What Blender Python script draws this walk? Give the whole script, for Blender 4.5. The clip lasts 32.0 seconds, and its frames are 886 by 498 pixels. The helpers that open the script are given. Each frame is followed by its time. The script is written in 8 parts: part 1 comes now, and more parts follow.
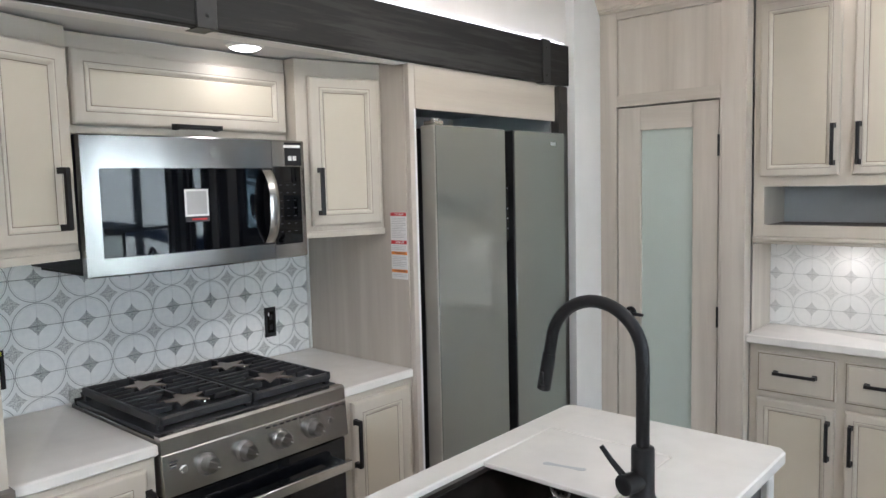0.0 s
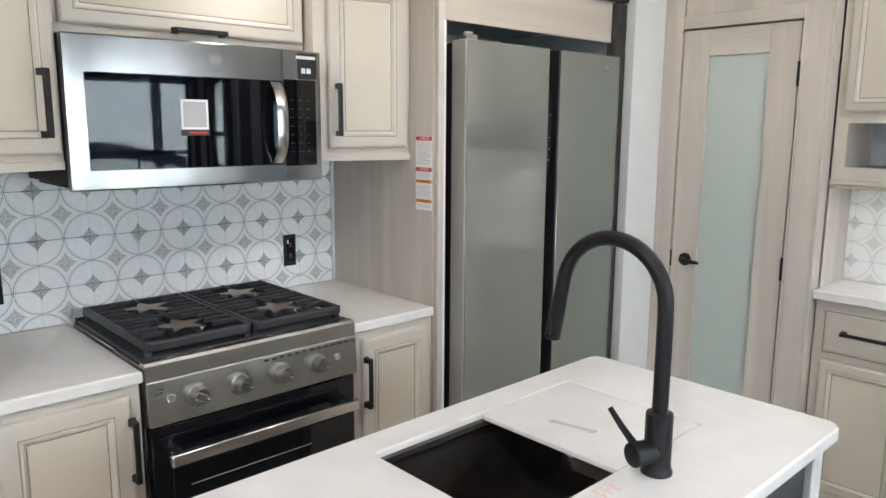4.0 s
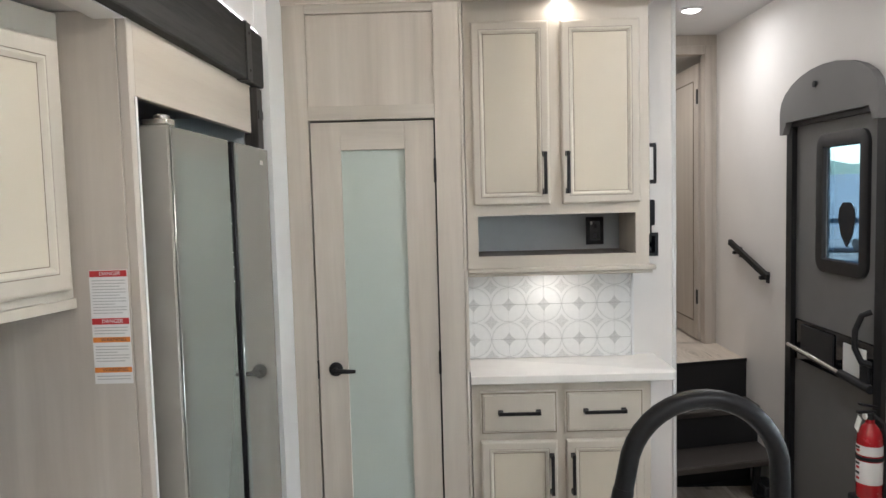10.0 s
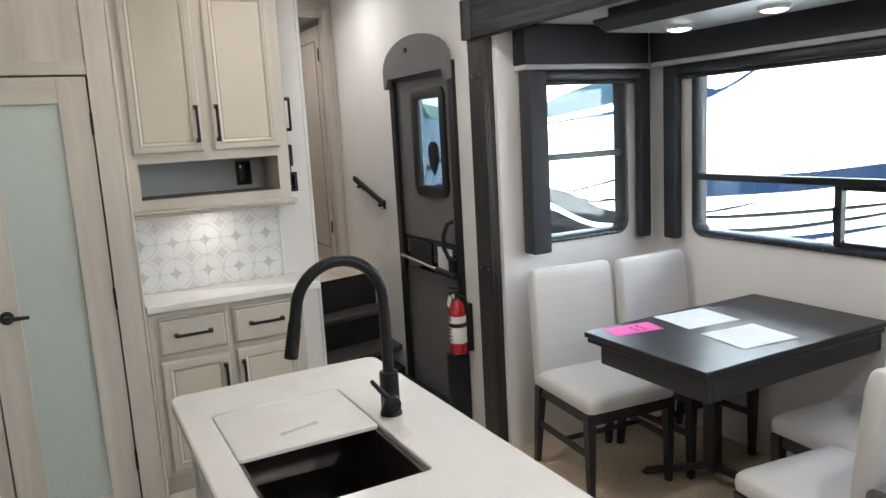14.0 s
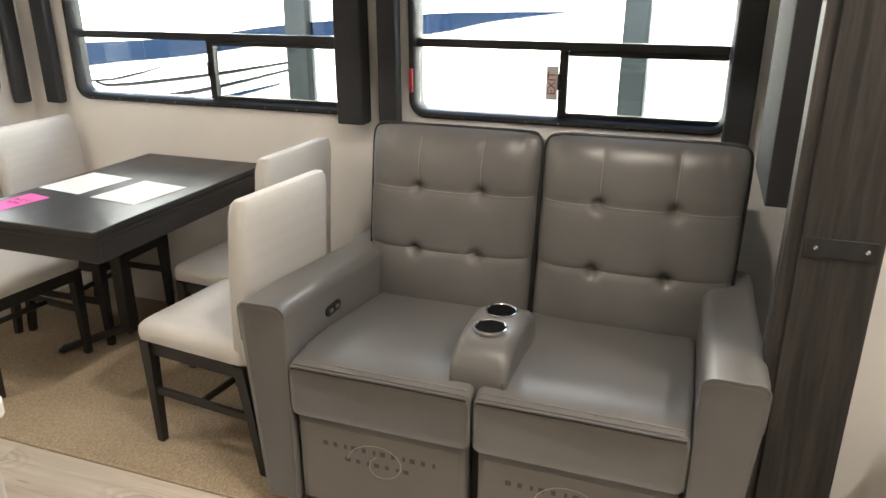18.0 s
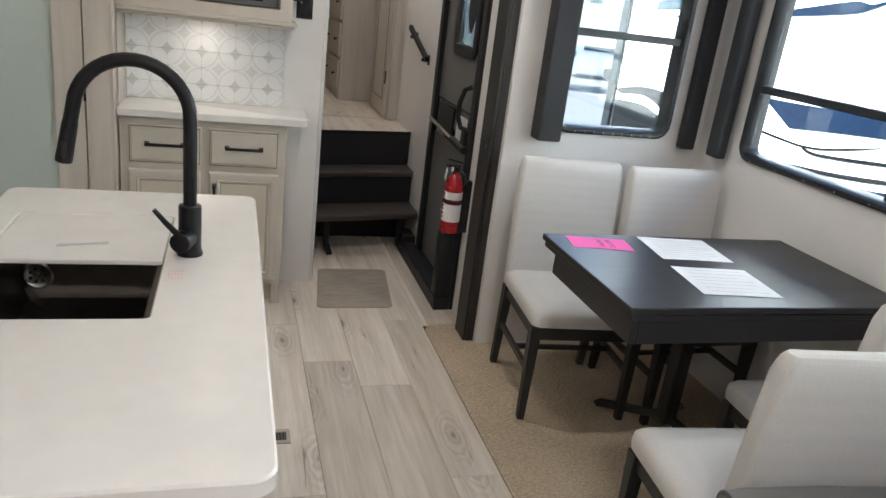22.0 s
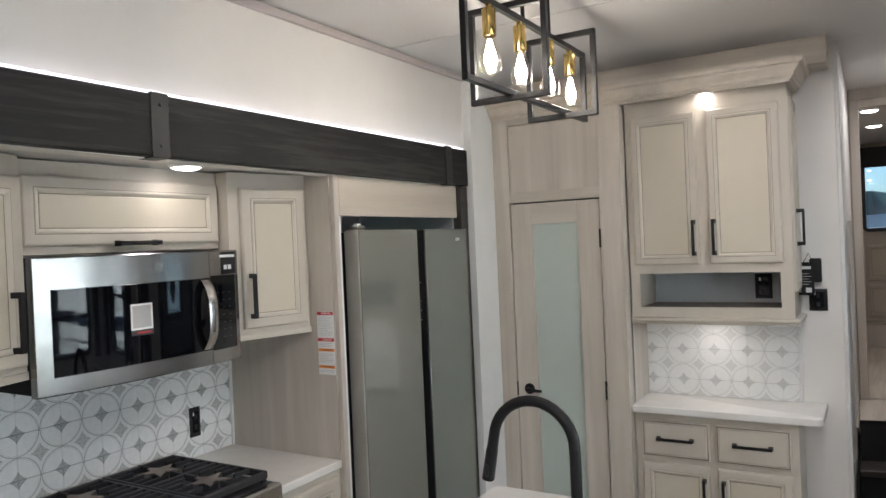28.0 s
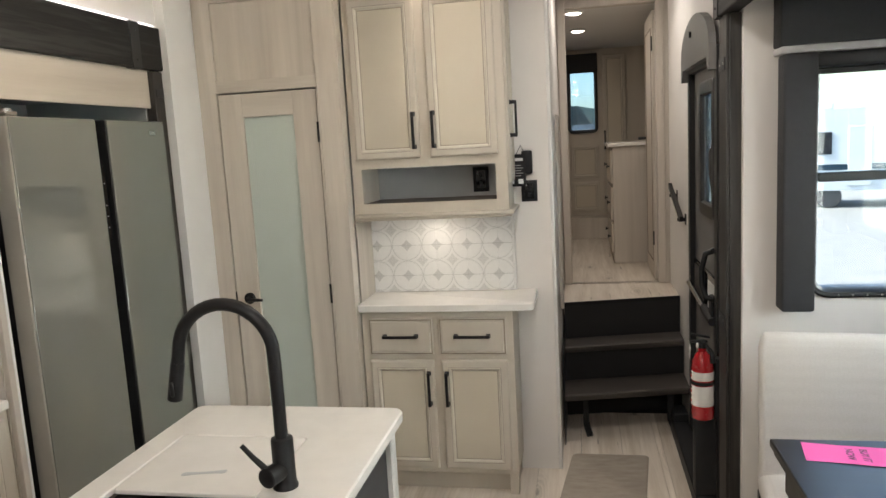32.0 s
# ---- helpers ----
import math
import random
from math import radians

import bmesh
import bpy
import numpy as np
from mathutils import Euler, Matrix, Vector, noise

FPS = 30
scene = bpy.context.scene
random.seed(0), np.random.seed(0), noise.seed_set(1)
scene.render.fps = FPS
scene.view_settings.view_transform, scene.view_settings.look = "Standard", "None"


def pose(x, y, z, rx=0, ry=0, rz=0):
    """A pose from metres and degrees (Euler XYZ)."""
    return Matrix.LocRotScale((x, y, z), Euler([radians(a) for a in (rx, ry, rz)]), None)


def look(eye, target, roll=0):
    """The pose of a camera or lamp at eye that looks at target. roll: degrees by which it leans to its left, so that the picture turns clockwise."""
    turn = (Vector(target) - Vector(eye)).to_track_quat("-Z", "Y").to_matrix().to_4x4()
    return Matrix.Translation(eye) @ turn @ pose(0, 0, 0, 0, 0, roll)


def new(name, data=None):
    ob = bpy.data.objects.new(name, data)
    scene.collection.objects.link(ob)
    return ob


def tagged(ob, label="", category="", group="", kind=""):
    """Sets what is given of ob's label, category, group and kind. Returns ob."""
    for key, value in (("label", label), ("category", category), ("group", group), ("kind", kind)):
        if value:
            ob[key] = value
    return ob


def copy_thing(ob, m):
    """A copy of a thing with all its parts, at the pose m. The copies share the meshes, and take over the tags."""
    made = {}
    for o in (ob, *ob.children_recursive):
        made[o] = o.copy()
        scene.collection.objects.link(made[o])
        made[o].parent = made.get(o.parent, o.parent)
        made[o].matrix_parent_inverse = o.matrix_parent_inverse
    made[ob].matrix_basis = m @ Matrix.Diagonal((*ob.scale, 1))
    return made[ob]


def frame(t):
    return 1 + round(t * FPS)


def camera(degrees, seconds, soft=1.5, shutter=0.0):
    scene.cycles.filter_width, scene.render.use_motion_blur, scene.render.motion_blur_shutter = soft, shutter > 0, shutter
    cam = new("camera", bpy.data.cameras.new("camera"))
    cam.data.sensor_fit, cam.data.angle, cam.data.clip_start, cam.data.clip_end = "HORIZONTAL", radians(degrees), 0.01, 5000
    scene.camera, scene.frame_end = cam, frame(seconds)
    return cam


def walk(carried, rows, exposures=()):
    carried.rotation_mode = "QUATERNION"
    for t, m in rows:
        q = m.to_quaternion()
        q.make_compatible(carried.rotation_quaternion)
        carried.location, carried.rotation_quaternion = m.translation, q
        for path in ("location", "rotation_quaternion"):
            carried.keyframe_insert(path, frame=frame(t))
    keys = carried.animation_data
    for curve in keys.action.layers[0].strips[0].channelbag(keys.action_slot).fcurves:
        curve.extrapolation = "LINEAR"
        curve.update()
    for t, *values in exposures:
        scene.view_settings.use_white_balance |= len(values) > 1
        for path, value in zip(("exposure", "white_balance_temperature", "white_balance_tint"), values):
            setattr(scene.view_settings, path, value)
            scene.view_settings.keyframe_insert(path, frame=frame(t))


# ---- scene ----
cam = camera(63.0, 32.0)
PATH = [
    (0, (0.518, -0.091, 1.581), (-0.801, 1.403, 1.404), -1.4),
    (0.5, (0.497, -0.099, 1.569), (-0.915, 1.303, 1.369), -0.9),
    (1, (0.487, -0.109, 1.555), (-1.04, 1.161, 1.316), -0.6),
    (1.5, (0.45, -0.105, 1.571), (-1.173, 1.031, 1.294), -0.3),
    (2, (0.461, -0.073, 1.529), (-1.25, 0.925, 1.258), 0.1),
    (2.5, (0.518, 0.018, 1.508), (-1.186, 1.029, 1.231), 0.3),
    (3, (0.548, 0.154, 1.488), (-1.016, 1.369, 1.214), 0.3),
    (3.5, (0.538, 0.162, 1.486), (-0.96, 1.459, 1.209), 0.6),
    (4, (0.476, 0.164, 1.525), (-0.966, 1.509, 1.186), 0.4),
    (4.5, (0.403, 0.076, 1.522), (-0.929, 1.54, 1.235), -1.3),
    (6.5, (-0.011, 0.103, 1.6), (-0.965, 1.839, 1.325), -3.9),
    (7, (-0.109, 0.159, 1.574), (-0.993, 1.929, 1.281), -4.4),
    (7.5, (-0.219, 0.147, 1.586), (-0.961, 1.976, 1.263), -4.3),
    (8, (-0.323, 0.094, 1.593), (-0.905, 1.979, 1.265), -3.7),
    (8.5, (-0.429, 0.099, 1.602), (-0.856, 2.031, 1.305), -2.4),
    (9, (-0.501, 0.159, 1.602), (-0.817, 2.119, 1.364), -1.7),
    (9.5, (-0.558, 0.253, 1.618), (-0.745, 2.237, 1.441), -1.2),
    (10, (-0.591, 0.242, 1.624), (-0.607, 2.236, 1.477), -1.5),
    (10.5, (-0.681, 0.167, 1.631), (-0.464, 2.149, 1.477), -1.6),
    (11, (-0.76, 0.102, 1.617), (-0.34, 2.05, 1.445), -1.8),
    (11.5, (-0.755, 0.055, 1.612), (-0.174, 1.957, 1.4), -1.7),
    (12, (-0.704, -0.091, 1.601), (-0.105, 1.802, 1.356), -1.8),
    (12.5, (-0.675, -0.194, 1.59), (-0.108, 1.702, 1.302), -2.3),
    (13, (-0.676, -0.219, 1.592), (-0.102, 1.67, 1.273), -3.0),
    (13.5, (-0.744, -0.278, 1.615), (-0.027, 1.559, 1.284), -3.3),
    (15.5, (-0.816, -0.479, 1.621), (0.604, 0.891, 1.295), -2.1),
    (16, (-0.779, -0.509, 1.615), (0.758, 0.72, 1.258), -0.9),
    (16.5, (-0.755, -0.5, 1.617), (0.893, 0.552, 1.197), -1.0),
    (17, (-0.708, -0.503, 1.585), (1.015, 0.369, 1.063), -0.8),
    (17.5, (-0.676, -0.499, 1.544), (1.077, 0.218, 0.902), -0.4),
    (18, (-0.684, -0.511, 1.539), (1.084, 0.115, 0.845), -0.0),
    (18.5, (-0.665, -0.524, 1.543), (1.109, 0.083, 0.846), 0.1),
    (19, (-0.594, -0.512, 1.544), (1.178, 0.135, 0.881), 0.8),
    (19.5, (-0.494, -0.454, 1.546), (1.203, 0.369, 0.88), 1.9),
    (20, (-0.47, -0.374, 1.533), (1.045, 0.724, 0.826), 3.1),
    (20.5, (-0.449, -0.304, 1.556), (0.845, 1.039, 0.833), 4.6),
    (21, (-0.209, -0.339, 1.52), (0.776, 1.264, 0.842), 5.2),
    (21.5, (-0.101, -0.362, 1.529), (0.648, 1.371, 0.87), 6.2),
    (22, (-0.047, -0.305, 1.512), (0.518, 1.5, 0.861), 7.1),
    (22.5, (0.102, -0.248, 1.515), (0.465, 1.603, 0.852), 6.8),
    (23, (0.146, -0.14, 1.501), (0.255, 1.729, 0.798), 7.3),
    (23.5, (0.273, -0.08, 1.497), (-0.027, 1.765, 0.783), 6.7),
    (24, (0.409, -0.06, 1.492), (-0.332, 1.665, 0.8), 5.5),
    (24.5, (0.436, -0.084, 1.491), (-0.515, 1.554, 0.851), 4.5),
    (26.5, (0.452, -0.352, 1.645), (-0.663, 1.27, 1.293), -0.8),
    (27, (0.483, -0.379, 1.668), (-0.628, 1.269, 1.444), -1.8),
    (27.5, (0.489, -0.379, 1.699), (-0.578, 1.31, 1.595), -2.4),
    (28, (0.502, -0.383, 1.726), (-0.526, 1.332, 1.711), -2.5),
    (28.5, (0.492, -0.369, 1.757), (-0.497, 1.369, 1.802), -2.6),
    (29, (0.485, -0.362, 1.76), (-0.468, 1.395, 1.826), -2.8),
    (29.5, (0.491, -0.365, 1.769), (-0.409, 1.42, 1.811), -3.3),
    (30, (0.503, -0.346, 1.747), (-0.311, 1.48, 1.726), -3.7),
    (30.5, (0.535, -0.321, 1.686), (-0.161, 1.55, 1.569), -4.1),
    (31, (0.499, -0.268, 1.65), (-0.051, 1.642, 1.428), -3.7),
    (31.5, (0.494, -0.216, 1.629), (0.047, 1.714, 1.353), -3.5),
    (32, (0.506, -0.121, 1.634), (0.127, 1.822, 1.348), -3.2),
]
LOOK = [(0, 3.39, 5750, 13), (2, 3.72, 5750, 13), (4, 3.65, 5800, 13), (9, 3.53, 5880, 12), (12, 3.35, 5950, 12), (13, 3.35, 5950, 12), (15.5, 3.37, 5950, 11),
        (17, 3.07, 6450, 13), (18.5, 3.8, 7150, 12), (20, 3.57, 7100, 12), (21, 3.27, 6250, 11), (22, 3.17, 6100, 12), (23, 3.17, 6500, 12), (24, 3.52, 5850, 12),
        (24.5, 3.55, 5950, 12), (27, 3.3, 6100, 13), (28.5, 3.02, 5900, 13), (30, 3.05, 5950, 12), (31, 3.22, 6450, 12), (32, 3.27, 6600, 12)]
walk(cam, [(t, look(eye, target, roll)) for t, eye, target, roll in PATH], LOOK)

# ---- world and sun ----
world = bpy.data.worlds.new("sky_world")
scene.world = world
world.use_nodes = True
wn = world.node_tree
sky = wn.nodes.new("ShaderNodeTexSky")
sky.sky_type = "NISHITA"
sky.sun_disc = False
sky.sun_elevation, sky.sun_rotation = radians(45), radians(-80)
wn.nodes["Background"].inputs["Strength"].default_value = 0.15
wn.links.new(sky.outputs[0], wn.nodes["Background"].inputs["Color"])
sun = new("sun", bpy.data.lights.new("sun", "SUN"))
sun.data.energy, sun.data.angle, sun.data.color = 5.0, radians(0.5), (1.0, 0.985, 0.965)
sun.matrix_world = look((-8.0, 1.4, 8.12), (0, 0, 0))


def lamp_area(x, y, z, size, energy, color, size_y=None, aim=(0, 0, -1)):
    """A lamp at the face of a fixture, which shines along aim."""
    data = bpy.data.lights.new("fixture_lamp", "AREA")
    data.energy, data.color, data.size = 0.41 * energy, color, size
    data.shape = "RECTANGLE" if size_y else "DISK"
    if size_y:
        data.size_y = size_y
    ob = new("fixture_lamp", data)
    ob.matrix_world = look((x, y, z), (x + aim[0], y + aim[1], z + aim[2]))
    return ob


WARM = (1.0, 0.88, 0.73)
LED = (1.0, 0.945, 0.87)


# ---- mesh helpers ----
def bx(x0, x1, y0, y1, z0, z1, bevel=0.0, seg=1):
    bm = bmesh.new()
    bmesh.ops.create_cube(bm, size=1, matrix=Matrix.LocRotScale(
        ((x0 + x1) / 2, (y0 + y1) / 2, (z0 + z1) / 2), None, (abs(x1 - x0), abs(y1 - y0), abs(z1 - z0))))
    if bevel:
        bmesh.ops.bevel(bm, geom=bm.edges[:], offset=bevel, segments=seg, affect="EDGES", profile=0.5)
    return bm


def join(*bms):
    out = bms[0]
    for b in bms[1:]:
        me = bpy.data.meshes.new("tmp")
        b.to_mesh(me)
        out.from_mesh(me)
        b.free()
        bpy.data.meshes.remove(me)
    return out


def moved(bm, m):
    bmesh.ops.transform(bm, matrix=m, verts=bm.verts)
    return bm


def loft(loops, cap0=True, cap1=True, closed=True):
    bm = bmesh.new()
    rows = [[bm.verts.new(p) for p in lp] for lp in loops]
    n = len(rows[0])
    for a, b in zip(rows, rows[1:]):
        for i in range(n if closed else n - 1):
            j = (i + 1) % n
            bm.faces.new((a[i], a[j], b[j], b[i]))
    if cap0:
        bm.faces.new(rows[0][::-1])
    if cap1:
        bm.faces.new(rows[-1])
    bmesh.ops.recalc_face_normals(bm, faces=bm.faces[:])
    return bm


def rrect(x0, x1, y0, y1, r, n=5):
    """The corners of a rounded rectangle in a plane."""
    out = []
    for cx, cy, a0 in ((x1 - r, y1 - r, 0), (x0 + r, y1 - r, 90), (x0 + r, y0 + r, 180), (x1 - r, y0 + r, 270)):
        for k in range(n + 1):
            a = radians(a0 + 90 * k / n)
            out.append((cx + r * math.cos(a), cy + r * math.sin(a)))
    return out


def plane_map(face, at):
    """Maps (u, v, w) to the world: E faces +x, S faces -y, W faces -x, U lies flat and faces up."""
    return {"E": lambda u, v, w: (at + w, u, v), "S": lambda u, v, w: (u, at - w, v),
            "W": lambda u, v, w: (at - w, u, v), "U": lambda u, v, w: (u, v, at + w),
            "N": lambda u, v, w: (u, at + w, v)}[face]


def fbox(P, u0, u1, v0, v1, w0, w1, bevel=0.0, seg=1):
    a, b = P(u0, v0, w0), P(u1, v1, w1)
    lo = [min(p, q) for p, q in zip(a, b)]
    hi = [max(p, q) for p, q in zip(a, b)]
    return bx(lo[0], hi[0], lo[1], hi[1], lo[2], hi[2], bevel, seg)


def rings(P, u0, u1, v0, v1, profile, r=0.0, n=4, cap0=False, cap1=True):
    """Rectangles one inside the other: profile gives (inset, height)."""
    loops = []
    for inset, w in profile:
        rr = max(r - inset, 0.0005) if r else 0
        pts = rrect(u0 + inset, u1 - inset, v0 + inset, v1 - inset, rr, n) if r else [
            (u1 - inset, v1 - inset), (u0 + inset, v1 - inset), (u0 + inset, v0 + inset), (u1 - inset, v0 + inset)]
        loops.append([P(u, v, w) for u, v in pts])
    return loft(loops, cap0, cap1)


def lathe(profile, seg=20, m=None):
    """Turns (radius, height) about z."""
    loops = [[(max(r, 1e-4) * math.cos(2 * math.pi * k / seg), max(r, 1e-4) * math.sin(2 * math.pi * k / seg), z)
              for k in range(seg)] for r, z in profile]
    bm = loft(loops)
    return moved(bm, m) if m else bm


def tube(points, r, seg=10, radii=None):
    pts = [Vector(p) for p in points]
    loops = []
    up = Vector((0, 0, 1))
    side = None
    for i, p in enumerate(pts):
        d = (pts[min(i + 1, len(pts) - 1)] - pts[max(i - 1, 0)]).normalized()
        if side is None:
            side = d.cross(up if abs(d.z) < 0.9 else Vector((0, 1, 0))).normalized()
        else:
            side = (side - d * side.dot(d)).normalized()
        other = d.cross(side)
        rr = radii[i] if radii else r
        loops.append([p + rr * (math.cos(2 * math.pi * k / seg) * side + math.sin(2 * math.pi * k / seg) * other)
                      for k in range(seg)])
    return loft(loops)


def bar(a, b, w, h):
    """A bar of rectangular section from a to b."""
    a, b = Vector(a), Vector(b)
    d = (b - a).normalized()
    side = d.cross(Vector((0, 0, 1)) if abs(d.z) < 0.95 else Vector((0, 1, 0))).normalized()
    other = d.cross(side)
    return loft([[p + side * w / 2 * s + other * h / 2 * t for s, t in ((1, 1), (-1, 1), (-1, -1), (1, -1))] for p in (a, b)])


def soft(bm, levels_angle=40):
    for f in bm.faces:
        f.smooth = True
    lim = radians(levels_angle)
    for e in bm.edges:
        if len(e.link_faces) == 2 and e.calc_face_angle(0) > lim:
            e.smooth = False
    return bm


ORIGIN = {}


def thing(name, label, category, at=(0, 0, 0), group="", kind=""):
    ob = new(name)
    ob.empty_display_size = 0.1
    ob.location = at
    ORIGIN[ob.name] = Vector(at)
    return tagged(ob, label, category, group, kind)


def part(name, bm, material, parent=None, label="", smooth=True):
    """Links a bmesh, in world places, as one mesh under a thing or a part."""
    o = ORIGIN[parent.name] if parent else Vector((0, 0, 0))
    bmesh.ops.translate(bm, verts=bm.verts, vec=-o)
    if smooth:
        soft(bm)
    me = bpy.data.meshes.new(name)
    bm.to_mesh(me)
    bm.free()
    for mt in material if isinstance(material, (list, tuple)) else (material,):
        me.materials.append(mt)
    ob = new(name, me)
    if parent:
        ob.parent = parent
    ORIGIN[ob.name] = o
    return tagged(ob, label)


def solo(name, bm, material, label, category, kind="", group="", at=None):
    """One mesh that is a thing of its own, its origin at its base."""
    if at is None:
        cs = [v.co for v in bm.verts]
        at = ((min(c.x for c in cs) + max(c.x for c in cs)) / 2, (min(c.y for c in cs) + max(c.y for c in cs)) / 2, min(c.z for c in cs))
    bmesh.ops.translate(bm, verts=bm.verts, vec=-Vector(at))
    soft(bm)
    me = bpy.data.meshes.new(name)
    bm.to_mesh(me)
    bm.free()
    for mt in material if isinstance(material, (list, tuple)) else (material,):
        me.materials.append(mt)
    ob = new(name, me)
    ob.location = at
    ORIGIN[ob.name] = Vector(at)
    return tagged(ob, label, category, group, kind)


def words(text, size, m, material, parent, name="lettering", depth=0.0004):
    """Flat raised lettering in the built-in font, as a mesh part."""
    cu = bpy.data.curves.new(name, "FONT")
    cu.body, cu.size, cu.align_x, cu.align_y, cu.extrude = text, size, "CENTER", "CENTER", depth
    tmp = bpy.data.objects.new("tmp", cu)
    scene.collection.objects.link(tmp)
    me = bpy.data.meshes.new_from_object(tmp.evaluated_get(bpy.context.evaluated_depsgraph_get()))
    bpy.data.objects.remove(tmp)
    o = ORIGIN[parent.name]
    me.transform(Matrix.Translation(-o) @ m)
    me.materials.clear()
    me.materials.append(material)
    ob = new(name, me)
    ob.parent = parent
    ORIGIN[ob.name] = o
    return ob


# ---- materials ----
def material(name):
    mt = bpy.data.materials.new(name)
    mt.use_nodes = True
    return mt, mt.node_tree, mt.node_tree.nodes["Principled BSDF"]


def val(nt, op, a, b=None, c=None):
    n = nt.nodes.new("ShaderNodeMath")
    n.operation = op
    for i, v in enumerate((a, b, c)):
        if v is None:
            continue
        if isinstance(v, (int, float)):
            n.inputs[i].default_value = v
        else:
            nt.links.new(v, n.inputs[i])
    return n.outputs[0]


def mixc(nt, fac, a, b, mode="MIX"):
    n = nt.nodes.new("ShaderNodeMix")
    n.data_type, n.blend_type = "RGBA", mode
    for sock, v in ((n.inputs[0], fac), (n.inputs[6], a), (n.inputs[7], b)):
        if isinstance(v, (int, float)):
            sock.default_value = v
        elif isinstance(v, tuple):
            sock.default_value = (*v, 1)
        else:
            nt.links.new(v, sock)
    return n.outputs[2]


def coords(nt, scale=(1, 1, 1), shift=False, world_space=False):
    tc = nt.nodes.new("ShaderNodeTexCoord")
    src = tc.outputs["Object"]
    if world_space:
        src = nt.nodes.new("ShaderNodeNewGeometry").outputs["Position"]
    mp = nt.nodes.new("ShaderNodeMapping")
    mp.inputs["Scale"].default_value = scale
    if shift:
        info = nt.nodes.new("ShaderNodeObjectInfo")
        add = nt.nodes.new("ShaderNodeVectorMath")
        add.operation = "MULTIPLY_ADD"
        add.inputs[1].default_value = (1, 1, 1)
        nt.links.new(src, add.inputs[0])
        sc = nt.nodes.new("ShaderNodeVectorMath")
        sc.operation = "SCALE"
        sc.inputs[0].default_value = (13.7, 7.3, 9.1)
        nt.links.new(info.outputs["Random"], sc.inputs["Scale"])
        nt.links.new(sc.outputs[0], add.inputs[2])
        src = add.outputs[0]
    nt.links.new(src, mp.inputs[0])
    return mp.outputs[0]


def noise_tex(nt, vec, scale, detail=4, rough=0.55, distort=0.0):
    n = nt.nodes.new("ShaderNodeTexNoise")
    n.inputs["Scale"].default_value = scale
    n.inputs["Detail"].default_value = detail
    n.inputs["Roughness"].default_value = rough
    n.inputs["Distortion"].default_value = distort
    nt.links.new(vec, n.inputs["Vector"])
    return n.outputs[0]


def ramp(nt, fac, lo, hi):
    n = nt.nodes.new("ShaderNodeMapRange")
    n.inputs[1].default_value, n.inputs[2].default_value = lo, hi
    nt.links.new(fac, n.inputs[0])
    return n.outputs[0]


def bump(nt, bsdf, height, strength=0.2, distance=0.002):
    n = nt.nodes.new("ShaderNodeBump")
    n.inputs["Strength"].default_value = strength
    n.inputs["Distance"].default_value = distance
    nt.links.new(height, n.inputs["Height"])
    nt.links.new(n.outputs[0], bsdf.inputs["Normal"])


def paint(name, color, rough=0.5, vary=0.06, scale=6, bump_scale=150, bump_amt=0.06, metal=0.0, grain=(1, 1, 1)):
    mt, nt, b = material(name)
    v = coords(nt, grain)
    n1 = noise_tex(nt, v, scale, 5)
    n2 = noise_tex(nt, v, bump_scale, 3)
    dark = tuple(c * (1 - vary * 2) for c in color)
    lite = tuple(min(c * (1 + vary), 1) for c in color)
    nt.links.new(mixc(nt, ramp(nt, n1, 0.3, 0.7), dark, lite), b.inputs["Base Color"])
    r = val(nt, "MULTIPLY_ADD", n1, 0.16, rough - 0.08)
    nt.links.new(r, b.inputs["Roughness"])
    b.inputs["Metallic"].default_value = metal
    if bump_amt:
        bump(nt, b, n2, bump_amt, 0.001)
    return mt


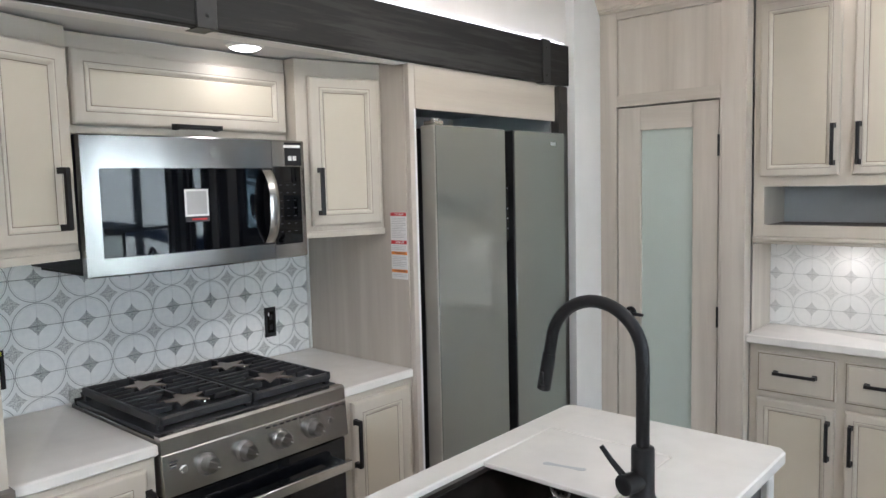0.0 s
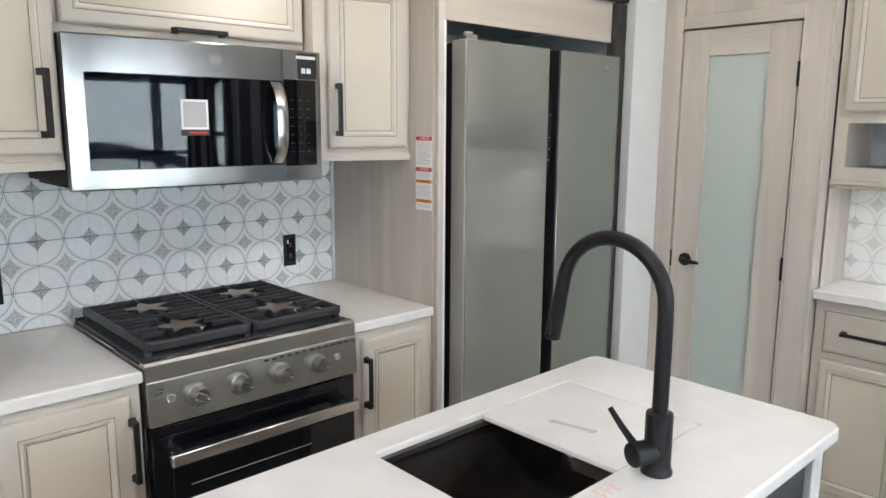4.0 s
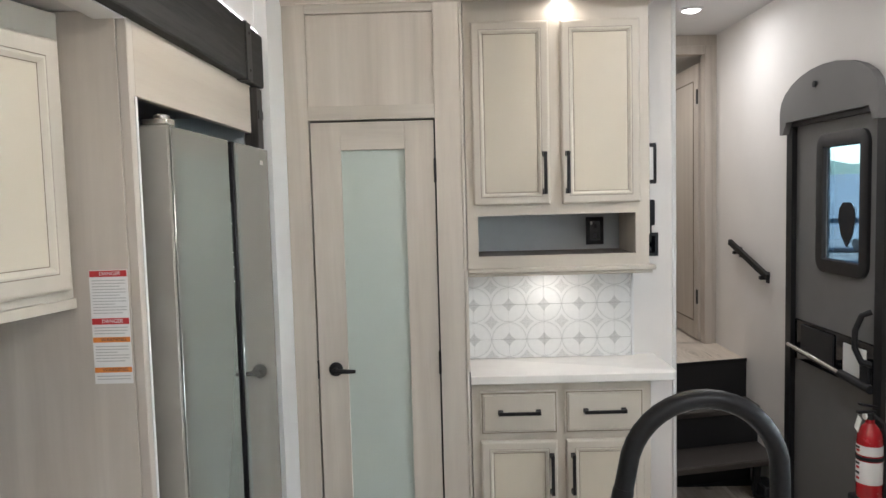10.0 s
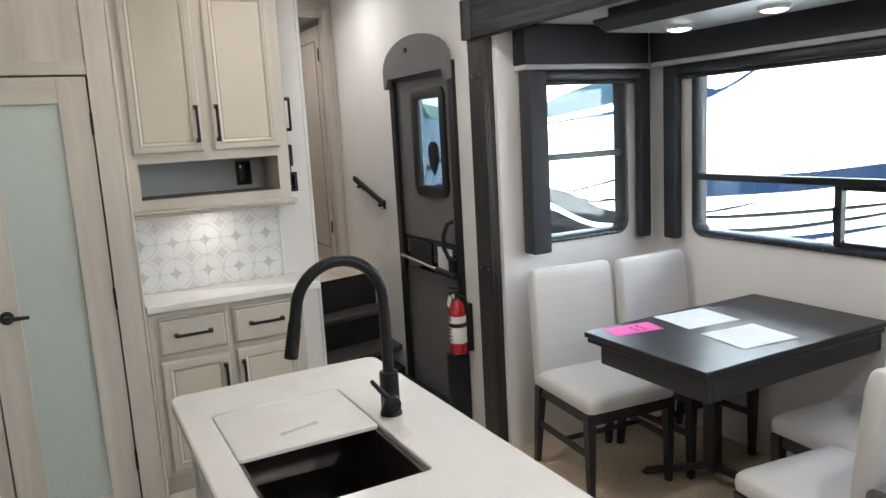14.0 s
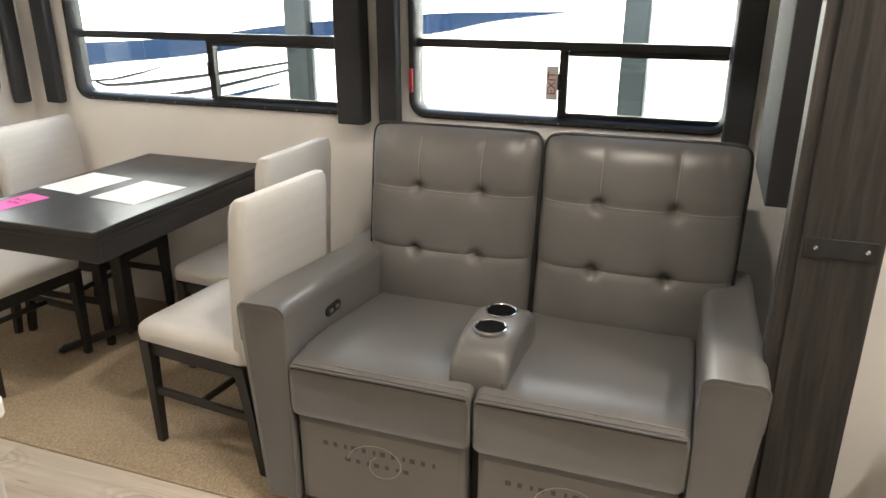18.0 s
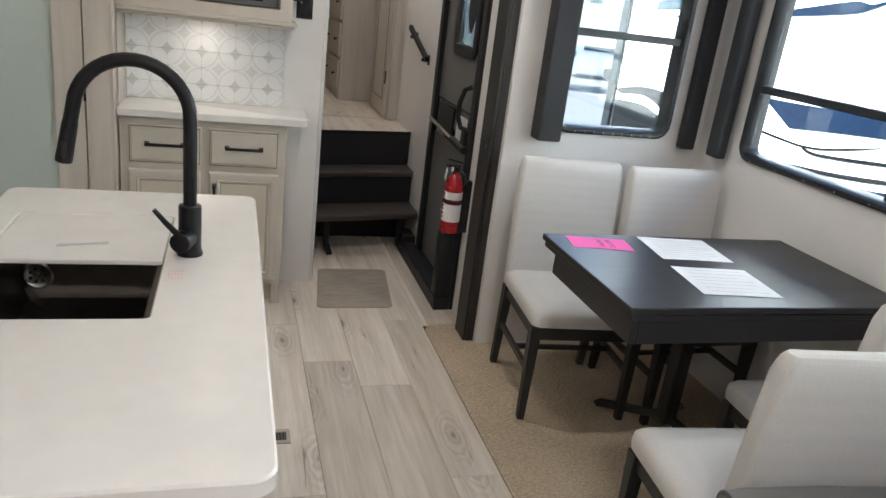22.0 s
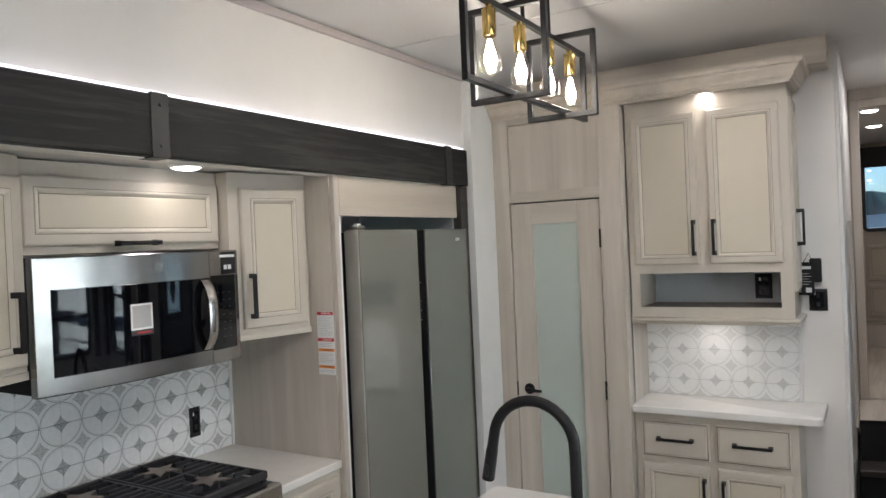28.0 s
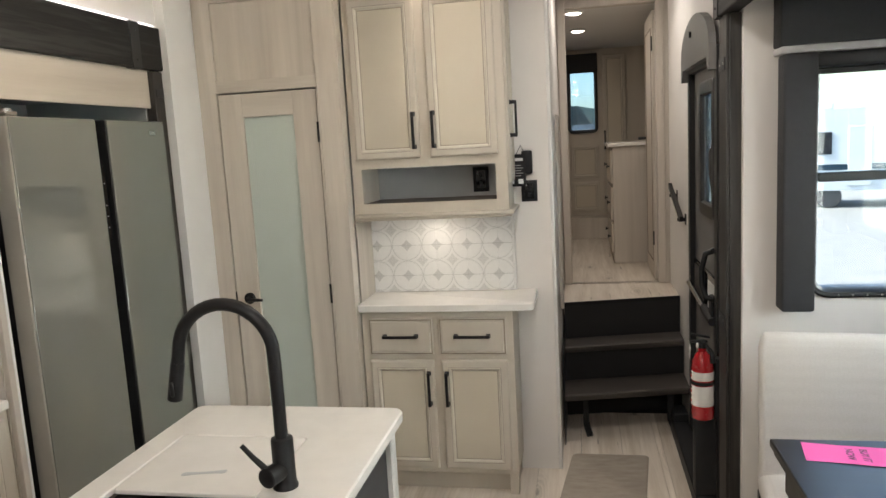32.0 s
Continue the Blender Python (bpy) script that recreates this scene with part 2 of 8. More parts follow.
def wood(name, dark, lite, axis="z", rough=0.5, streak=22, fine=140, shift=False, knots=0.0, contrast=(0.32, 0.68), pores=0.35, relief=0.12):
    """Boards with grain along an axis: broad streaks, fine pores, and knots where asked."""
    mt, nt, b = material(name)
    s = {"x": (0.06, 1, 1), "y": (1, 0.06, 1), "z": (1, 1, 0.06)}[axis]
    v = coords(nt, s, shift)
    n1 = noise_tex(nt, v, streak * 0.35, 5, 0.6, 1.2)
    n2 = noise_tex(nt, v, streak, 4, 0.6, 0.5)
    n3 = noise_tex(nt, v, fine, 3, 0.7)
    f = val(nt, "MULTIPLY_ADD", n2, 0.5, val(nt, "MULTIPLY", n1, 0.5))
    f = ramp(nt, f, *contrast)
    col = mixc(nt, f, dark, lite)
    col = mixc(nt, val(nt, "MULTIPLY", ramp(nt, n3, 0.55, 0.75), pores), col, tuple(c * 0.55 for c in dark))
    if knots:
        kv = coords(nt, {"x": (0.35, 1, 1), "y": (1, 0.35, 1), "z": (1, 1, 0.35)}[axis], shift)
        vo = nt.nodes.new("ShaderNodeTexVoronoi")
        vo.inputs["Scale"].default_value = 4.2
        nt.links.new(kv, vo.inputs["Vector"])
        k = ramp(nt, val(nt, "ADD", vo.outputs["Distance"], val(nt, "MULTIPLY", n2, 0.12)), 0.17, 0.06)
        pick = ramp(nt, noise_tex(nt, kv, 2.1, 2), 0.42, 0.50)
        col = mixc(nt, val(nt, "MULTIPLY", val(nt, "MULTIPLY", k, pick), knots), col, tuple(c * 0.35 for c in dark))
    if shift:
        info = nt.nodes.new("ShaderNodeObjectInfo")
        tone = val(nt, "MULTIPLY_ADD", info.outputs["Random"], 0.26, 0.84)
        hsv = nt.nodes.new("ShaderNodeHueSaturation")
        nt.links.new(tone, hsv.inputs["Value"])
        nt.links.new(col, hsv.inputs["Color"])
        col = hsv.outputs[0]
    nt.links.new(col, b.inputs["Base Color"])
    nt.links.new(val(nt, "MULTIPLY_ADD", n2, 0.25, rough - 0.12), b.inputs["Roughness"])
    bump(nt, b, val(nt, "ADD", n3, f), relief, 0.001)
    return mt


def brushed(name, color, rough=0.28, axis="y"):
    mt, nt, b = material(name)
    s = {"x": (0.02, 1, 1), "y": (1, 0.02, 1), "z": (1, 1, 0.02)}[axis]
    n = noise_tex(nt, coords(nt, s), 420, 2, 0.5)
    big = noise_tex(nt, coords(nt), 5, 3)
    nt.links.new(mixc(nt, n, tuple(c * 0.96 for c in color), color), b.inputs["Base Color"])
    nt.links.new(val(nt, "ADD", val(nt, "MULTIPLY_ADD", n, 0.0, rough - 0.03), val(nt, "MULTIPLY", big, 0.05)), b.inputs["Roughness"])
    b.inputs["Metallic"].default_value = 1.0
    return mt


def plain(name, color, rough=0.4, metal=0.0, coat=0.0):
    mt, nt, b = material(name)
    b.inputs["Base Color"].default_value = (*color, 1)
    n = noise_tex(nt, coords(nt), 40, 4)
    nt.links.new(val(nt, "MULTIPLY_ADD", n, 0.14, rough - 0.07), b.inputs["Roughness"])
    b.inputs["Metallic"].default_value = metal
    b.inputs["Coat Weight"].default_value = coat
    return mt


def glow(name, color, strength):
    mt, nt, b = material(name)
    b.inputs["Base Color"].default_value = (0.9, 0.9, 0.88, 1)
    b.inputs["Emission Color"].default_value = (*color, 1)
    b.inputs["Emission Strength"].default_value = strength
    return mt


def pane_glass(name, tint=(0.97, 0.99, 0.99)):
    mt, nt, b = material(name)
    nt.nodes.remove(b)
    out = nt.nodes["Material Output"]
    tr, gl = nt.nodes.new("ShaderNodeBsdfTransparent"), nt.nodes.new("ShaderNodeBsdfGlossy")
    tr.inputs[0].default_value = (*tint, 1)
    gl.inputs["Roughness"].default_value = 0.01
    fr = nt.nodes.new("ShaderNodeLayerWeight")
    fr.inputs[0].default_value = 0.5
    edge = val(nt, "MULTIPLY_ADD", val(nt, "POWER", fr.outputs["Facing"], 4.5), 0.7, 0.05)
    mx = nt.nodes.new("ShaderNodeMixShader")
    nt.links.new(edge, mx.inputs[0])
    nt.links.new(tr.outputs[0], mx.inputs[1])
    nt.links.new(gl.outputs[0], mx.inputs[2])
    nt.links.new(mx.outputs[0], out.inputs[0])
    return mt


def tile_material(S, pale=0.0):
    """Glazed tile: a circle about each corner, a dark star on the corners and a lacy one in the middle."""
    mt, nt, b = material("patterned_tile")
    tc = nt.nodes.new("ShaderNodeTexCoord")
    sep = nt.nodes.new("ShaderNodeSeparateXYZ")
    nt.links.new(tc.outputs["Object"], sep.inputs[0])
    ax = val(nt, "ABSOLUTE", val(nt, "DIVIDE", sep.outputs[0], S))
    az = val(nt, "ABSOLUTE", val(nt, "DIVIDE", sep.outputs[2], S))
    qx, qz = val(nt, "SUBTRACT", 0.5, ax), val(nt, "SUBTRACT", 0.5, az)
    r = val(nt, "SQRT", val(nt, "ADD", val(nt, "MULTIPLY", qx, qx), val(nt, "MULTIPLY", qz, qz)))

    def line(x, at, w):
        return val(nt, "LESS_THAN", val(nt, "ABSOLUTE", val(nt, "SUBTRACT", x, at)), w)

    def star(u, v, size):
        s = val(nt, "ADD", val(nt, "POWER", u, 0.75), val(nt, "POWER", v, 0.75))
        return val(nt, "LESS_THAN", s, size ** 0.75)

    vec = coords(nt)
    lace = ramp(nt, noise_tex(nt, vec, 260, 3), 0.42, 0.58)
    fine = noise_tex(nt, vec, 55, 4)
    ring = val(nt, "MAXIMUM", line(r, 0.487, 0.0085), val(nt, "MULTIPLY", line(r, 0.452, 0.004), 0.5))
    corner = star(qx, qz, 0.215)
    middle = star(ax, az, 0.225)
    cross = val(nt, "MAXIMUM", line(ax, 0.0, 0.006), line(az, 0.0, 0.006))
    white = mixc(nt, ramp(nt, fine, 0.35, 0.7), (0.80, 0.815, 0.82), (0.87, 0.88, 0.88))
    outside = val(nt, "GREATER_THAN", r, 0.5)
    white = mixc(nt, val(nt, "MULTIPLY", outside, 0.15), white, (0.62, 0.64, 0.65))
    col = mixc(nt, val(nt, "MULTIPLY", ring, 0.85), white, (0.25, 0.27, 0.28))
    edge = val(nt, "SUBTRACT", star(qx, qz, 0.215), star(qx, qz, 0.19))
    col = mixc(nt, corner, col, mixc(nt, lace, (0.30, 0.32, 0.33), (0.58, 0.60, 0.61)))
    col = mixc(nt, middle, col, mixc(nt, lace, (0.33, 0.35, 0.36), (0.68, 0.69, 0.69)))
    col = mixc(nt, val(nt, "MULTIPLY", val(nt, "MULTIPLY", cross, middle), 0.5), col, (0.7, 0.71, 0.71))
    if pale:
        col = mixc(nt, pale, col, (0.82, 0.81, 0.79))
    nt.links.new(col, b.inputs["Base Color"])
    nt.links.new(val(nt, "MULTIPLY_ADD", fine, 0.15, 0.16), b.inputs["Roughness"])
    bump(nt, b, fine, 0.05, 0.0008)
    return mt


def dotted_glass():
    """Frosted cabinet glass printed with a fine net of dots."""
    mt, nt, b = material("dotted_frosted_glass")
    tc = nt.nodes.new("ShaderNodeTexCoord")
    mp = nt.nodes.new("ShaderNodeMapping")
    mp.inputs["Rotation"].default_value = (radians(45), 0, 0)
    mp.inputs["Scale"].default_value = (230, 230, 230)
    nt.links.new(tc.outputs["Object"], mp.inputs[0])
    ch = nt.nodes.new("ShaderNodeTexChecker")
    ch.inputs["Scale"].default_value = 1.0
    nt.links.new(mp.outputs[0], ch.inputs[0])
    ch.inputs[1].default_value, ch.inputs[2].default_value = (0.54, 0.60, 0.56, 1), (0.42, 0.48, 0.445, 1)
    nt.links.new(ch.outputs[0], b.inputs["Base Color"])
    b.inputs["Roughness"].default_value = 0.15
    return mt


def woven(name, a, c, scale=260, rough=0.85, amount=0.5, patch=0.25, yarn=0.3, along=(1, 0.12, 1), span=(0.2, 0.9), slub=70):
    mt, nt, b = material(name)
    v = coords(nt)
    w1 = nt.nodes.new("ShaderNodeTexWave")
    w1.bands_direction = "X"
    w2 = nt.nodes.new("ShaderNodeTexWave")
    w2.bands_direction = "Y"
    w3 = nt.nodes.new("ShaderNodeTexWave")
    w3.bands_direction = "Z"
    for w in (w1, w2, w3):
        w.inputs["Scale"].default_value = scale
        w.inputs["Distortion"].default_value = 3.0
        w.inputs["Detail Scale"].default_value = 2.0
        nt.links.new(v, w.inputs["Vector"])
    h = val(nt, "MULTIPLY", val(nt, "ADD", val(nt, "ADD", w1.outputs[1], w2.outputs[1]), w3.outputs[1]), 0.33)
    streak = noise_tex(nt, coords(nt, along), slub, 4)
    big = noise_tex(nt, v, 3.0, 4)
    f = val(nt, "ADD", val(nt, "MULTIPLY", ramp(nt, h, 0.2, 0.8), yarn), val(nt, "ADD", val(nt, "MULTIPLY", streak, amount), val(nt, "MULTIPLY", big, patch)))
    nt.links.new(mixc(nt, ramp(nt, f, *span), a, c), b.inputs["Base Color"])
    b.inputs["Roughness"].default_value = rough
    bump(nt, b, h, 0.35, 0.0015)
    return mt


def plank_wood(name, dark, lite):
    """Pale oak boards: streaks, rings about the knots, dark knot hearts and thin drying cracks; each board differs."""
    mt, nt, b = material(name)
    v = coords(nt, (1, 0.05, 1), True)
    n1 = noise_tex(nt, v, 9, 5, 0.6, 1.0)
    n2 = noise_tex(nt, v, 46, 4, 0.65, 0.4)
    cloud = noise_tex(nt, coords(nt, (1, 0.35, 1), True), 5, 4)
    kv = coords(nt, (1, 0.36, 1), True)
    vo = nt.nodes.new("ShaderNodeTexVoronoi")
    vo.voronoi_dimensions = "2D"
    vo.inputs["Scale"].default_value = 3.4
    nt.links.new(kv, vo.inputs["Vector"])
    sep = nt.nodes.new("ShaderNodeSeparateColor")
    nt.links.new(vo.outputs["Color"], sep.inputs[0])
    pick = val(nt, "GREATER_THAN", sep.outputs[0], 0.42)
    wob = noise_tex(nt, kv, 22, 3)
    d = val(nt, "ADD", vo.outputs["Distance"], val(nt, "MULTIPLY_ADD", wob, 0.14, -0.07))
    near = val(nt, "MULTIPLY", ramp(nt, d, 0.28, 0.06), pick)
    rings_ = val(nt, "MULTIPLY_ADD", val(nt, "SINE", val(nt, "MULTIPLY", d, 105)), 0.5, 0.5)
    f = ramp(nt, val(nt, "ADD", val(nt, "MULTIPLY", n1, 0.55), val(nt, "MULTIPLY", n2, 0.45)), 0.34, 0.64)
    col = mixc(nt, f, dark, lite)
    col = mixc(nt, val(nt, "MULTIPLY", ramp(nt, cloud, 0.5, 0.75), 0.35), col, tuple(c * 0.8 for c in dark))
    col = mixc(nt, val(nt, "MULTIPLY", val(nt, "MULTIPLY", near, rings_), 0.5), col, tuple(c * 0.62 for c in dark))
    heart = val(nt, "MULTIPLY", ramp(nt, d, 0.065, 0.015), pick)
    col = mixc(nt, val(nt, "MULTIPLY", heart, 0.8), col, tuple(c * 0.42 for c in dark))
    crack = val(nt, "MULTIPLY", ramp(nt, noise_tex(nt, coords(nt, (1, 0.045, 1), True), 60, 2, 0.4, 0.6), 0.69, 0.73), ramp(nt, cloud, 0.46, 0.56))
    col = mixc(nt, val(nt, "MULTIPLY", crack, 0.75), col, tuple(c * 0.4 for c in dark))
    info = nt.nodes.new("ShaderNodeObjectInfo")
    hsv = nt.nodes.new("ShaderNodeHueSaturation")
    nt.links.new(val(nt, "MULTIPLY_ADD", info.outputs["Random"], 0.2, 0.88), hsv.inputs["Value"])
    nt.links.new(col, hsv.inputs["Color"])
    nt.links.new(hsv.outputs[0], b.inputs["Base Color"])
    nt.links.new(val(nt, "MULTIPLY_ADD", n2, 0.2, 0.36), b.inputs["Roughness"])
    bump(nt, b, val(nt, "SUBTRACT", f, val(nt, "ADD", heart, crack)), 0.10, 0.0008)
    return mt


TILE = 0.1445
M = {}
M["wall"] = paint("white_wallboard", (0.755, 0.73, 0.70), 0.6, 0.02, 3, 220, 0.05)
M["ceiling"] = paint("white_ceiling_panel", (0.64, 0.63, 0.62), 0.65, 0.02, 2, 120, 0.05)
M["cab"] = wood("greige_glazed_paint", (0.49, 0.445, 0.380), (0.56, 0.512, 0.440), "z", 0.45, 14, 90, contrast=(0.25, 0.75), pores=0.07, relief=0.05)
M["cabp"] = paint("cream_greige_panel_paint", (0.565, 0.51, 0.415), 0.42, 0.02, 3, 180, 0.04)
M["cabh"] = wood("greige_glazed_paint_rail", (0.49, 0.445, 0.380), (0.56, 0.512, 0.440), "y", 0.45, 14, 90, contrast=(0.25, 0.75), pores=0.07, relief=0.05)
M["bead"] = paint("cream_bead_paint", (0.58, 0.535, 0.455), 0.42, 0.02, 3, 180, 0.03)
M["glaze"] = paint("brown_glaze", (0.21, 0.175, 0.135), 0.6, 0.1)
M["lam"] = wood("greige_oak_laminate", (0.40, 0.357, 0.307), (0.61, 0.56, 0.495), "z", 0.5, 11, 60, pores=0.08, relief=0.05, contrast=(0.32, 0.66))
M["lamy"] = wood("greige_oak_laminate_across", (0.46, 0.405, 0.34), (0.62, 0.56, 0.485), "y", 0.5, 8, 70, pores=0.14, relief=0.06)
M["lamx"] = wood("greige_oak_laminate_level", (0.40, 0.36, 0.31), (0.62, 0.57, 0.505), "x", 0.5, 12, 70, pores=0.12, relief=0.06, contrast=(0.34, 0.64))
M["lamdk"] = wood("brown_oak_shelf", (0.10, 0.085, 0.075), (0.17, 0.145, 0.125), "y", 0.5, 12, 90)
M["plank"] = plank_wood("greige_oak_plank", (0.56, 0.48, 0.39), (0.83, 0.765, 0.68))
M["isle"] = wood("charcoal_stained_panel", (0.040, 0.041, 0.043), (0.062, 0.063, 0.066), "y", 0.5, 30, 120, pores=0.1, relief=0.04)
M["steelm"] = plain("satin_steel", (0.24, 0.235, 0.23), 0.32, 1.0)
M["quartz"] = paint("white_quartz", (0.75, 0.725, 0.69), 0.17, 0.02, 14, 60, 0.0)
M["steel"] = brushed("brushed_stainless", (0.60, 0.59, 0.57), 0.25, "y")
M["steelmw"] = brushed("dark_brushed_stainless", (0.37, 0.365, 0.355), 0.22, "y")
M["steelv"] = brushed("brushed_stainless_upright", (0.50, 0.49, 0.47), 0.24, "z")
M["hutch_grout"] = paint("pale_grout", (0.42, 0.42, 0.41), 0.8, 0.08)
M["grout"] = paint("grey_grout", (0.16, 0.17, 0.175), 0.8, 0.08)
M["chrome"] = plain("polished_chrome", (0.82, 0.82, 0.82), 0.1, 1.0)
M["black"] = paint("matt_black_metal", (0.011, 0.011, 0.012), 0.42, 0.1, 20, 400, 0.04)
M["plastic"] = paint("black_plastic", (0.014, 0.015, 0.017), 0.5, 0.1, 20, 300, 0.06)
M["iron"] = paint("black_cast_iron", (0.026, 0.028, 0.032), 0.45, 0.15, 30, 260, 0.25)
M["blackglass"] = plain("black_glass", (0.004, 0.005, 0.007), 0.035, 0.0, 0.1)
M["screen"] = plain("dark_wrapped_screen", (0.003, 0.005, 0.008), 0.085, 0.0, 0.0)
M["fridge"] = plain("grey_glass_door", (0.275, 0.283, 0.26), 0.035, 0.5)
M["doorside"] = paint("olive_grey_door_edge", (0.34, 0.325, 0.29), 0.38, 0.04, 8, 200, 0.03)
M["dots"] = dotted_glass()
M["char"] = wood("black_stained_pine", (0.004, 0.004, 0.004), (0.028, 0.027, 0.026), "y", 0.68, 48, 160, knots=0.9, contrast=(0.47, 0.575), relief=0.3)
M["charz"] = wood("black_stained_pine_upright", (0.012, 0.011, 0.010), (0.052, 0.046, 0.041), "z", 0.55, 48, 160, knots=0.5, contrast=(0.40, 0.66), relief=0.25)
for _k, _s in (("black", 0.3), ("plastic", 0.3), ("screen", 0.28), ("blackglass", 0.32)):
    M[_k].node_tree.nodes["Principled BSDF"].inputs["Specular IOR Level"].default_value = _s
M["strap"] = paint("black_iron_strap", (0.016, 0.016, 0.017), 0.5, 0.15, 30, 200, 0.2)
M["leather"] = paint("grey_faux_leather", (0.148, 0.144, 0.139), 0.34, 0.03, 7, 380, 0.06)
M["piping"] = paint("dark_piping", (0.014, 0.013, 0.012), 0.5)
M["stitch"] = paint("pale_stitching", (0.30, 0.28, 0.255), 0.7)
M["fabric"] = woven("cream_linen_upholstery", (0.56, 0.54, 0.51), (0.68, 0.66, 0.63), 85, 0.9, 0.6, 0.25, 0.2, (0.6, 1, 1), (0.25, 0.85), 300)
# matt black that stands in for the shade inside the cup wells
M["wellshade"] = paint("black_well_shade", (0.004, 0.004, 0.004), 0.9)
M["wellshade"].node_tree.nodes["Principled BSDF"].inputs["Specular IOR Level"].default_value = 0.1
M["rug"] = woven("beige_woven_vinyl", (0.28, 0.21, 0.135), (0.66, 0.55, 0.405), 62, 0.85, 0.8, 0.3, 0.35, (0.45, 1, 1), (0.42, 0.98), 150)
M["mat"] = woven("taupe_entry_mat", (0.23, 0.20, 0.165), (0.46, 0.41, 0.35), 60, 0.9, 0.6, 0.45, 0.3, (0.3, 1, 1), (0.3, 0.95), 45)
M["table"] = paint("black_ash_table", (0.020, 0.019, 0.020), 0.36, 0.07, 14, 160, 0.0, grain=(0.06, 1, 1))
M["gloss_wood"] = paint("pale_grey_tray_panel", (0.42, 0.44, 0.45), 0.3, 0.03, 6, 200, 0.02)
M["chairleg"] = wood("black_stained_leg", (0.012, 0.012, 0.012), (0.028, 0.027, 0.026), "z", 0.45, 14, 130)
M["step"] = wood("dark_brown_tread", (0.035, 0.03, 0.027), (0.075, 0.065, 0.058), "x", 0.5, 12, 120)
M["riser"] = paint("black_riser", (0.008, 0.008, 0.009), 0.6, 0.1)
M["door"] = paint("grey_moulded_door", (0.155, 0.152, 0.150), 0.55, 0.04, 8, 260, 0.12)
M["valance"] = woven("charcoal_valance", (0.021, 0.022, 0.025), (0.044, 0.045, 0.049), 350, 0.8, 0.3, 0.2, 0.4)
M["cord"] = paint("silver_piping", (0.42, 0.41, 0.41), 0.5)
M["rubber"] = plain("black_window_frame", (0.007, 0.0075, 0.0085), 0.42)
M["glass"] = pane_glass("tinted_pane", (0.88, 0.91, 0.89))
M["glassd"] = pane_glass("screened_pane", (0.70, 0.74, 0.71))
M["glassdoor"] = pane_glass("door_tinted_pane", (0.42, 0.50, 0.53))
M["glasst"] = pane_glass("dark_tinted_pane", (0.30, 0.36, 0.40))
M["film"] = pane_glass("clear_wrap", (0.86, 0.89, 0.90))
M["red"] = plain("red_enamel", (0.42, 0.012, 0.018), 0.25, 0.0, 0.5)
M["redp"] = plain("red_plastic", (0.5, 0.03, 0.04), 0.4)
M["paper"] = paint("white_paper", (0.80, 0.80, 0.79), 0.7, 0.03)
M["pink"] = paint("pink_paper", (0.85, 0.12, 0.42), 0.7, 0.03)
M["ink"] = paint("dark_ink", (0.05, 0.05, 0.055), 0.7)
M["inkr"] = paint("red_ink", (0.55, 0.035, 0.04), 0.7)
M["inko"] = paint("orange_ink", (0.80, 0.27, 0.05), 0.7)
M["greyprint"] = paint("grey_print", (0.45, 0.45, 0.45), 0.7)
M["dimprint"] = paint("dim_grey_print", (0.07, 0.07, 0.073), 0.6)
M["bronze"] = plain("heat_tinted_steel", (0.34, 0.28, 0.24), 0.4, 0.8)
M["copper"] = plain("dull_copper", (0.30, 0.16, 0.11), 0.4, 0.6)
M["brass"] = plain("polished_brass", (0.66, 0.46, 0.16), 0.18, 1.0)
M["sink"] = paint("dark_bronze_steel", (0.085, 0.072, 0.062), 0.38, 0.15, 12, 300, 0.03, 0.7)
M["whitetrim"] = paint("white_trim", (0.72, 0.72, 0.71), 0.5, 0.02)
M["lens"] = glow("lamp_lens", (1.0, 0.95, 0.88), 1.5)
M["bulb"] = glow("filament_bulb", (1.0, 0.89, 0.74), 20.0)
M["bulbglass"] = pane_glass("clear_bulb_glass", (0.97, 0.95, 0.9))
M["ledstrip"] = glow("led_strip", (1.0, 0.93, 0.95), 0.36)
M["island_post"] = wood("pale_grey_post", (0.50, 0.49, 0.47), (0.62, 0.61, 0.58), "z", 0.5, 14, 120)
M["cove"] = paint("mauve_grey_cove", (0.50, 0.45, 0.44), 0.5, 0.03)
M["niche"] = paint("grey_niche_back", (0.40, 0.42, 0.43), 0.55, 0.03)
M["plastic_film"] = plain("clear_film_print", (0.17, 0.16, 0.15), 0.16)


# ---- the shell ----
CEIL = 2.555
SOFFIT = 2.018
SLIDE_TOP = 2.075
LAND = 0.66


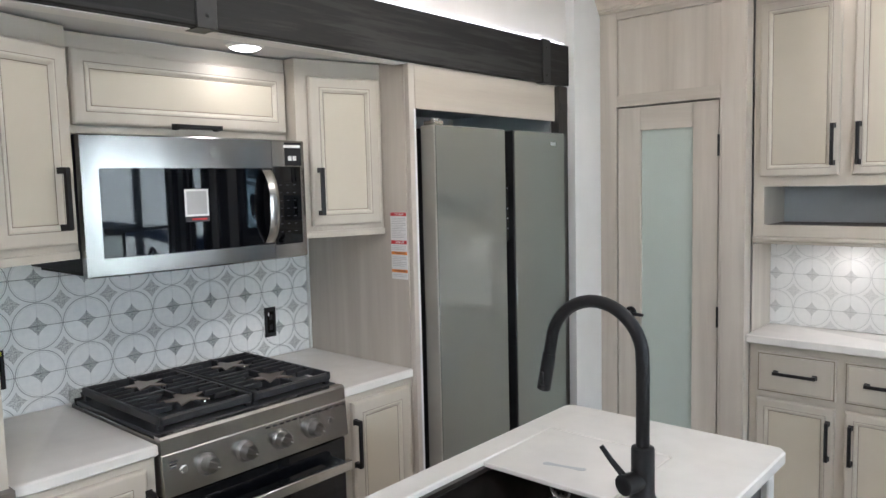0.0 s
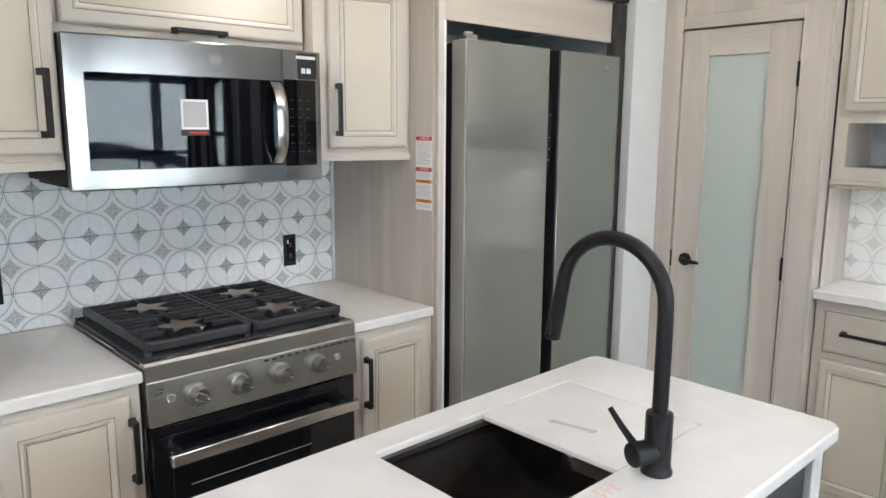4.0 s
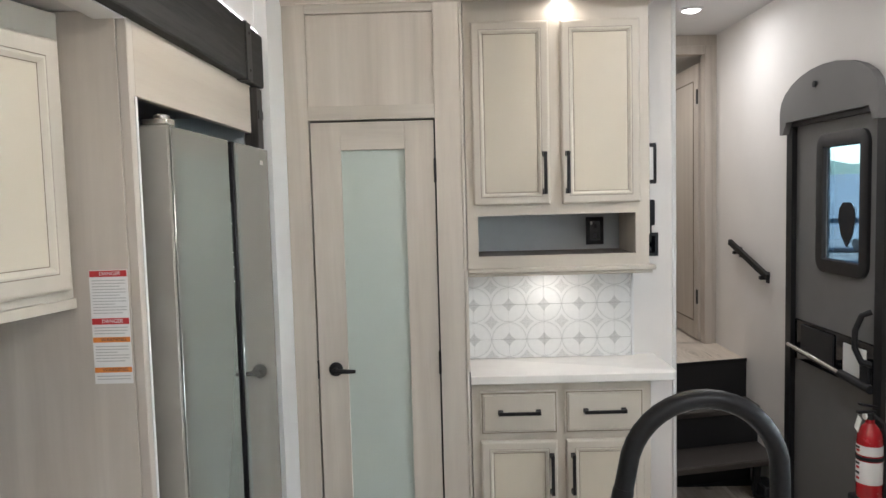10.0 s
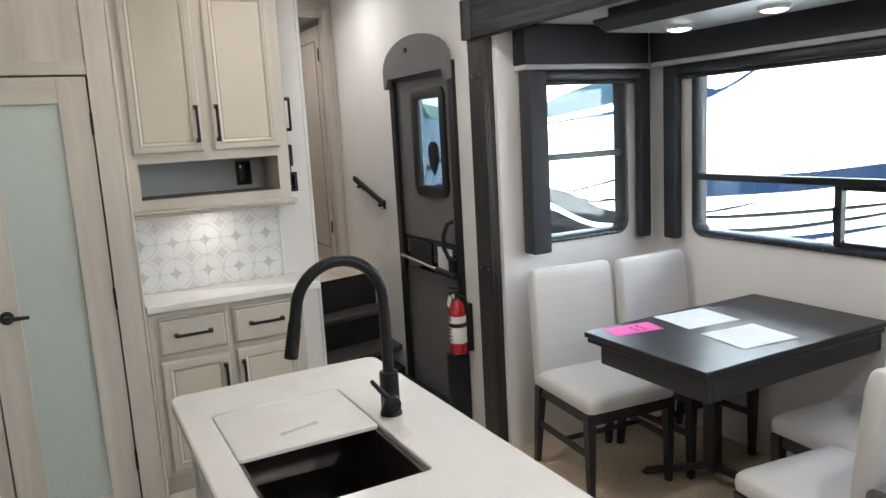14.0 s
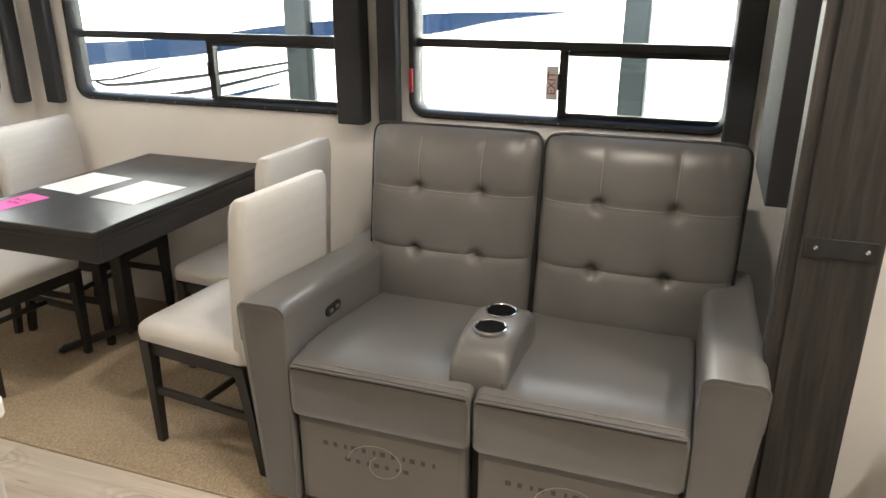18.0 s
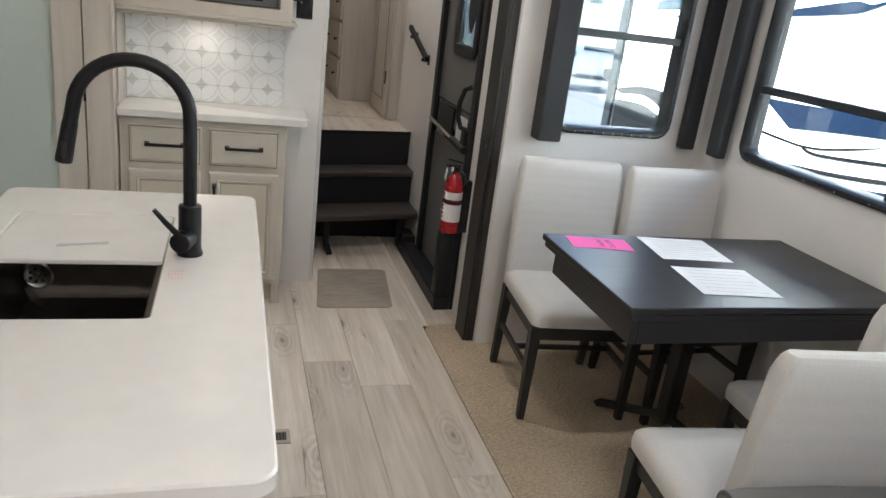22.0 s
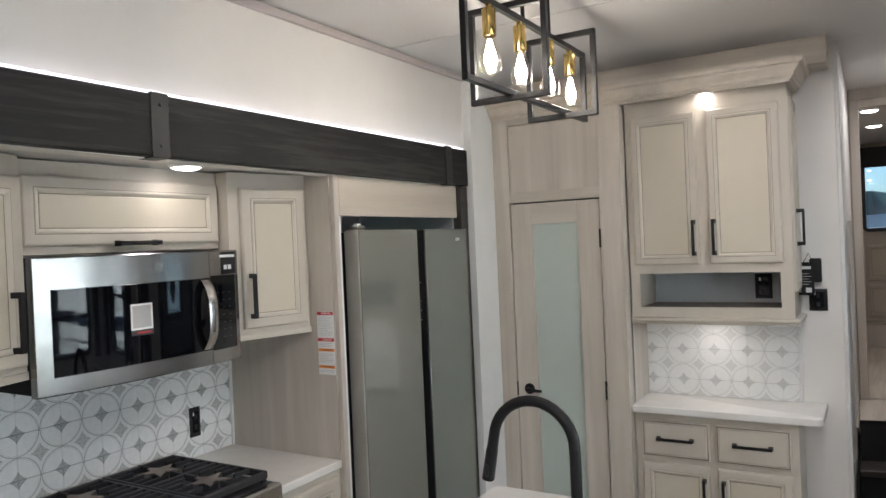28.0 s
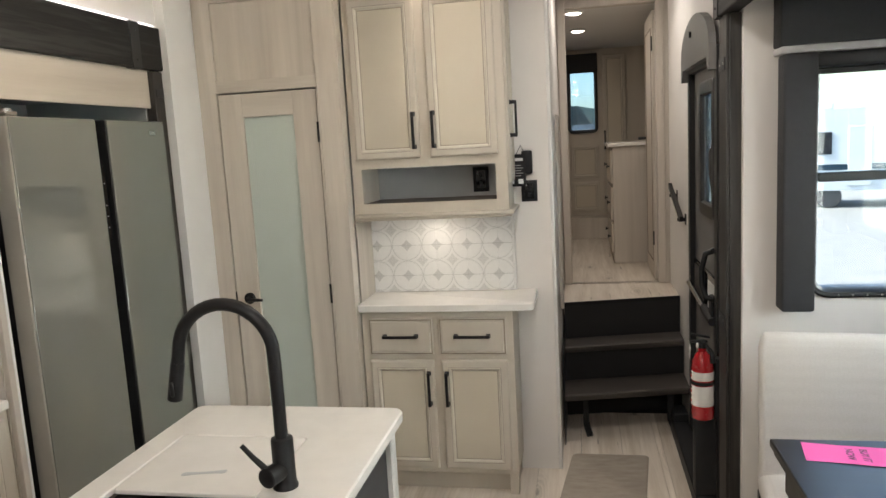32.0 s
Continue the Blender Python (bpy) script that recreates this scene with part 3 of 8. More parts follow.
def wall_bm(P, u0, u1, v0, v1, w0, w1, holes=()):
    """A wall slab with rectangular openings through it."""
    us = sorted({u0, u1, *(h[0] for h in holes), *(h[1] for h in holes)})
    vs = sorted({v0, v1, *(h[2] for h in holes), *(h[3] for h in holes)})
    bm = bmesh.new()
    cells = {(i, j) for i in range(len(us) - 1) for j in range(len(vs) - 1)
             if not any(h[0] <= (us[i] + us[i + 1]) / 2 <= h[1] and h[2] <= (vs[j] + vs[j + 1]) / 2 <= h[3] for h in holes)}
    verts = {}

    def vert(i, j, k):
        key = (i, j, k)
        if key not in verts:
            verts[key] = bm.verts.new(P(us[i], vs[j], (w0, w1)[k]))
        return verts[key]

    for i, j in cells:
        for k in (0, 1):
            bm.faces.new([vert(i, j, k), vert(i + 1, j, k), vert(i + 1, j + 1, k), vert(i, j + 1, k)])
        for di, dj, a, b in ((-1, 0, (0, 0), (0, 1)), (1, 0, (1, 0), (1, 1)), (0, -1, (0, 0), (1, 0)), (0, 1, (0, 1), (1, 1))):
            if (i + di, j + dj) not in cells:
                bm.faces.new([vert(i + a[0], j + a[1], 0), vert(i + b[0], j + b[1], 0), vert(i + b[0], j + b[1], 1), vert(i + a[0], j + a[1], 1)])
    bmesh.ops.recalc_face_normals(bm, faces=bm.faces[:])
    return bm


def structure(name, bm, mt, label, category="wall"):
    return solo(name, bm, mt, label, category, "structure", at=(0, 0, 0))


structure("wall_west", wall_bm(plane_map("E", -1.826), -1.3, 2.80, -0.05, 2.06, -0.07, 0), M["wall"], "white back wall of the kitchen slide-out")
structure("wall_west_north_end", bx(-1.826, -1.275, 2.765, 2.80, -0.05, 2.06), M["wall"], "white end wall of the kitchen slide-out")
structure("wall_west_south_end", bx(-1.826, -1.275, -1.3, -1.26, -0.05, 2.06), M["wall"], "white end wall of the kitchen slide-out")
structure("wall_body_northwest", bx(-1.275, -1.195, 2.762, 3.42, -0.05, CEIL), M["whitetrim"], "white strip of wall beside the refrigerator")
structure("wall_body_southwest", bx(-1.275, -1.195, -2.8, -1.3, -0.05, CEIL), M["wall"], "white side wall")
structure("wall_above_beam", bx(-1.30, -1.238, -1.3, 2.762, 2.0, CEIL), M["wall"], "white wall above the dark kitchen beam")
structure("ceiling_kitchen_slide", bx(-1.826, -1.266, -1.26, 2.765, SOFFIT, 2.07), M["ceiling"], "white ceiling panel of the kitchen slide-out", "ceiling")
structure("wall_south", bx(-1.3, 1.16, -2.87, -2.8, -0.05, CEIL), M["wall"], "white rear wall")
structure("wall_body_southeast", bx(1.066, 1.13, -2.8, -0.96, -0.05, CEIL), M["wall"], "white side wall")
structure("wall_above_dinette", bx(1.066, 1.13, -0.96, 2.66, SLIDE_TOP + 0.002, CEIL), M["wall"], "white wall above the dinette slide-out")
structure("wall_entry", wall_bm(plane_map("W", 1.066), 2.66, 4.72, -0.05, CEIL, -0.064, 0, [(2.985, 3.735, 0.03, 1.955)]), M["wall"], "off-white side wall with the entry door")
structure("ceiling", bx(-1.3, 1.16, -2.87, 4.78, CEIL, CEIL + 0.05), M["ceiling"], "white panelled ceiling", "ceiling")
for y in (-1.22, -0.09, 1.03, 2.14, 3.26):
    structure("ceiling_seam", bx(-1.214, 1.06, y - 0.012, y + 0.012, CEIL - 0.004, CEIL - 0.0005, 0.001), M["ceiling"], "white batten over a ceiling joint", "trim")
structure("cove_moulding", bx(-1.238, -1.215, -2.8, 2.945, 2.522, 2.5515, 0.006, 2), M["cove"], "off-white moulding along the top of the wall", "trim")

# floor and its boards come last in the file
structure("floor_base", bx(-1.83, 1.07, -2.8, 4.9, -0.06, -0.006), M["riser"], "dark subfloor under the boards", "floor")
structure("slide_floor", join(loft([[(x, y, z) for x, y in [(2.02, -0.955), (2.02, 2.77), *((0.935 - 0.06 * math.sin(a), 2.71 + 0.06 * math.cos(a)) for a in (radians(10 * k) for k in range(10))), (0.875, -0.955)]] for z in (-0.05, 0.006)]), tube([(0.868, -0.95, 0.003), (0.868, 2.70, 0.003), *((0.935 - 0.067 * math.sin(a), 2.71 + 0.067 * math.cos(a), 0.003) for a in (radians(90 - 10 * k) for k in range(1, 10))), (1.06, 2.777, 0.003)], 0.0065, 8)), M["rug"], "beige woven floor of the dinette slide-out", "floor")

# dinette slide-out
structure("wall_east", wall_bm(plane_map("W", 2.02), -0.96, 2.635, -0.05, 2.135, -0.06, 0, [(0.855, 2.265, 1.035, 1.86), (-0.603, 0.568, 1.045, 1.86)]), M["wall"], "off-white slide-out wall with two wide windows")
structure("wall_slide_north", wall_bm(plane_map("S", 2.575), 1.066, 2.02, -0.05, 2.135, -0.06, 0, [(1.292, 1.83, 1.045, 1.84)]), M["wall"], "off-white slide-out end wall with a window")
structure("wall_slide_south", bx(1.066, 2.02, -0.96, -0.90, -0.05, 2.135), M["wall"], "off-white slide-out end wall")
structure("ceiling_dinette_slide", bx(1.066, 2.02, -0.90, 2.575, SLIDE_TOP, 2.135), M["ceiling"], "white ceiling panel of the dinette slide-out", "ceiling")

# north side: pantry, hutch, hall
structure("wall_behind_hutch", bx(-1.275, 0.33, 3.42, 3.48, -0.05, CEIL), M["wall"], "plain wall behind pantry and hutch")
structure("wall_hutch_side", bx(0.178, 0.372, 3.33, 3.40, -0.0, CEIL), M["wall"], "white wall panel between hutch and stair")
structure("wall_hall_west", bx(0.318, 0.378, 3.40, 4.72, -0.05, CEIL), M["wall"], "white wall beside the stair")
structure("hall_edge_trim", bx(0.362, 0.380, 3.324, 3.346, 0.0, CEIL, 0.003), M["whitetrim"], "white corner trim of the stair wall", "trim")
structure("wall_bedroom", wall_bm(plane_map("S", 4.72), 0.10, 1.75, 0.0, CEIL, -0.06, 0, [(0.434, 0.99, LAND, 2.44)]), M["lam"], "greige wall with the bedroom doorway")
structure("floor_landing", join(loft([[(0.385, 4.125, z), (1.066, 4.265, z), (1.066, 4.72, z), (0.385, 4.72, z)] for z in (0.60, LAND)]), bx(0.1, 1.75, 4.72, 7.2, 0.60, LAND)), M["plank"], "greige plank floor of the raised hall", "floor")
structure("wall_bedroom_west", bx(0.10, 0.16, 4.78, 7.2, 0.60, CEIL), M["lam"], "greige bedroom side wall")
structure("wall_bedroom_east", bx(1.69, 1.75, 4.78, 7.2, 0.60, CEIL), M["lam"], "greige bedroom side wall")
structure("wall_bedroom_north", wall_bm(plane_map("S", 7.2), 0.10, 1.75, 0.60, CEIL, -0.06, 0, [(0.415, 0.675, 1.70, 2.25)]), M["cab"], "greige far bedroom wall with a window")
structure("ceiling_bedroom", bx(0.10, 1.75, 4.78, 7.26, 2.46, CEIL), M["ceiling"], "white bedroom ceiling", "ceiling")

# bedroom doorway casing
P = plane_map("S", 4.72)
structure("doorway_casing", join(fbox(P, 0.385, 0.434, LAND, 2.49, 0, 0.014, 0.003), fbox(P, 0.99, 1.04, LAND, 2.49, 0, 0.014, 0.003), fbox(P, 0.434, 0.99, 2.44, 2.49, 0, 0.014, 0.003)), M["lam"], "greige casing round the bedroom doorway", "trim")


# dark beams and posts
def beam(name, x0, x1, y0, y1, z0, z1, straps, label):
    t = thing(name, label, "beam", ((x0 + x1) / 2, (y0 + y1) / 2, z0))
    part("timber", bx(x0, x1, y0, y1, z0, z1, 0.004), M["char"], t)
    for y in straps:
        s = part("strap", bx(x0 - 0.004, x1 + 0.005, y - 0.03, y + 0.03, z0 - 0.004, z1 + 0.004, 0.002), M["strap"], t, "black iron strap")
        xf = x1 + 0.005 if x1 < 0 else x0 - 0.004
        for dz in (0.03, (z1 - z0) - 0.03):
            part("rivet", lathe([(0.006, -0.001), (0.006, 0.001), (0.003, 0.004), (0, 0.0045)], 8, Matrix.Translation((xf, y, z0 + dz)) @ Euler((0, radians(90 if x1 < 0 else -90), 0)).to_matrix().to_4x4()), M["strap"], s)
    return t


beam("kitchen_beam", -1.264, -1.206, -1.3, 2.735, 2.003, 2.178, (-0.75, 0.955, 2.55), "black-stained timber beam with iron straps above the kitchen")
beam("dinette_beam", 1.000, 1.062, -1.03, 2.775, 2.03, 2.215, (-0.6, 1.0, 2.70), "black-stained timber beam over the dinette opening")


def post(name, y0, y1, x0, label, plates=(1.03,)):
    t = thing(name, label, "post", (x0 + 0.03, (y0 + y1) / 2, 0))
    part("timber", bx(x0, x0 + 0.012, y0, y1 - 0.03, 0, 2.029, 0.002), M["charz"], t)
    part("edge_board", bx(x0 + 0.012, 1.0655, y0 - 0.004, y1, 0, 2.029, 0.002), M["charz"], t)
    for z in plates:
        p = part("plate", bx(x0 - 0.004, x0 - 0.0003, y0 + 0.01, y1 - 0.04, z - 0.022, z + 0.022, 0.001), M["strap"], t, "black iron plate")
        for yy in (y0 + 0.03, y1 - 0.06):
            part("screw", lathe([(0.005, 0), (0.005, 0.001), (0.002, 0.002), (0, 0.002)], 8, Matrix.Translation((x0 - 0.004, yy, z)) @ Euler((0, radians(-90), 0)).to_matrix().to_4x4()), M["chrome"], p)
    return t


post("trim_post", 2.605, 2.765, 1.015, "dark stained trim post beside the entry door", (0.93, 1.86))
post("trim_post", -0.915, -0.723, 0.985, "dark stained trim post beside the sofa", (0.995,))
P = plane_map("E", -1.206)
t = thing("fridge_trim_post", "dark grained trim post beside the refrigerator", "post", (-1.22, 2.70, 0))
part("timber", bx(-1.26, -1.215, 2.665, 2.735, 0, 2.0, 0.003), M["charz"], t)
part("plate", bx(-1.2148, -1.211, 2.672, 2.728, 1.895, 1.925, 0.001), M["strap"], t, "black iron plate")

# led strip behind the beam
t = thing("led_strip", "warm white strip light on top of the beam", "strip light", (-1.25, 0.7, 2.18))
part("strip", bx(-1.222, -1.212, -1.25, 2.70, 2.179, 2.185), M["ledstrip"], t)


# ---- kitchen ----
def pull(P, u, v, length, parent, upright=True, label="black bar handle", name="handle"):
    """A black bar handle with square feet."""
    def b(u0, u1, v0, v1, w0, w1, bev=0.001):
        return fbox(P, *((u0, u1, v0, v1) if upright else (v0, v1, u0, u1)), w0, w1, bev)
    if not upright:
        u, v = v, u
    bm = join(b(u - 0.007, u + 0.007, v, v + 0.016, 0.0, 0.03), b(u - 0.007, u + 0.007, v + length - 0.016, v + length, 0.0, 0.03),
              b(u - 0.0065, u + 0.0065, v + 0.003, v + length - 0.003, 0.022, 0.032, 0.002),
              b(u - 0.009, u + 0.009, v - 0.002, v + 0.018, 0.0, 0.004), b(u - 0.009, u + 0.009, v + length - 0.018, v + length + 0.002, 0.0, 0.004))
    return part(name, bm, M["black"], parent, label)


def shutter(P, u0, u1, v0, v1, parent, handle=None, rail=0.036, name="door", filling=None, w=0.0, thick=0.02):
    """A cabinet door: flat frame, a cream bead between two glazed lines, a raised or glass panel."""
    f = w + thick
    d = part(name, rings(P, u0, u1, v0, v1, [(0, w), (0, f - 0.006), (0.005, f - 0.001), (0.009, f), (rail, f), (rail, f - 0.012)], cap1=False), M["cab"], parent, smooth=False)

    def ring(nm, a, b, profile, mt, label=""):
        return part(nm, rings(P, u0 + a, u1 - a, v0 + a, v1 - a, profile, cap1=b), mt, d, label, smooth=False)

    ring("glaze_line", rail, False, [(0, f - 0.0008), (0.0016, f - 0.0008)], M["glaze"], "brown glaze in the groove")
    ring("bead", rail + 0.0016, False, [(0, f - 0.003), (0.0012, f + 0.0012), (0.006, f + 0.0012), (0.009, f - 0.001), (0.015, f - 0.0066)], M["bead"], "cream bead moulding")
    ring("glaze_line", rail + 0.0164, False, [(0, f - 0.0068), (0.0022, f - 0.0068)], M["glaze"], "brown glaze in the groove")
    if filling:
        ring("glass_panel", rail + 0.0150, True, [(0, f - 0.013), (0, f - 0.0078)], filling, "frosted glass panel")
    else:
        ring("panel", rail + 0.0184, True, [(0, f - 0.012), (0, f - 0.0072), (0.003, f - 0.0062)], M["cabp"], "smooth cream panel")
    if handle:
        pull(P and (lambda a, b, c: P(a, b, c + w + thick)), *handle[:2], handle[2], d, handle[3])
    return d


def flat_front(P, u0, u1, v0, v1, parent, handle=None, name="drawer", thick=0.02):
    """A drawer front with a stepped edge."""
    bm = rings(P, u0, u1, v0, v1, [(0, 0), (0, thick - 0.007), (0.004, thick - 0.006), (0.012, thick - 0.0055), (0.014, thick - 0.001), (0.017, thick)])
    d = part(name, bm, M["cab"], parent, smooth=False)
    part("glaze_line", rings(P, u0 + 0.0045, u1 - 0.0045, v0 + 0.0045, v1 - 0.0045, [(0, thick - 0.0054), (0.0035, thick - 0.0053)], cap1=False), M["glaze"], d, "brown glaze in the groove", smooth=False)
    if handle:
        pull(lambda a, b, c: P(a, b, c + thick), *handle[:2], handle[2], d, handle[3])
    return d


FX = -1.262
PE = plane_map("E", FX)

# base cabinets beside the range
for u0, u1, hu, lab in ((0.43, 0.772, 0.742, "greige base cabinet with a framed door beside the range"), (1.413, 1.735, 1.445, "narrow greige base cabinet between range and refrigerator")):
    c = thing("base_cabinet", lab, "cabinet", (FX - 0.28, (u0 + u1) / 2, 0))
    part("body", bx(-1.824, FX, u0, u1, 0.09, 0.896, 0.002), M["cab"], c)
    part("toe_kick", bx(-1.80, FX - 0.07, u0 + 0.002, u1 - 0.002, 0.0, 0.09), M["riser"], c, "dark toe kick")
    shutter(PE, u0 + 0.028, u1 - 0.028, 0.14, 0.875, c, (hu, 0.66, 0.16, True), 0.040)


def worktop(name, x0, x1, y0, y1, label, round_front_left=0.0):
    pts = [(x1 - 0.0, y0 + 0.002), (x1, y1 - 0.002), (x0, y1), (x0, y0)]
    if round_front_left:
        r = round_front_left
        arc = [(x1 - r + r * math.cos(a), y0 + r - r * math.sin(a)) for a in (radians(90 - 90 * k / 5) for k in range(6))]
        pts = [*arc, (x1, y1), (x0, y1), (x0, y0)]
    loops = []
    cx, cy = (x0 + x1) / 2, (y0 + y1) / 2
    for inset, z in ((0.004, 0.899), (0.0, 0.903), (0.0, 0.926), (0.004, 0.930)):
        loops.append([(x + (inset if x < cx else -inset), y + (inset if y < cy else -inset), z) for x, y in pts])
    return solo(name, loft(loops), M["quartz"], label, "worktop")


worktop("worktop", -1.822, -1.248, 0.437, 0.776, "white quartz worktop beside the range", 0.03)
worktop("worktop", -1.822, -1.248, 1.409, 1.733, "white quartz worktop between range and refrigerator panel")

# range
Y0, Y1 = 0.781, 1.405
YM = (Y0 + Y1) / 2
r = thing("gas_range", "stainless four-burner gas range with black oven door", "stove", (-1.52, YM, 0))
part("body", bx(-1.80, -1.275, Y0, Y1, 0.06, 0.935, 0.002), M["steel"], r)
part("plinth", bx(-1.78, -1.30, Y0 + 0.01, Y1 - 0.01, 0.0, 0.06), M["riser"], r, "dark plinth")
pr = loft([[(-1.275, y, 0.785), (-1.232, y, 0.785), (-1.240, y, 0.895), (-1.243, y, 0.898), (-1.243, y, 0.938), (-1.250, y, 0.945), (-1.275, y, 0.945)] for y in (Y0, Y1)])
part("control_panel", pr, M["steel"], r, "brushed control panel")
part("hob", bx(-1.775, -1.276, Y0 + 0.004, Y1 - 0.004, 0.936, 0.947, 0.003), M["iron"], r, "black enamel hob")
bs = part("rear_vent", loft([[(-1.818, y, 0.936), (-1.776, y, 0.936), (-1.776, y, 0.955), (-1.812, y, 0.972), (-1.818, y, 0.972)] for y in (Y0, Y1)]), M["steel"], r, "stainless rear vent trim")
for k in range(30):
    y = Y0 + 0.03 + k * (Y1 - Y0 - 0.06) / 29
    part("vent_slot", bx(-1.796, -1.779, y - 0.003, y + 0.003, 0.9575, 0.9655), M["riser"], bs)
for k in range(13):
    y = 1.10 + k * 0.024
    part("vent_slot", bx(-1.241, -1.2375, y, y + 0.014, 0.884, 0.888), M["riser"], r)
# grates
for i, (ga, gb) in enumerate(((Y0 + 0.02, YM - 0.003), (YM + 0.003, Y1 - 0.02))):
    gm = (ga + gb) / 2
    gr = [bx(-1.768, -1.750, ga, gb, 0.962, 0.986, 0.004), bx(-1.304, -1.284, ga, gb, 0.958, 0.984, 0.005),
          bx(-1.768, -1.284, ga, ga + 0.012, 0.962, 0.987, 0.003), bx(-1.768, -1.284, gb - 0.012, gb, 0.962, 0.987, 0.003),
          *(bx(x0, x1, gm - 0.005, gm + 0.005, 0.966, 0.988, 0.002) for x0, x1 in ((-1.768, -1.712), (-1.598, -1.467), (-1.353, -1.290))), bx(-1.538, -1.524, ga, gb, 0.966, 0.988, 0.003)]
    for xx in (-1.708, -1.609, -1.572, -1.490, -1.453, -1.362):
        half = 0.066 if min(abs(xx + 1.655), abs(xx + 1.41)) < 0.06 else 0.03
        for y0, y1 in ((ga + 0.010, gm - half), (gm + half, gb - 0.010)):
            gr.append(bx(xx - 0.0042, xx + 0.0042, y0, y1, 0.973, 0.989, 0.002))
    for xx in (-1.655, -1.41):
        for y0, y1 in ((ga + 0.010, gm - 0.062), (gm + 0.062, gb - 0.010)):
            gr.append(bx(xx - 0.0042, xx + 0.0042, y0, y1, 0.973, 0.989, 0.002))
    for xx in (-1.75, -1.30):
        for yy in (ga + 0.009, gb - 0.009):
            gr.append(bx(xx - 0.008, xx + 0.008, yy - 0.008, yy + 0.008, 0.9475, 0.966))
    part("grate", join(*gr), M["iron"], r, "black cast-iron grate", smooth=False)
    for xx in (-1.655, -1.41):
        yb = (ga + gb) / 2
        bn = part("burner", lathe([(0.05, 0.9475), (0.05, 0.952), (0.032, 0.954), (0.032, 0.974), (0.027, 0.978), (0, 0.9795)], 20, Matrix.Translation((xx, yb, 0))), M["iron"], r, "burner with a black cap")
        star = bmesh.new()
        vs = [star.verts.new((xx + (0.074 if k % 2 else 0.030) * math.cos(k * math.pi / 5), yb + (0.074 if k % 2 else 0.030) * math.sin(k * math.pi / 5), 0.980)) for k in range(10)]
        f = star.faces.new(vs)
        ext = bmesh.ops.extrude_face_region(star, geom=[f])
        bmesh.ops.translate(star, verts=[e for e in ext["geom"] if isinstance(e, bmesh.types.BMVert)], vec=(0, 0, 0.004))
        part("burner_spreader", star, M["bronze"], bn, "star-shaped burner plate", smooth=False)
        part("igniter", lathe([(0.006, 0.9475), (0.006, 0.972), (0.004, 0.975), (0, 0.975)], 8, Matrix.Translation((xx + 0.03, yb + 0.045, 0))), M["chrome"], bn)
# knobs
rot = Matrix.Rotation(radians(86), 4, "Y")
for y in (0.905, 1.025, 1.146, 1.265):
    base = Matrix.Translation((-1.236, y, 0.842)) @ rot
    kn = part("knob", lathe([(0.031, -0.004), (0.031, 0.004), (0.028, 0.008), (0.024, 0.010), (0.0225, 0.03), (0.019, 0.034), (0, 0.035)], 24, base), M["steelm"], r, "round stainless knob")
    part("grip", moved(bx(-0.021, 0.021, -0.0085, 0.0085, 0.030, 0.040, 0.003), base @ Matrix.Rotation(radians(60), 4, "Z")), M["steelm"], kn)
    part("pointer", moved(bx(0.010, 0.019, -0.0015, 0.0015, 0.0401, 0.0406), base @ Matrix.Rotation(radians(60), 4, "Z")), M["paper"], kn, "white pointer mark")
for y in (0.838, 1.335):
    part("button", lathe([(0.011, -0.004), (0.011, 0.005), (0.009, 0.007), (0, 0.007)], 14, Matrix.Translation((-1.2365, y, 0.848)) @ rot), M["chrome"], r, "round push button")
for k in range(3):
    part("badge_bar", bx(-1.2395, -1.2355, 0.80, 0.822 - 0.003 * k, 0.874 - 0.008 * k, 0.877 - 0.008 * k), M["ink"], r)
# oven door
od = part("oven_door", bx(-1.274, -1.243, Y0 + 0.004, Y1 - 0.004, 0.27, 0.776, 0.003), M["blackglass"], r, "black glass oven door")
part("window_frame", rings(PE, Y0 + 0.05, Y1 - 0.05, 0.33, 0.66, [(0, 0.0195), (0.004, 0.0200), (0.005, 0.0196)]), M["blackglass"], od, smooth=False)
for z in (0.45, 0.53, 0.60):
    part("rack_line", bx(-1.2423, -1.2415, Y0 + 0.10, Y1 - 0.16, z, z + 0.002), M["greyprint"], od)
hb = part("oven_handle", bx(-1.200, -1.178, Y0 + 0.03, Y1 - 0.03, 0.69, 0.722, 0.003), M["steel"], od, "flat stainless bar handle")
for y in (Y0 + 0.04, Y1 - 0.075):
    part("handle_arm", bx(-1.243, -1.199, y, y + 0.03, 0.693, 0.719, 0.002), M["steel"], hb)
part("drawer_lip", bx(-1.2455, -1.225, Y0 + 0.006, Y1 - 0.006, 0.222, 0.262, 0.006, 2), M["steel"], r, "stainless drawer pull lip")
part("lower_drawer", bx(-1.274, -1.246, Y0 + 0.004, Y1 - 0.004, 0.065, 0.262, 0.004), M["steel"], r, "stainless lower drawer")

# upper cabinets
UX = -1.515
PU = plane_map("E", UX)


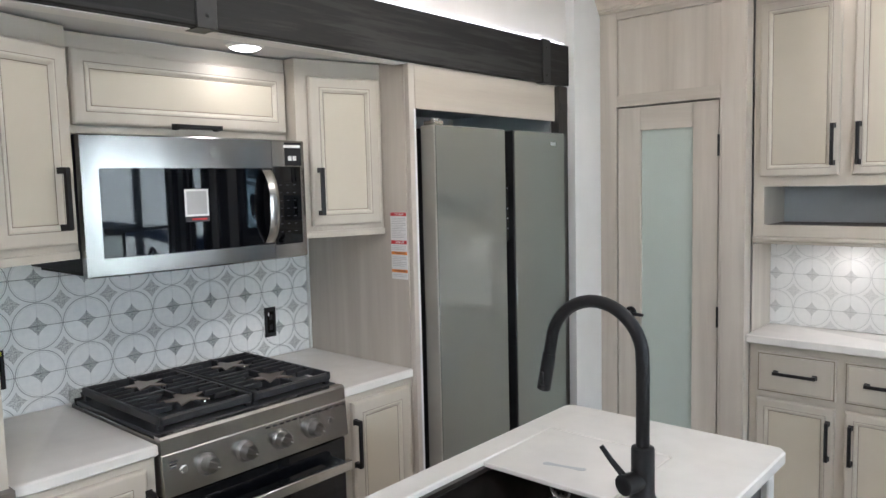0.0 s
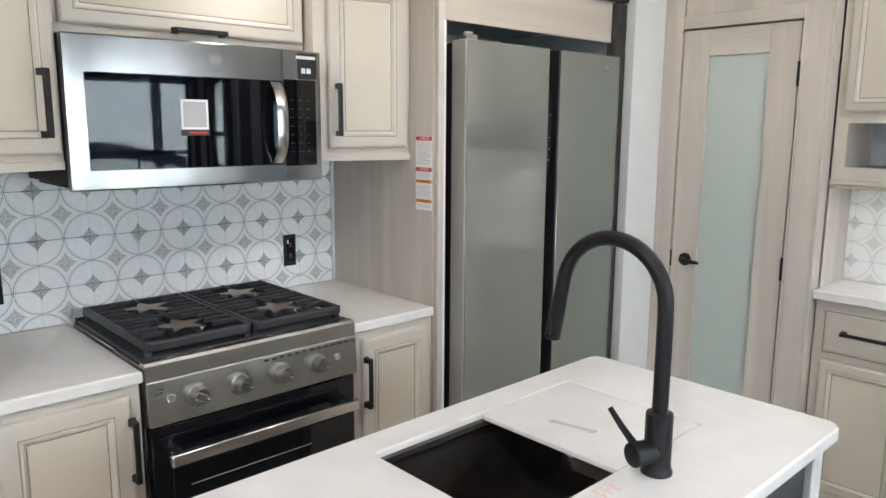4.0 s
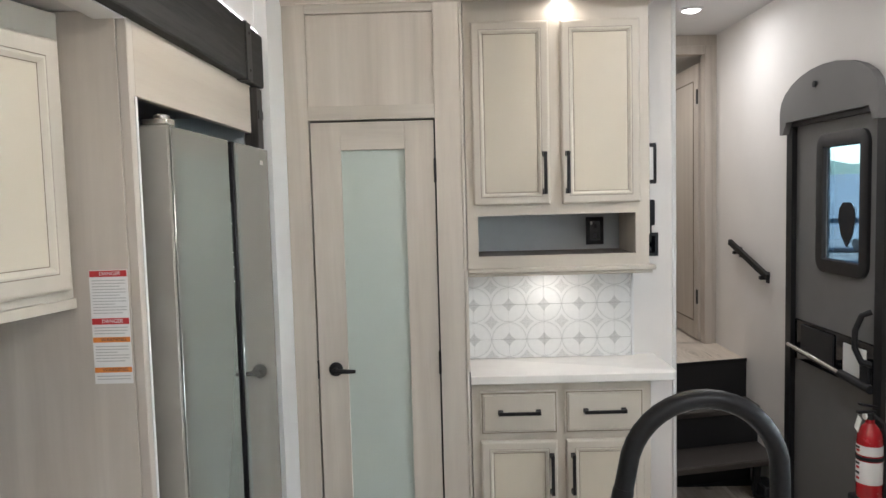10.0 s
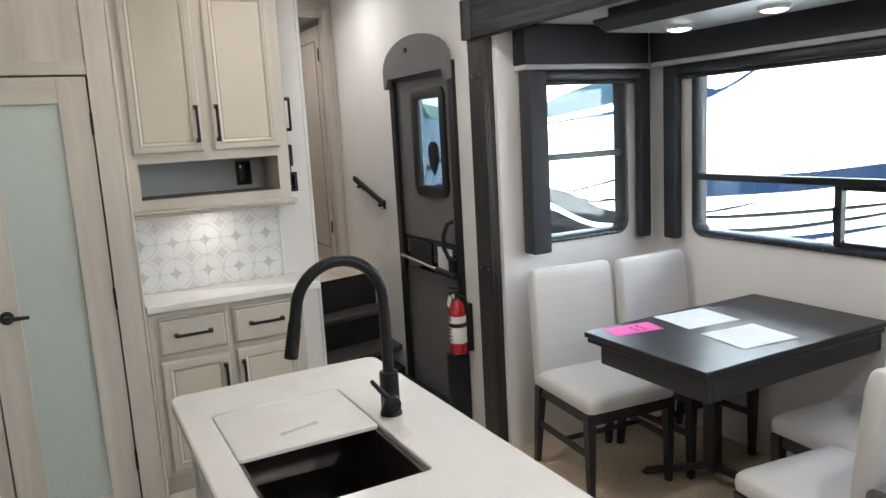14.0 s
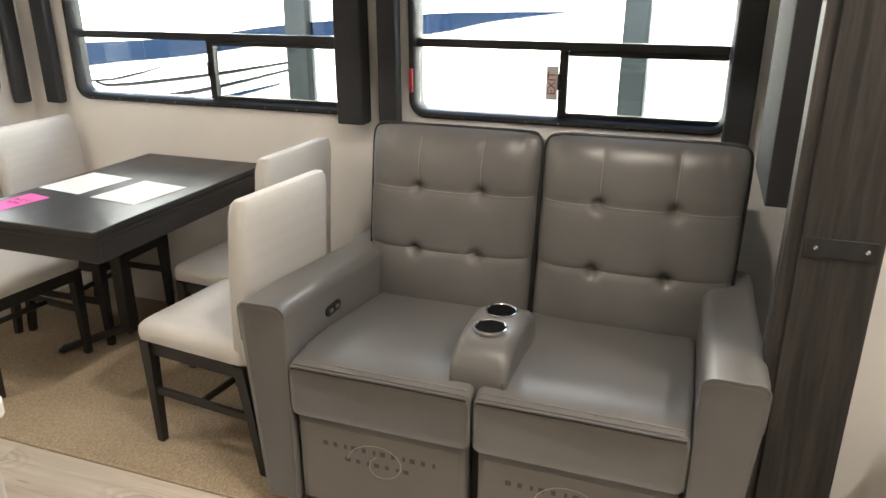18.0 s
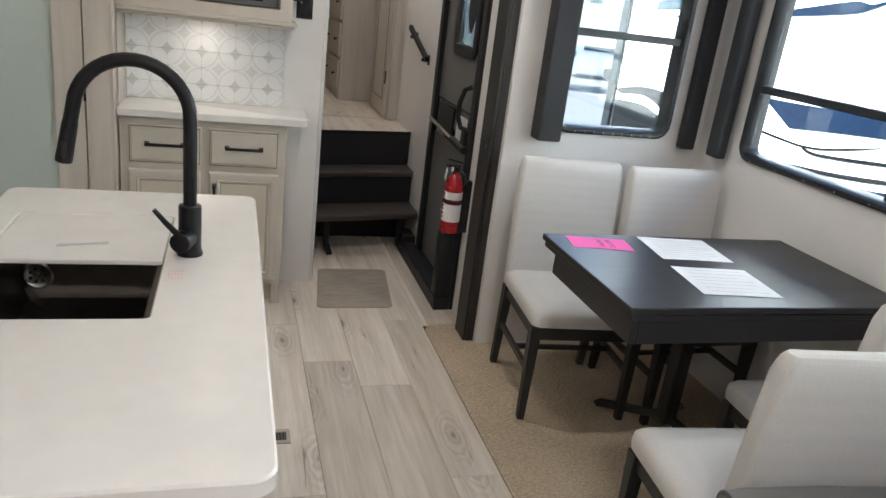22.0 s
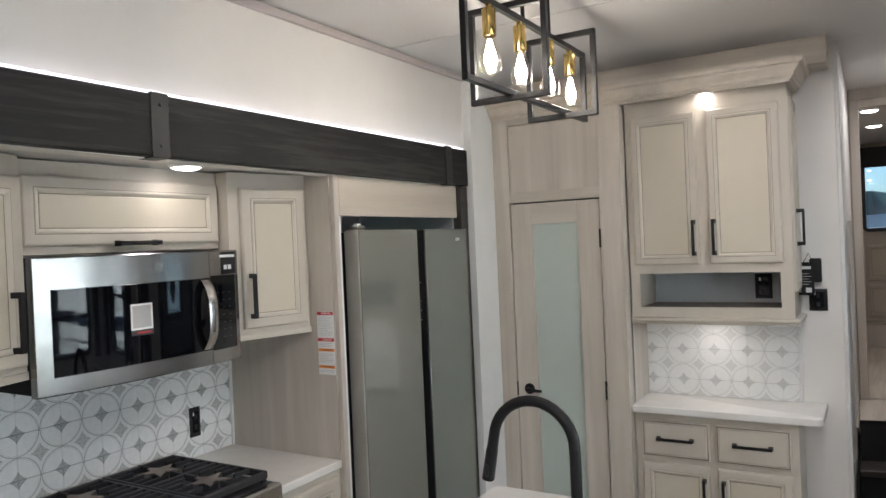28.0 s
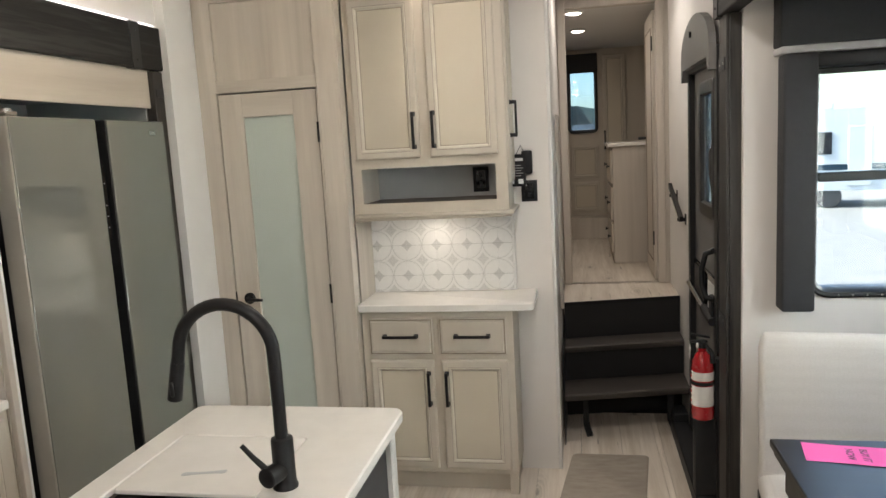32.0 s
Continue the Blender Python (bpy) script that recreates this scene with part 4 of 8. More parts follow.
def corner_cabinet(name, near, far, z0, z1, hand_u, label, flip):
    """A wall cabinet whose door is turned towards the middle of the range."""
    c = thing(name, label, "cabinet", (-1.66, (near + far) / 2, z0))
    a, b = (near, far)
    xa, xb = (-1.462, -1.376) if flip else (-1.376, -1.462)
    pts = [(-1.824, a), (-1.824, b), (xb, b), (xa, a)]
    part("body", loft([[(x, y, z) for x, y in pts] for z in (z0, z1)]), M["cab"], c, smooth=False)
    part("bottom_lip", loft([[(x + (0.006 if x > -1.7 else 0), y, z) for x, y in pts] for z in (z0 - 0.022, z0 - 0.001)]), M["cab"], c, smooth=False)
    ux, uy = xb - xa, b - a
    ln = math.hypot(ux, uy)
    dx, dy = ux / ln, uy / ln
    ox, oy = dy, -dx

    def PP(u, v, w):
        return (xa + dx * u + ox * w, a + dy * u + oy * w, v)

    return c, PP, ln


def tilt_door(c, PP, u0, u1, v0, v1, hu, hv):
    d = shutter(PP, u0, u1, v0, v1, c, None, 0.036)

    def box8(a0, a1, b0, b1, w0, w1):
        return loft([[PP(a0, b0, w), PP(a1, b0, w), PP(a1, b1, w), PP(a0, b1, w)] for w in (w0, w1)])

    part("handle", join(box8(hu - 0.007, hu + 0.007, hv, hv + 0.016, 0.02, 0.05), box8(hu - 0.007, hu + 0.007, hv + 0.144, hv + 0.16, 0.02, 0.05), box8(hu - 0.0065, hu + 0.0065, hv + 0.002, hv + 0.158, 0.043, 0.053)), M["black"], d, "black bar handle", smooth=False)
    return d


c, PP, ln = corner_cabinet("wall_cabinet", 1.424, 1.7335, 1.432, 2.012, 0, "greige wall cabinet beside the microwave", True)
tilt_door(c, PP, 0.042, ln - 0.016, 1.450, 1.955, 0.068, 1.488)
c, PP, ln = corner_cabinet("wall_cabinet", 0.43, 0.699, 1.432, 2.012, 0, "greige wall cabinet beside the television cabinet", False)
tilt_door(c, PP, 0.040, ln - 0.012, 1.450, 1.955, ln - 0.058, 1.488)
c = thing("wall_cabinet", "wide greige cabinet above the microwave", "cabinet", (-1.66, 1.1, 1.76))
part("body", bx(-1.824, UX, 0.702, 1.4225, 1.742, 2.012, 0.002), M["cabh"], c)
shutter(PU, 0.722, 1.412, 1.766, 1.968, c, (1.0, 1.770, 0.150, False), 0.034)

# microwave
MY0, MY1, MZ0, MZ1 = 0.703, 1.4215, 1.357, 1.736
mw = thing("microwave_oven", "stainless over-range microwave with black glass door", "microwave", (-1.60, 1.1, MZ0))
part("case", bx(-1.824, -1.455, MY0, MY1, MZ0 + 0.012, MZ1, 0.003), M["plastic"], mw, "dark grey case")
part("underside", bx(-1.80, -1.46, MY0 + 0.02, MY1 - 0.02, MZ0 + 0.001, MZ0 + 0.012), M["plastic"], mw, "dark vented underside")
SPL = 1.281


def bowed(y):
    k = (y - MY0) / (MY1 - MY0)
    return -1.425 + 0.030 * math.sin(math.pi * min(max(k, 0), 1)) ** 0.7


def bowed_panel(y0, y1, z0, z1, back, out, steps=10, edge=0.004):
    loops = []
    for k in range(steps + 1):
        y = y0 + (y1 - y0) * k / steps
        x = bowed(y) + out
        loops.append([(back, y, z0), (x - edge, y, z0), (x, y, z0 + edge), (x, y, z1 - edge), (x - edge, y, z1), (back, y, z1)])
    return loft(loops)


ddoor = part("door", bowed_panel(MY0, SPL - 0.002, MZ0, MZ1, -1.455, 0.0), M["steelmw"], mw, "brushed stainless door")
part("window", bowed_panel(MY0 + 0.042, SPL - 0.004, MZ0 + 0.05, MZ1 - 0.090, -1.45, 0.0018, 10, 0.001), M["blackglass"], ddoor, "black glass window")
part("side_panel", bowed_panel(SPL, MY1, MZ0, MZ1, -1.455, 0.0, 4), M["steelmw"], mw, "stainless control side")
cp = part("control_panel", bowed_panel(SPL + 0.004, MY1 - 0.022, MZ0 + 0.045, MZ1 - 0.084, -1.45, 0.002, 4, 0.001), M["blackglass"], mw, "black touch panel")
hx = bowed(SPL - 0.03)
hl = []
for k in range(15):
    f = k / 14
    x = hx + 0.002 + 0.036 * (1 - abs(2 * f - 1) ** 3.2)
    y, z = SPL - 0.028, MZ0 + 0.055 + f * (MZ1 - MZ0 - 0.150)
    hl.append([(x + 0.004, y - 0.017, z), (x + 0.010, y, z), (x + 0.004, y + 0.017, z), (x - 0.005, y + 0.014, z), (x - 0.005, y - 0.014, z)])
part("door_handle", loft(hl), M["steelv"], ddoor, "curved stainless handle")
part("emblem", lathe([(0.017, -0.001), (0.017, 0.0016), (0.013, 0.0016), (0.0125, 0.0008), (0, 0.0008)], 24, Matrix.Translation((bowed(1.073), 1.073, MZ1 - 0.043)) @ Matrix.Rotation(radians(90), 4, "Y")), M["steelv"], ddoor, "round steel emblem")
for i in range(3):
    for j in range(7):
        y, z = SPL + 0.028 + 0.03 * i, MZ0 + 0.085 + 0.025 * j
        part("key_mark", bx(bowed(y) + 0.0019, bowed(y) + 0.0026, y - 0.005, y + 0.005, z, z + 0.0018), M["dimprint"], cp)
xs = bowed(SPL + 0.06)
st = thing("microwave_label", "dark printed label on the microwave", "label", (xs, SPL + 0.055, MZ1 - 0.078))
part("card", bx(xs - 0.0005, xs + 0.0008, SPL + 0.005, MY1 - 0.022, MZ1 - 0.081, MZ1 - 0.007), M["plastic"], st)
for k in range(5):
    part("print_bar", bx(xs + 0.0009, xs + 0.0012, SPL + 0.014, SPL + 0.05 - 0.004 * (k % 2), MZ1 - 0.034 - 0.009 * k, MZ1 - 0.031 - 0.009 * k), M["greyprint"], st)
part("print_bar", bx(xs + 0.0009, xs + 0.0012, SPL + 0.014, MY1 - 0.026, MZ1 - 0.024, MZ1 - 0.015), M["paper"], st)
for y in (SPL + 0.066, SPL + 0.084):
    part("print_square", bx(xs + 0.0009, xs + 0.0012, y, y + 0.014, MZ1 - 0.065, MZ1 - 0.05), M["paper"], st)
xq = bowed(1.0) + 0.0018
st = thing("window_sticker", "white sticker with a dark foot on the microwave door", "sticker", (xq, 1.03, 1.52))
part("card", bx(xq - 0.0003, xq + 0.0009, 0.970, 1.045, 1.508, 1.586), M["paper"], st)
part("foot_band", bx(xq - 0.0003, xq + 0.0010, 0.970, 1.046, 1.492, 1.5078), M["ink"], st, "dark foot band")
part("grey_field", bx(xq + 0.001, xq + 0.0013, 0.976, 1.039, 1.514, 1.580), M["greyprint"], st, "grey printed field")
part("print_bar", bx(xq + 0.0011, xq + 0.0014, 0.99, 1.038, 1.497, 1.502), M["inkr"], st)

# slide ceiling lamp
def puck(x, y, z, r=0.045, energy=6.0, name="puck_light", label="round white surface lamp with a lit lens", color=WARM, lit=True):
    t = thing(name, label, "ceiling lamp", (x, y, z))
    part("ring", lathe([(r + 0.012, z), (r + 0.012, z - 0.006), (r + 0.004, z - 0.014), (r, z - 0.014), (r, z)][::-1], 28, Matrix.Translation((x, y, 0))), M["whitetrim"], t)
    part("lens", lathe([(r, z - 0.010), (r, z - 0.014), (r * 0.7, z - 0.020), (r * 0.3, z - 0.023), (0, z - 0.0235)], 28, Matrix.Translation((x, y, 0))), M["lens"], t, "glowing lens")
    if lit:
        lamp_area(x, y, z - 0.028, 2 * r, energy, color)
    return t


puck(-1.384, 1.188, SOFFIT, energy=0.10)
# unseen second soffit lamp, added without a known fixture
puck(-1.384, -0.10, SOFFIT, energy=0.10)

# refrigerator surround
sr = thing("fridge_surround", "greige oak panels framing the refrigerator", "cabinet panel", (-1.5, 2.2, 0))
part("side_panel", bx(-1.824, -1.258, 1.7345, 1.752, 0.0, SOFFIT - 0.001, 0.001), M["lam"], sr, "greige oak side panel")
part("front_stile", bx(-1.2575, -1.236, 1.737, 1.768, 0.0, SOFFIT - 0.001, 0.002), M["lam"], sr)
part("header", bx(-1.2575, -1.237, 1.7685, 2.664, 1.848, SOFFIT - 0.001, 0.002), M["lamy"], sr, "greige oak header board")
part("header_top", bx(-1.824, -1.26, 1.753, 2.664, 1.90, 1.912), M["niche"], sr, "blue-grey alcove top")
part("edge_strip", bx(-1.2355, -1.2335, 1.757, 1.768, 0.0, 1.847, 0.0008), M["whitetrim"], sr, "pale edge strip")
part("north_panel", bx(-1.824, -1.262, 2.66, 2.664, 0.0, 1.90), M["niche"], sr)

# refrigerator
fr = thing("refrigerator", "grey glass side-by-side refrigerator with a black centre gap", "refrigerator", (-1.5, 2.22, 0))
part("case", bx(-1.80, -1.262, 1.822, 2.65, 0.03, 1.785, 0.004), M["plastic"], fr, "dark grey case")
part("foot_grille", bx(-1.78, -1.265, 1.83, 2.64, 0.0, 0.03), M["riser"], fr)
D0, D1, D2, D3 = 1.812, 2.222, 2.284, 2.655
for u0, u1, lab in ((D0, D1, "grey glass freezer door"), (D2, D3, "grey glass refrigerator door")):
    d = part("door", bx(-1.258, -1.190, u0, u1, 0.05, 1.792, 0.004), M["doorside"] if u0 == D0 else M["plastic"], fr, lab)
    part("glass_face", bx(-1.1898, -1.1845, u0 + 0.002, u1 - 0.001, 0.052, 1.790, 0.002), M["fridge"], d, "grey reflective glass face")
part("centre_gap", bx(-1.255, -1.238, D1 + 0.001, D2 - 0.001, 0.05, 1.785), M["riser"], fr, "black recessed grip channel")
part("control_strip", bx(-1.1888, -1.188, D1 + 0.006, D1 + 0.020, 1.35, 1.62), M["blackglass"], fr, "black control strip")
for z in (1.40, 1.44, 1.48, 1.56):
    part("control_mark", bx(-1.1879, -1.1875, D1 + 0.009, D1 + 0.014, z, z + 0.004), M["greyprint"], fr)
part("hinge_cap", join(bx(-1.252, -1.195, 1.822, 1.87, 1.7935, 1.809, 0.003), lathe([(0.017, 1.793), (0.017, 1.815), (0.014, 1.818), (0, 1.818)], 16, Matrix.Translation((-1.215, 1.845, 0)))), M["steel"], fr, "metal hinge cap")
part("maker_plate", bx(-1.1843, -1.1835, 2.545, 2.585, 1.737, 1.751), M["chrome"], fr, "small silver plate")

# warning label on the fridge panel
wl = thing("warning_label", "white warning label with red and orange headings on the panel", "label", (-1.292, 1.733, 1.25))
wx0, wx1 = -1.341, -1.261
part("sheet", bx(wx0, wx1, 1.7331, 1.7343, 1.248, 1.488), M["paper"], wl)
for z0, z1, mt, word in ((1.474, 1.487, "inkr", "DANGER"), (1.374, 1.387, "inkr", "DANGER"), (1.336, 1.347, "inko", "WARNING"), (1.272, 1.283, "inko", "WARNING")):
    h = part("heading_band", bx(wx0 + 0.001, wx1 - 0.001, 1.7326, 1.7330, z0, z1), M[mt], wl, "coloured heading band")
    words(word, 0.011, Matrix.Translation(((wx0 + wx1) / 2 + 0.004, 1.7324, (z0 + z1) / 2)) @ Matrix.Rotation(radians(90), 4, "X"), M["paper"] if mt == "inkr" else M["ink"], wl, depth=0.0001)
rl = random.Random(4)
for z0, z1 in ((1.395, 1.470), (1.352, 1.371), (1.289, 1.331), (1.252, 1.268)):
    n = int((z1 - z0) / 0.0062)
    for k in range(n):
        z = z1 - 0.003 - k * 0.0062
        part("print_bar", bx(wx0 + 0.005, wx1 - 0.005 - 0.03 * rl.random() * (k % 3 == 2), 1.7327, 1.7330, z - 0.0016, z), M["greyprint"], wl)


# outlets
def outlet(face, at, u, v, wdt=0.05, hgt=0.115, label="black wall outlet with two sockets"):
    P = plane_map(face, at)
    a = P(u, v, 0)
    t = thing("wall_outlet", label, "outlet", a)
    part("plate", rings(P, u - wdt / 2, u + wdt / 2, v - hgt / 2, v + hgt / 2, [(0, 0.0003), (0, 0.004), (0.003, 0.006)]), M["plastic"], t)
    part("insert", fbox(P, u - wdt * 0.3, u + wdt * 0.3, v - hgt * 0.36, v + hgt * 0.36, 0.0061, 0.0078, 0.0006), M["blackglass"], t)
    for dv in (-0.02, 0.02):
        part("socket", fbox(P, u - 0.007, u + 0.007, v + dv - 0.01, v + dv + 0.01, 0.0079, 0.0086), M["plastic"], t)
    part("indicator", fbox(P, u - wdt * 0.25, u - wdt * 0.15, v + hgt * 0.22, v + hgt * 0.34, 0.0079, 0.0086), M["paper"], t, "small white indicator")
    return t


outlet("E", -1.8215, 1.535, 1.068)
o2 = outlet("E", -1.8215, 0.586, 1.075)
part("sticker", bx(-1.8145, -1.8138, 0.566, 0.604, 1.118, 1.13), paint("lime_sticker", (0.55, 0.65, 0.05), 0.6), o2, "lime sticker")

# television cabinet
tv = thing("television_cabinet", "greige cabinet with glass-door top and television recess", "cabinet", (-1.5, -0.3, 0))
TX = -1.262
PT = plane_map("E", TX)
part("side_panel", bx(-1.824, TX, 0.4, 0.4285, 0.0, SOFFIT - 0.001, 0.001), M["cab"], tv)
part("face_frame", wall_bm(PT, -0.62, 0.428, 0.05, SOFFIT - 0.001, 0.0002, 0.018, [(-0.56, 0.372, 0.935, 1.585), (-0.50, 0.128, 0.50, 0.862)]), M["cab"], tv, "greige face frame", smooth=False)
part("recess_back", bx(-1.76, -1.74, -0.6, 0.399, 0.935, 1.61), M["plastic"], tv, "dark recess back")
part("recess_top", bx(-1.74, TX, -0.6, 0.399, 1.587, 1.60), M["plastic"], tv)
part("shelf", bx(-1.74, -1.225, -0.62, 0.4355, 0.90, 0.932, 0.003), M["lamdk"], tv, "dark brown wood shelf")
part("recess_side", bx(-1.74, TX, 0.376, 0.399, 0.935, 1.587), M["plastic"], tv)
part("body", bx(-1.824, -1.75, -0.62, 0.399, 0.0, 1.98), M["cab"], tv)
part("lower_body", bx(-1.75, TX - 0.02, 0.135, 0.398, 0.02, 0.895), M["cab"], tv)
PT2 = plane_map("E", TX + 0.018)
shutter(PT2, -0.085, 0.388, 1.619, 1.965, tv, (-0.055, 1.662, 0.16, True), 0.040, filling=M["dots"])
shutter(PT2, -0.60, -0.11, 1.619, 1.965, tv, None, 0.040, filling=M["dots"])
flat_front(PT2, 0.148, 0.385, 0.70, 0.873, tv, (0.195, 0.785, 0.145, False))
flat_front(PT2, 0.148, 0.385, 0.49, 0.68, tv, (0.195, 0.575, 0.145, False))
flat_front(PT2, 0.148, 0.385, 0.28, 0.47, tv, (0.195, 0.365, 0.145, False))
sc = thing("television", "black flat television still in clear wrap", "television", (-1.40, 0.1, 0.94))
part("screen_body", bx(-1.335, -1.292, -0.50, 0.352, 0.96, 1.572, 0.006, 2), M["plastic"], sc)
part("screen", bx(-1.2918, -1.288, -0.485, 0.34, 0.985, 1.558, 0.001), M["screen"], sc, "glossy black screen")
rw = random.Random(8)
for k in range(60):
    y = 0.335 - k * 0.0135
    w0 = 0.962 + 0.02 * rw.random()
    part("wrap_fold", tube([(-1.2868, y, w0), (-1.2862, y - 0.012, w0 + 0.004 + 0.006 * rw.random()), (-1.2868, y - 0.022 - 0.015 * rw.random(), w0 + 0.009 * rw.random())], 0.0011 + 0.0007 * rw.random(), 5), M["chrome"] if rw.random() < 0.3 else M["film"], sc, "crease in the clear wrap")
for k in range(34):
    z = 0.985 + k * 0.0172
    yy = 0.330 + 0.016 * rw.random()
    part("wrap_fold", tube([(-1.2868, yy, z), (-1.2862, yy - 0.004 + 0.008 * rw.random(), z + 0.013), (-1.2868, yy + 0.004 - 0.01 * rw.random(), z + 0.026)], 0.0009 + 0.0007 * rw.random(), 5), M["chrome"] if rw.random() < 0.2 else M["film"], sc, "crease in the clear wrap")
for k in range(22):
    y = 0.33 - k * 0.036
    part("wrap_fold", tube([(-1.2868, y, 1.556 + 0.008 * rw.random()), (-1.2864, y - 0.02, 1.560), (-1.2868, y - 0.036, 1.556 + 0.008 * rw.random())], 0.0009, 5), M["film"] if k % 4 else M["chrome"], sc, "crease in the clear wrap")
part("stand_foot", bx(-1.40, -1.29, -0.1, 0.0, 0.9335, 0.962), M["plastic"], sc)
part("mount", bx(-1.739, -1.335, -0.1, 0.05, 1.2, 1.35), M["plastic"], sc)
dp = thing("side_panel_column", "dark grey upright panel with a latch beside the television", "panel", (-1.24, -0.2, 0.934))
part("panel", bx(-1.2838, -1.232, -0.30, -0.125, 0.9335, 1.578, 0.003), M["door"], dp)
part("latch", bx(-1.2318, -1.222, -0.16, -0.128, 1.25, 1.33, 0.002), M["plastic"], dp, "black latch")
part("latch_bar", bx(-1.2318, -1.218, -0.16, -0.127, 1.275, 1.285), M["chrome"], dp)
for y0, y1 in ((-0.075, 0.125), (-0.29, -0.08)):
    a = thing("stereo_unit", "dark grey audio panel with a round knob", "stereo", (-1.24, (y0 + y1) / 2, 0.505))
    part("body", bx(-1.40, -1.236, y0, y1, 0.505, 0.858, 0.004), M["plastic"], a)
    yk, zk = (y0 + y1) / 2 + 0.01, 0.79
    part("knob", lathe([(0.028, 0), (0.028, 0.006), (0.022, 0.008), (0.021, 0.018), (0.017, 0.021), (0, 0.021)], 24, Matrix.Translation((-1.236, yk, zk)) @ Matrix.Rotation(radians(90), 4, "Y")), M["plastic"], a, "round black knob")
    part("knob_ring", lathe([(0.024, 0.0215), (0.024, 0.0225), (0.020, 0.0228), (0.0195, 0.0215)], 24, Matrix.Translation((-1.236, yk, zk)) @ Matrix.Rotation(radians(90), 4, "Y")), M["chrome"], a, "chrome ring")

# island
IX0, IX1, IY0, IY1 = -0.592, 0.018, 0.455, 1.712
SX0, SX1, SY0, SY1 = -0.518, -0.180, 0.921, 1.50
isl = thing("kitchen_island", "pale grey kitchen island with dark panel and wine lattice", "island", (-0.28, 1.08, 0))
part("body", bx(-0.545, -0.075, 0.51, 1.66, 0.08, 0.66, 0.002), M["isle"], isl, "dark stained body")
part("end_panel", bx(-0.545, -0.03, 1.625, 1.66, 0.0, 0.899, 0.002), M["island_post"], isl, "pale grey end panel")
part("end_panel", bx(-0.548, -0.03, 0.495, 0.53, 0.0, 0.899, 0.002), M["charz"], isl, "dark end panel")
part("back_panel", bx(-0.55, -0.535, 0.53, 1.625, 0.0, 0.899, 0.001), M["island_post"], isl)
for y in (0.488, 1.632):
    part("post", bx(-0.052, -0.004, y, y + 0.045, 0.0, 0.8985, 0.004), M["island_post"], isl, "pale grey corner post")
    part("post", bx(-0.557, -0.512, y - 0.006 if y < 1 else y, y + 0.045, 0.0, 0.8985, 0.004), M["island_post"], isl, "pale grey corner post")
part("apron", bx(-0.065, -0.020, 0.534, 1.631, 0.705, 0.8985, 0.002), M["isle"], isl, "dark stained apron board")
part("apron", bx(-0.512, -0.052, 0.488, 0.4945, 0.70, 0.8985, 0.002), M["lamdk"], isl, "dark end board")
part("rail", bx(-0.046, -0.010, 0.534, 1.631, 0.668, 0.704, 0.002), M["island_post"], isl)
part("rail", bx(-0.040, -0.022, 0.534, 1.525, 0.418, 0.444, 0.002), M["island_post"], isl)
part("plinth", bx(-0.52, -0.08, 0.55, 1.61, 0.0, 0.079), M["riser"], isl)
# lattice of crossed strips
zl, zh = 0.436, 0.672
for k in range(4):
    ya, yb = max(1.235 - 0.28 * k, 0.536), 1.515 - 0.28 * k
    za = zh - (ya - (1.235 - 0.28 * k)) / 0.28 * (zh - zl)
    part("lattice_strip", bar((-0.034, ya, za), (-0.034, yb, zl), 0.012, 0.027), M["island_post"], isl, smooth=False)
    part("lattice_strip", bar((-0.0285, ya, zl + zh - za), (-0.0285, yb - 0.03, zh), 0.012, 0.027), M["island_post"], isl, smooth=False)
outlet("S", 0.4948, -0.40, 0.80, 0.075, 0.115, "black outlet in the island's end")
# island worktop with the sink opening
ZT, ZB = 0.930, 0.900
outer = lambda i, r: rrect(IX0 + i, IX1 - i, IY0 + i, IY1 - i, r, 6)
inner = lambda i, r: rrect(SX0 - i, SX1 + i, SY0 - i, SY1 + i, r, 6)
loops = [[(x, y, z) for x, y in f(i, rr)] for f, i, rr, z in (
    (inner, 0.0, 0.012, ZB), (inner, 0.0, 0.012, ZT - 0.003), (inner, 0.003, 0.014, ZT), (outer, 0.004, 0.03, ZT), (outer, 0.0, 0.034, ZT - 0.004),
    (outer, 0.0, 0.034, ZB + 0.004), (outer, 0.004, 0.03, ZB), (inner, 0.0, 0.012, ZB))]
top = loft(loops, False, False)
bmesh.ops.remove_doubles(top, verts=top.verts[:], dist=1e-5)
solo("island_worktop", top, M["quartz"], "white quartz island worktop with rounded corners and sink opening", "worktop")
sk = thing("sink", "dark undermount single-bowl sink with a strainer", "sink", (-0.34, 1.2, 0.70))
lo = []
for i, rr, z in ((-0.03, 0.03, 0.8995), (-0.03, 0.03, 0.894), (-0.004, 0.02, 0.894), (-0.004, 0.02, 0.74), (0.012, 0.03, 0.717), (0.10, 0.03, 0.713)):
    lo.append([(x, y, z) for x, y in rrect(SX0 + i, SX1 - i, SY0 + i, SY1 - i, rr, 6)])
part("bowl", loft(lo, False, True), M["sink"], sk)
part("ledge", bx(SX0 - 0.003, SX0 + 0.012, SY0, SY1, 0.906, 0.9165), M["sink"], sk, "ledge for the board")
part("ledge", bx(SX1 - 0.012, SX1 + 0.003, SY0, SY1, 0.906, 0.9165), M["sink"], sk, "ledge for the board")
st = part("strainer", lathe([(0.057, 0.7135), (0.057, 0.7165), (0.046, 0.7165), (0.042, 0.7145), (0.012, 0.7145), (0.010, 0.722), (0, 0.722)], 28, Matrix.Translation((-0.345, 1.215, 0))), M["steel"], sk, "round steel strainer")
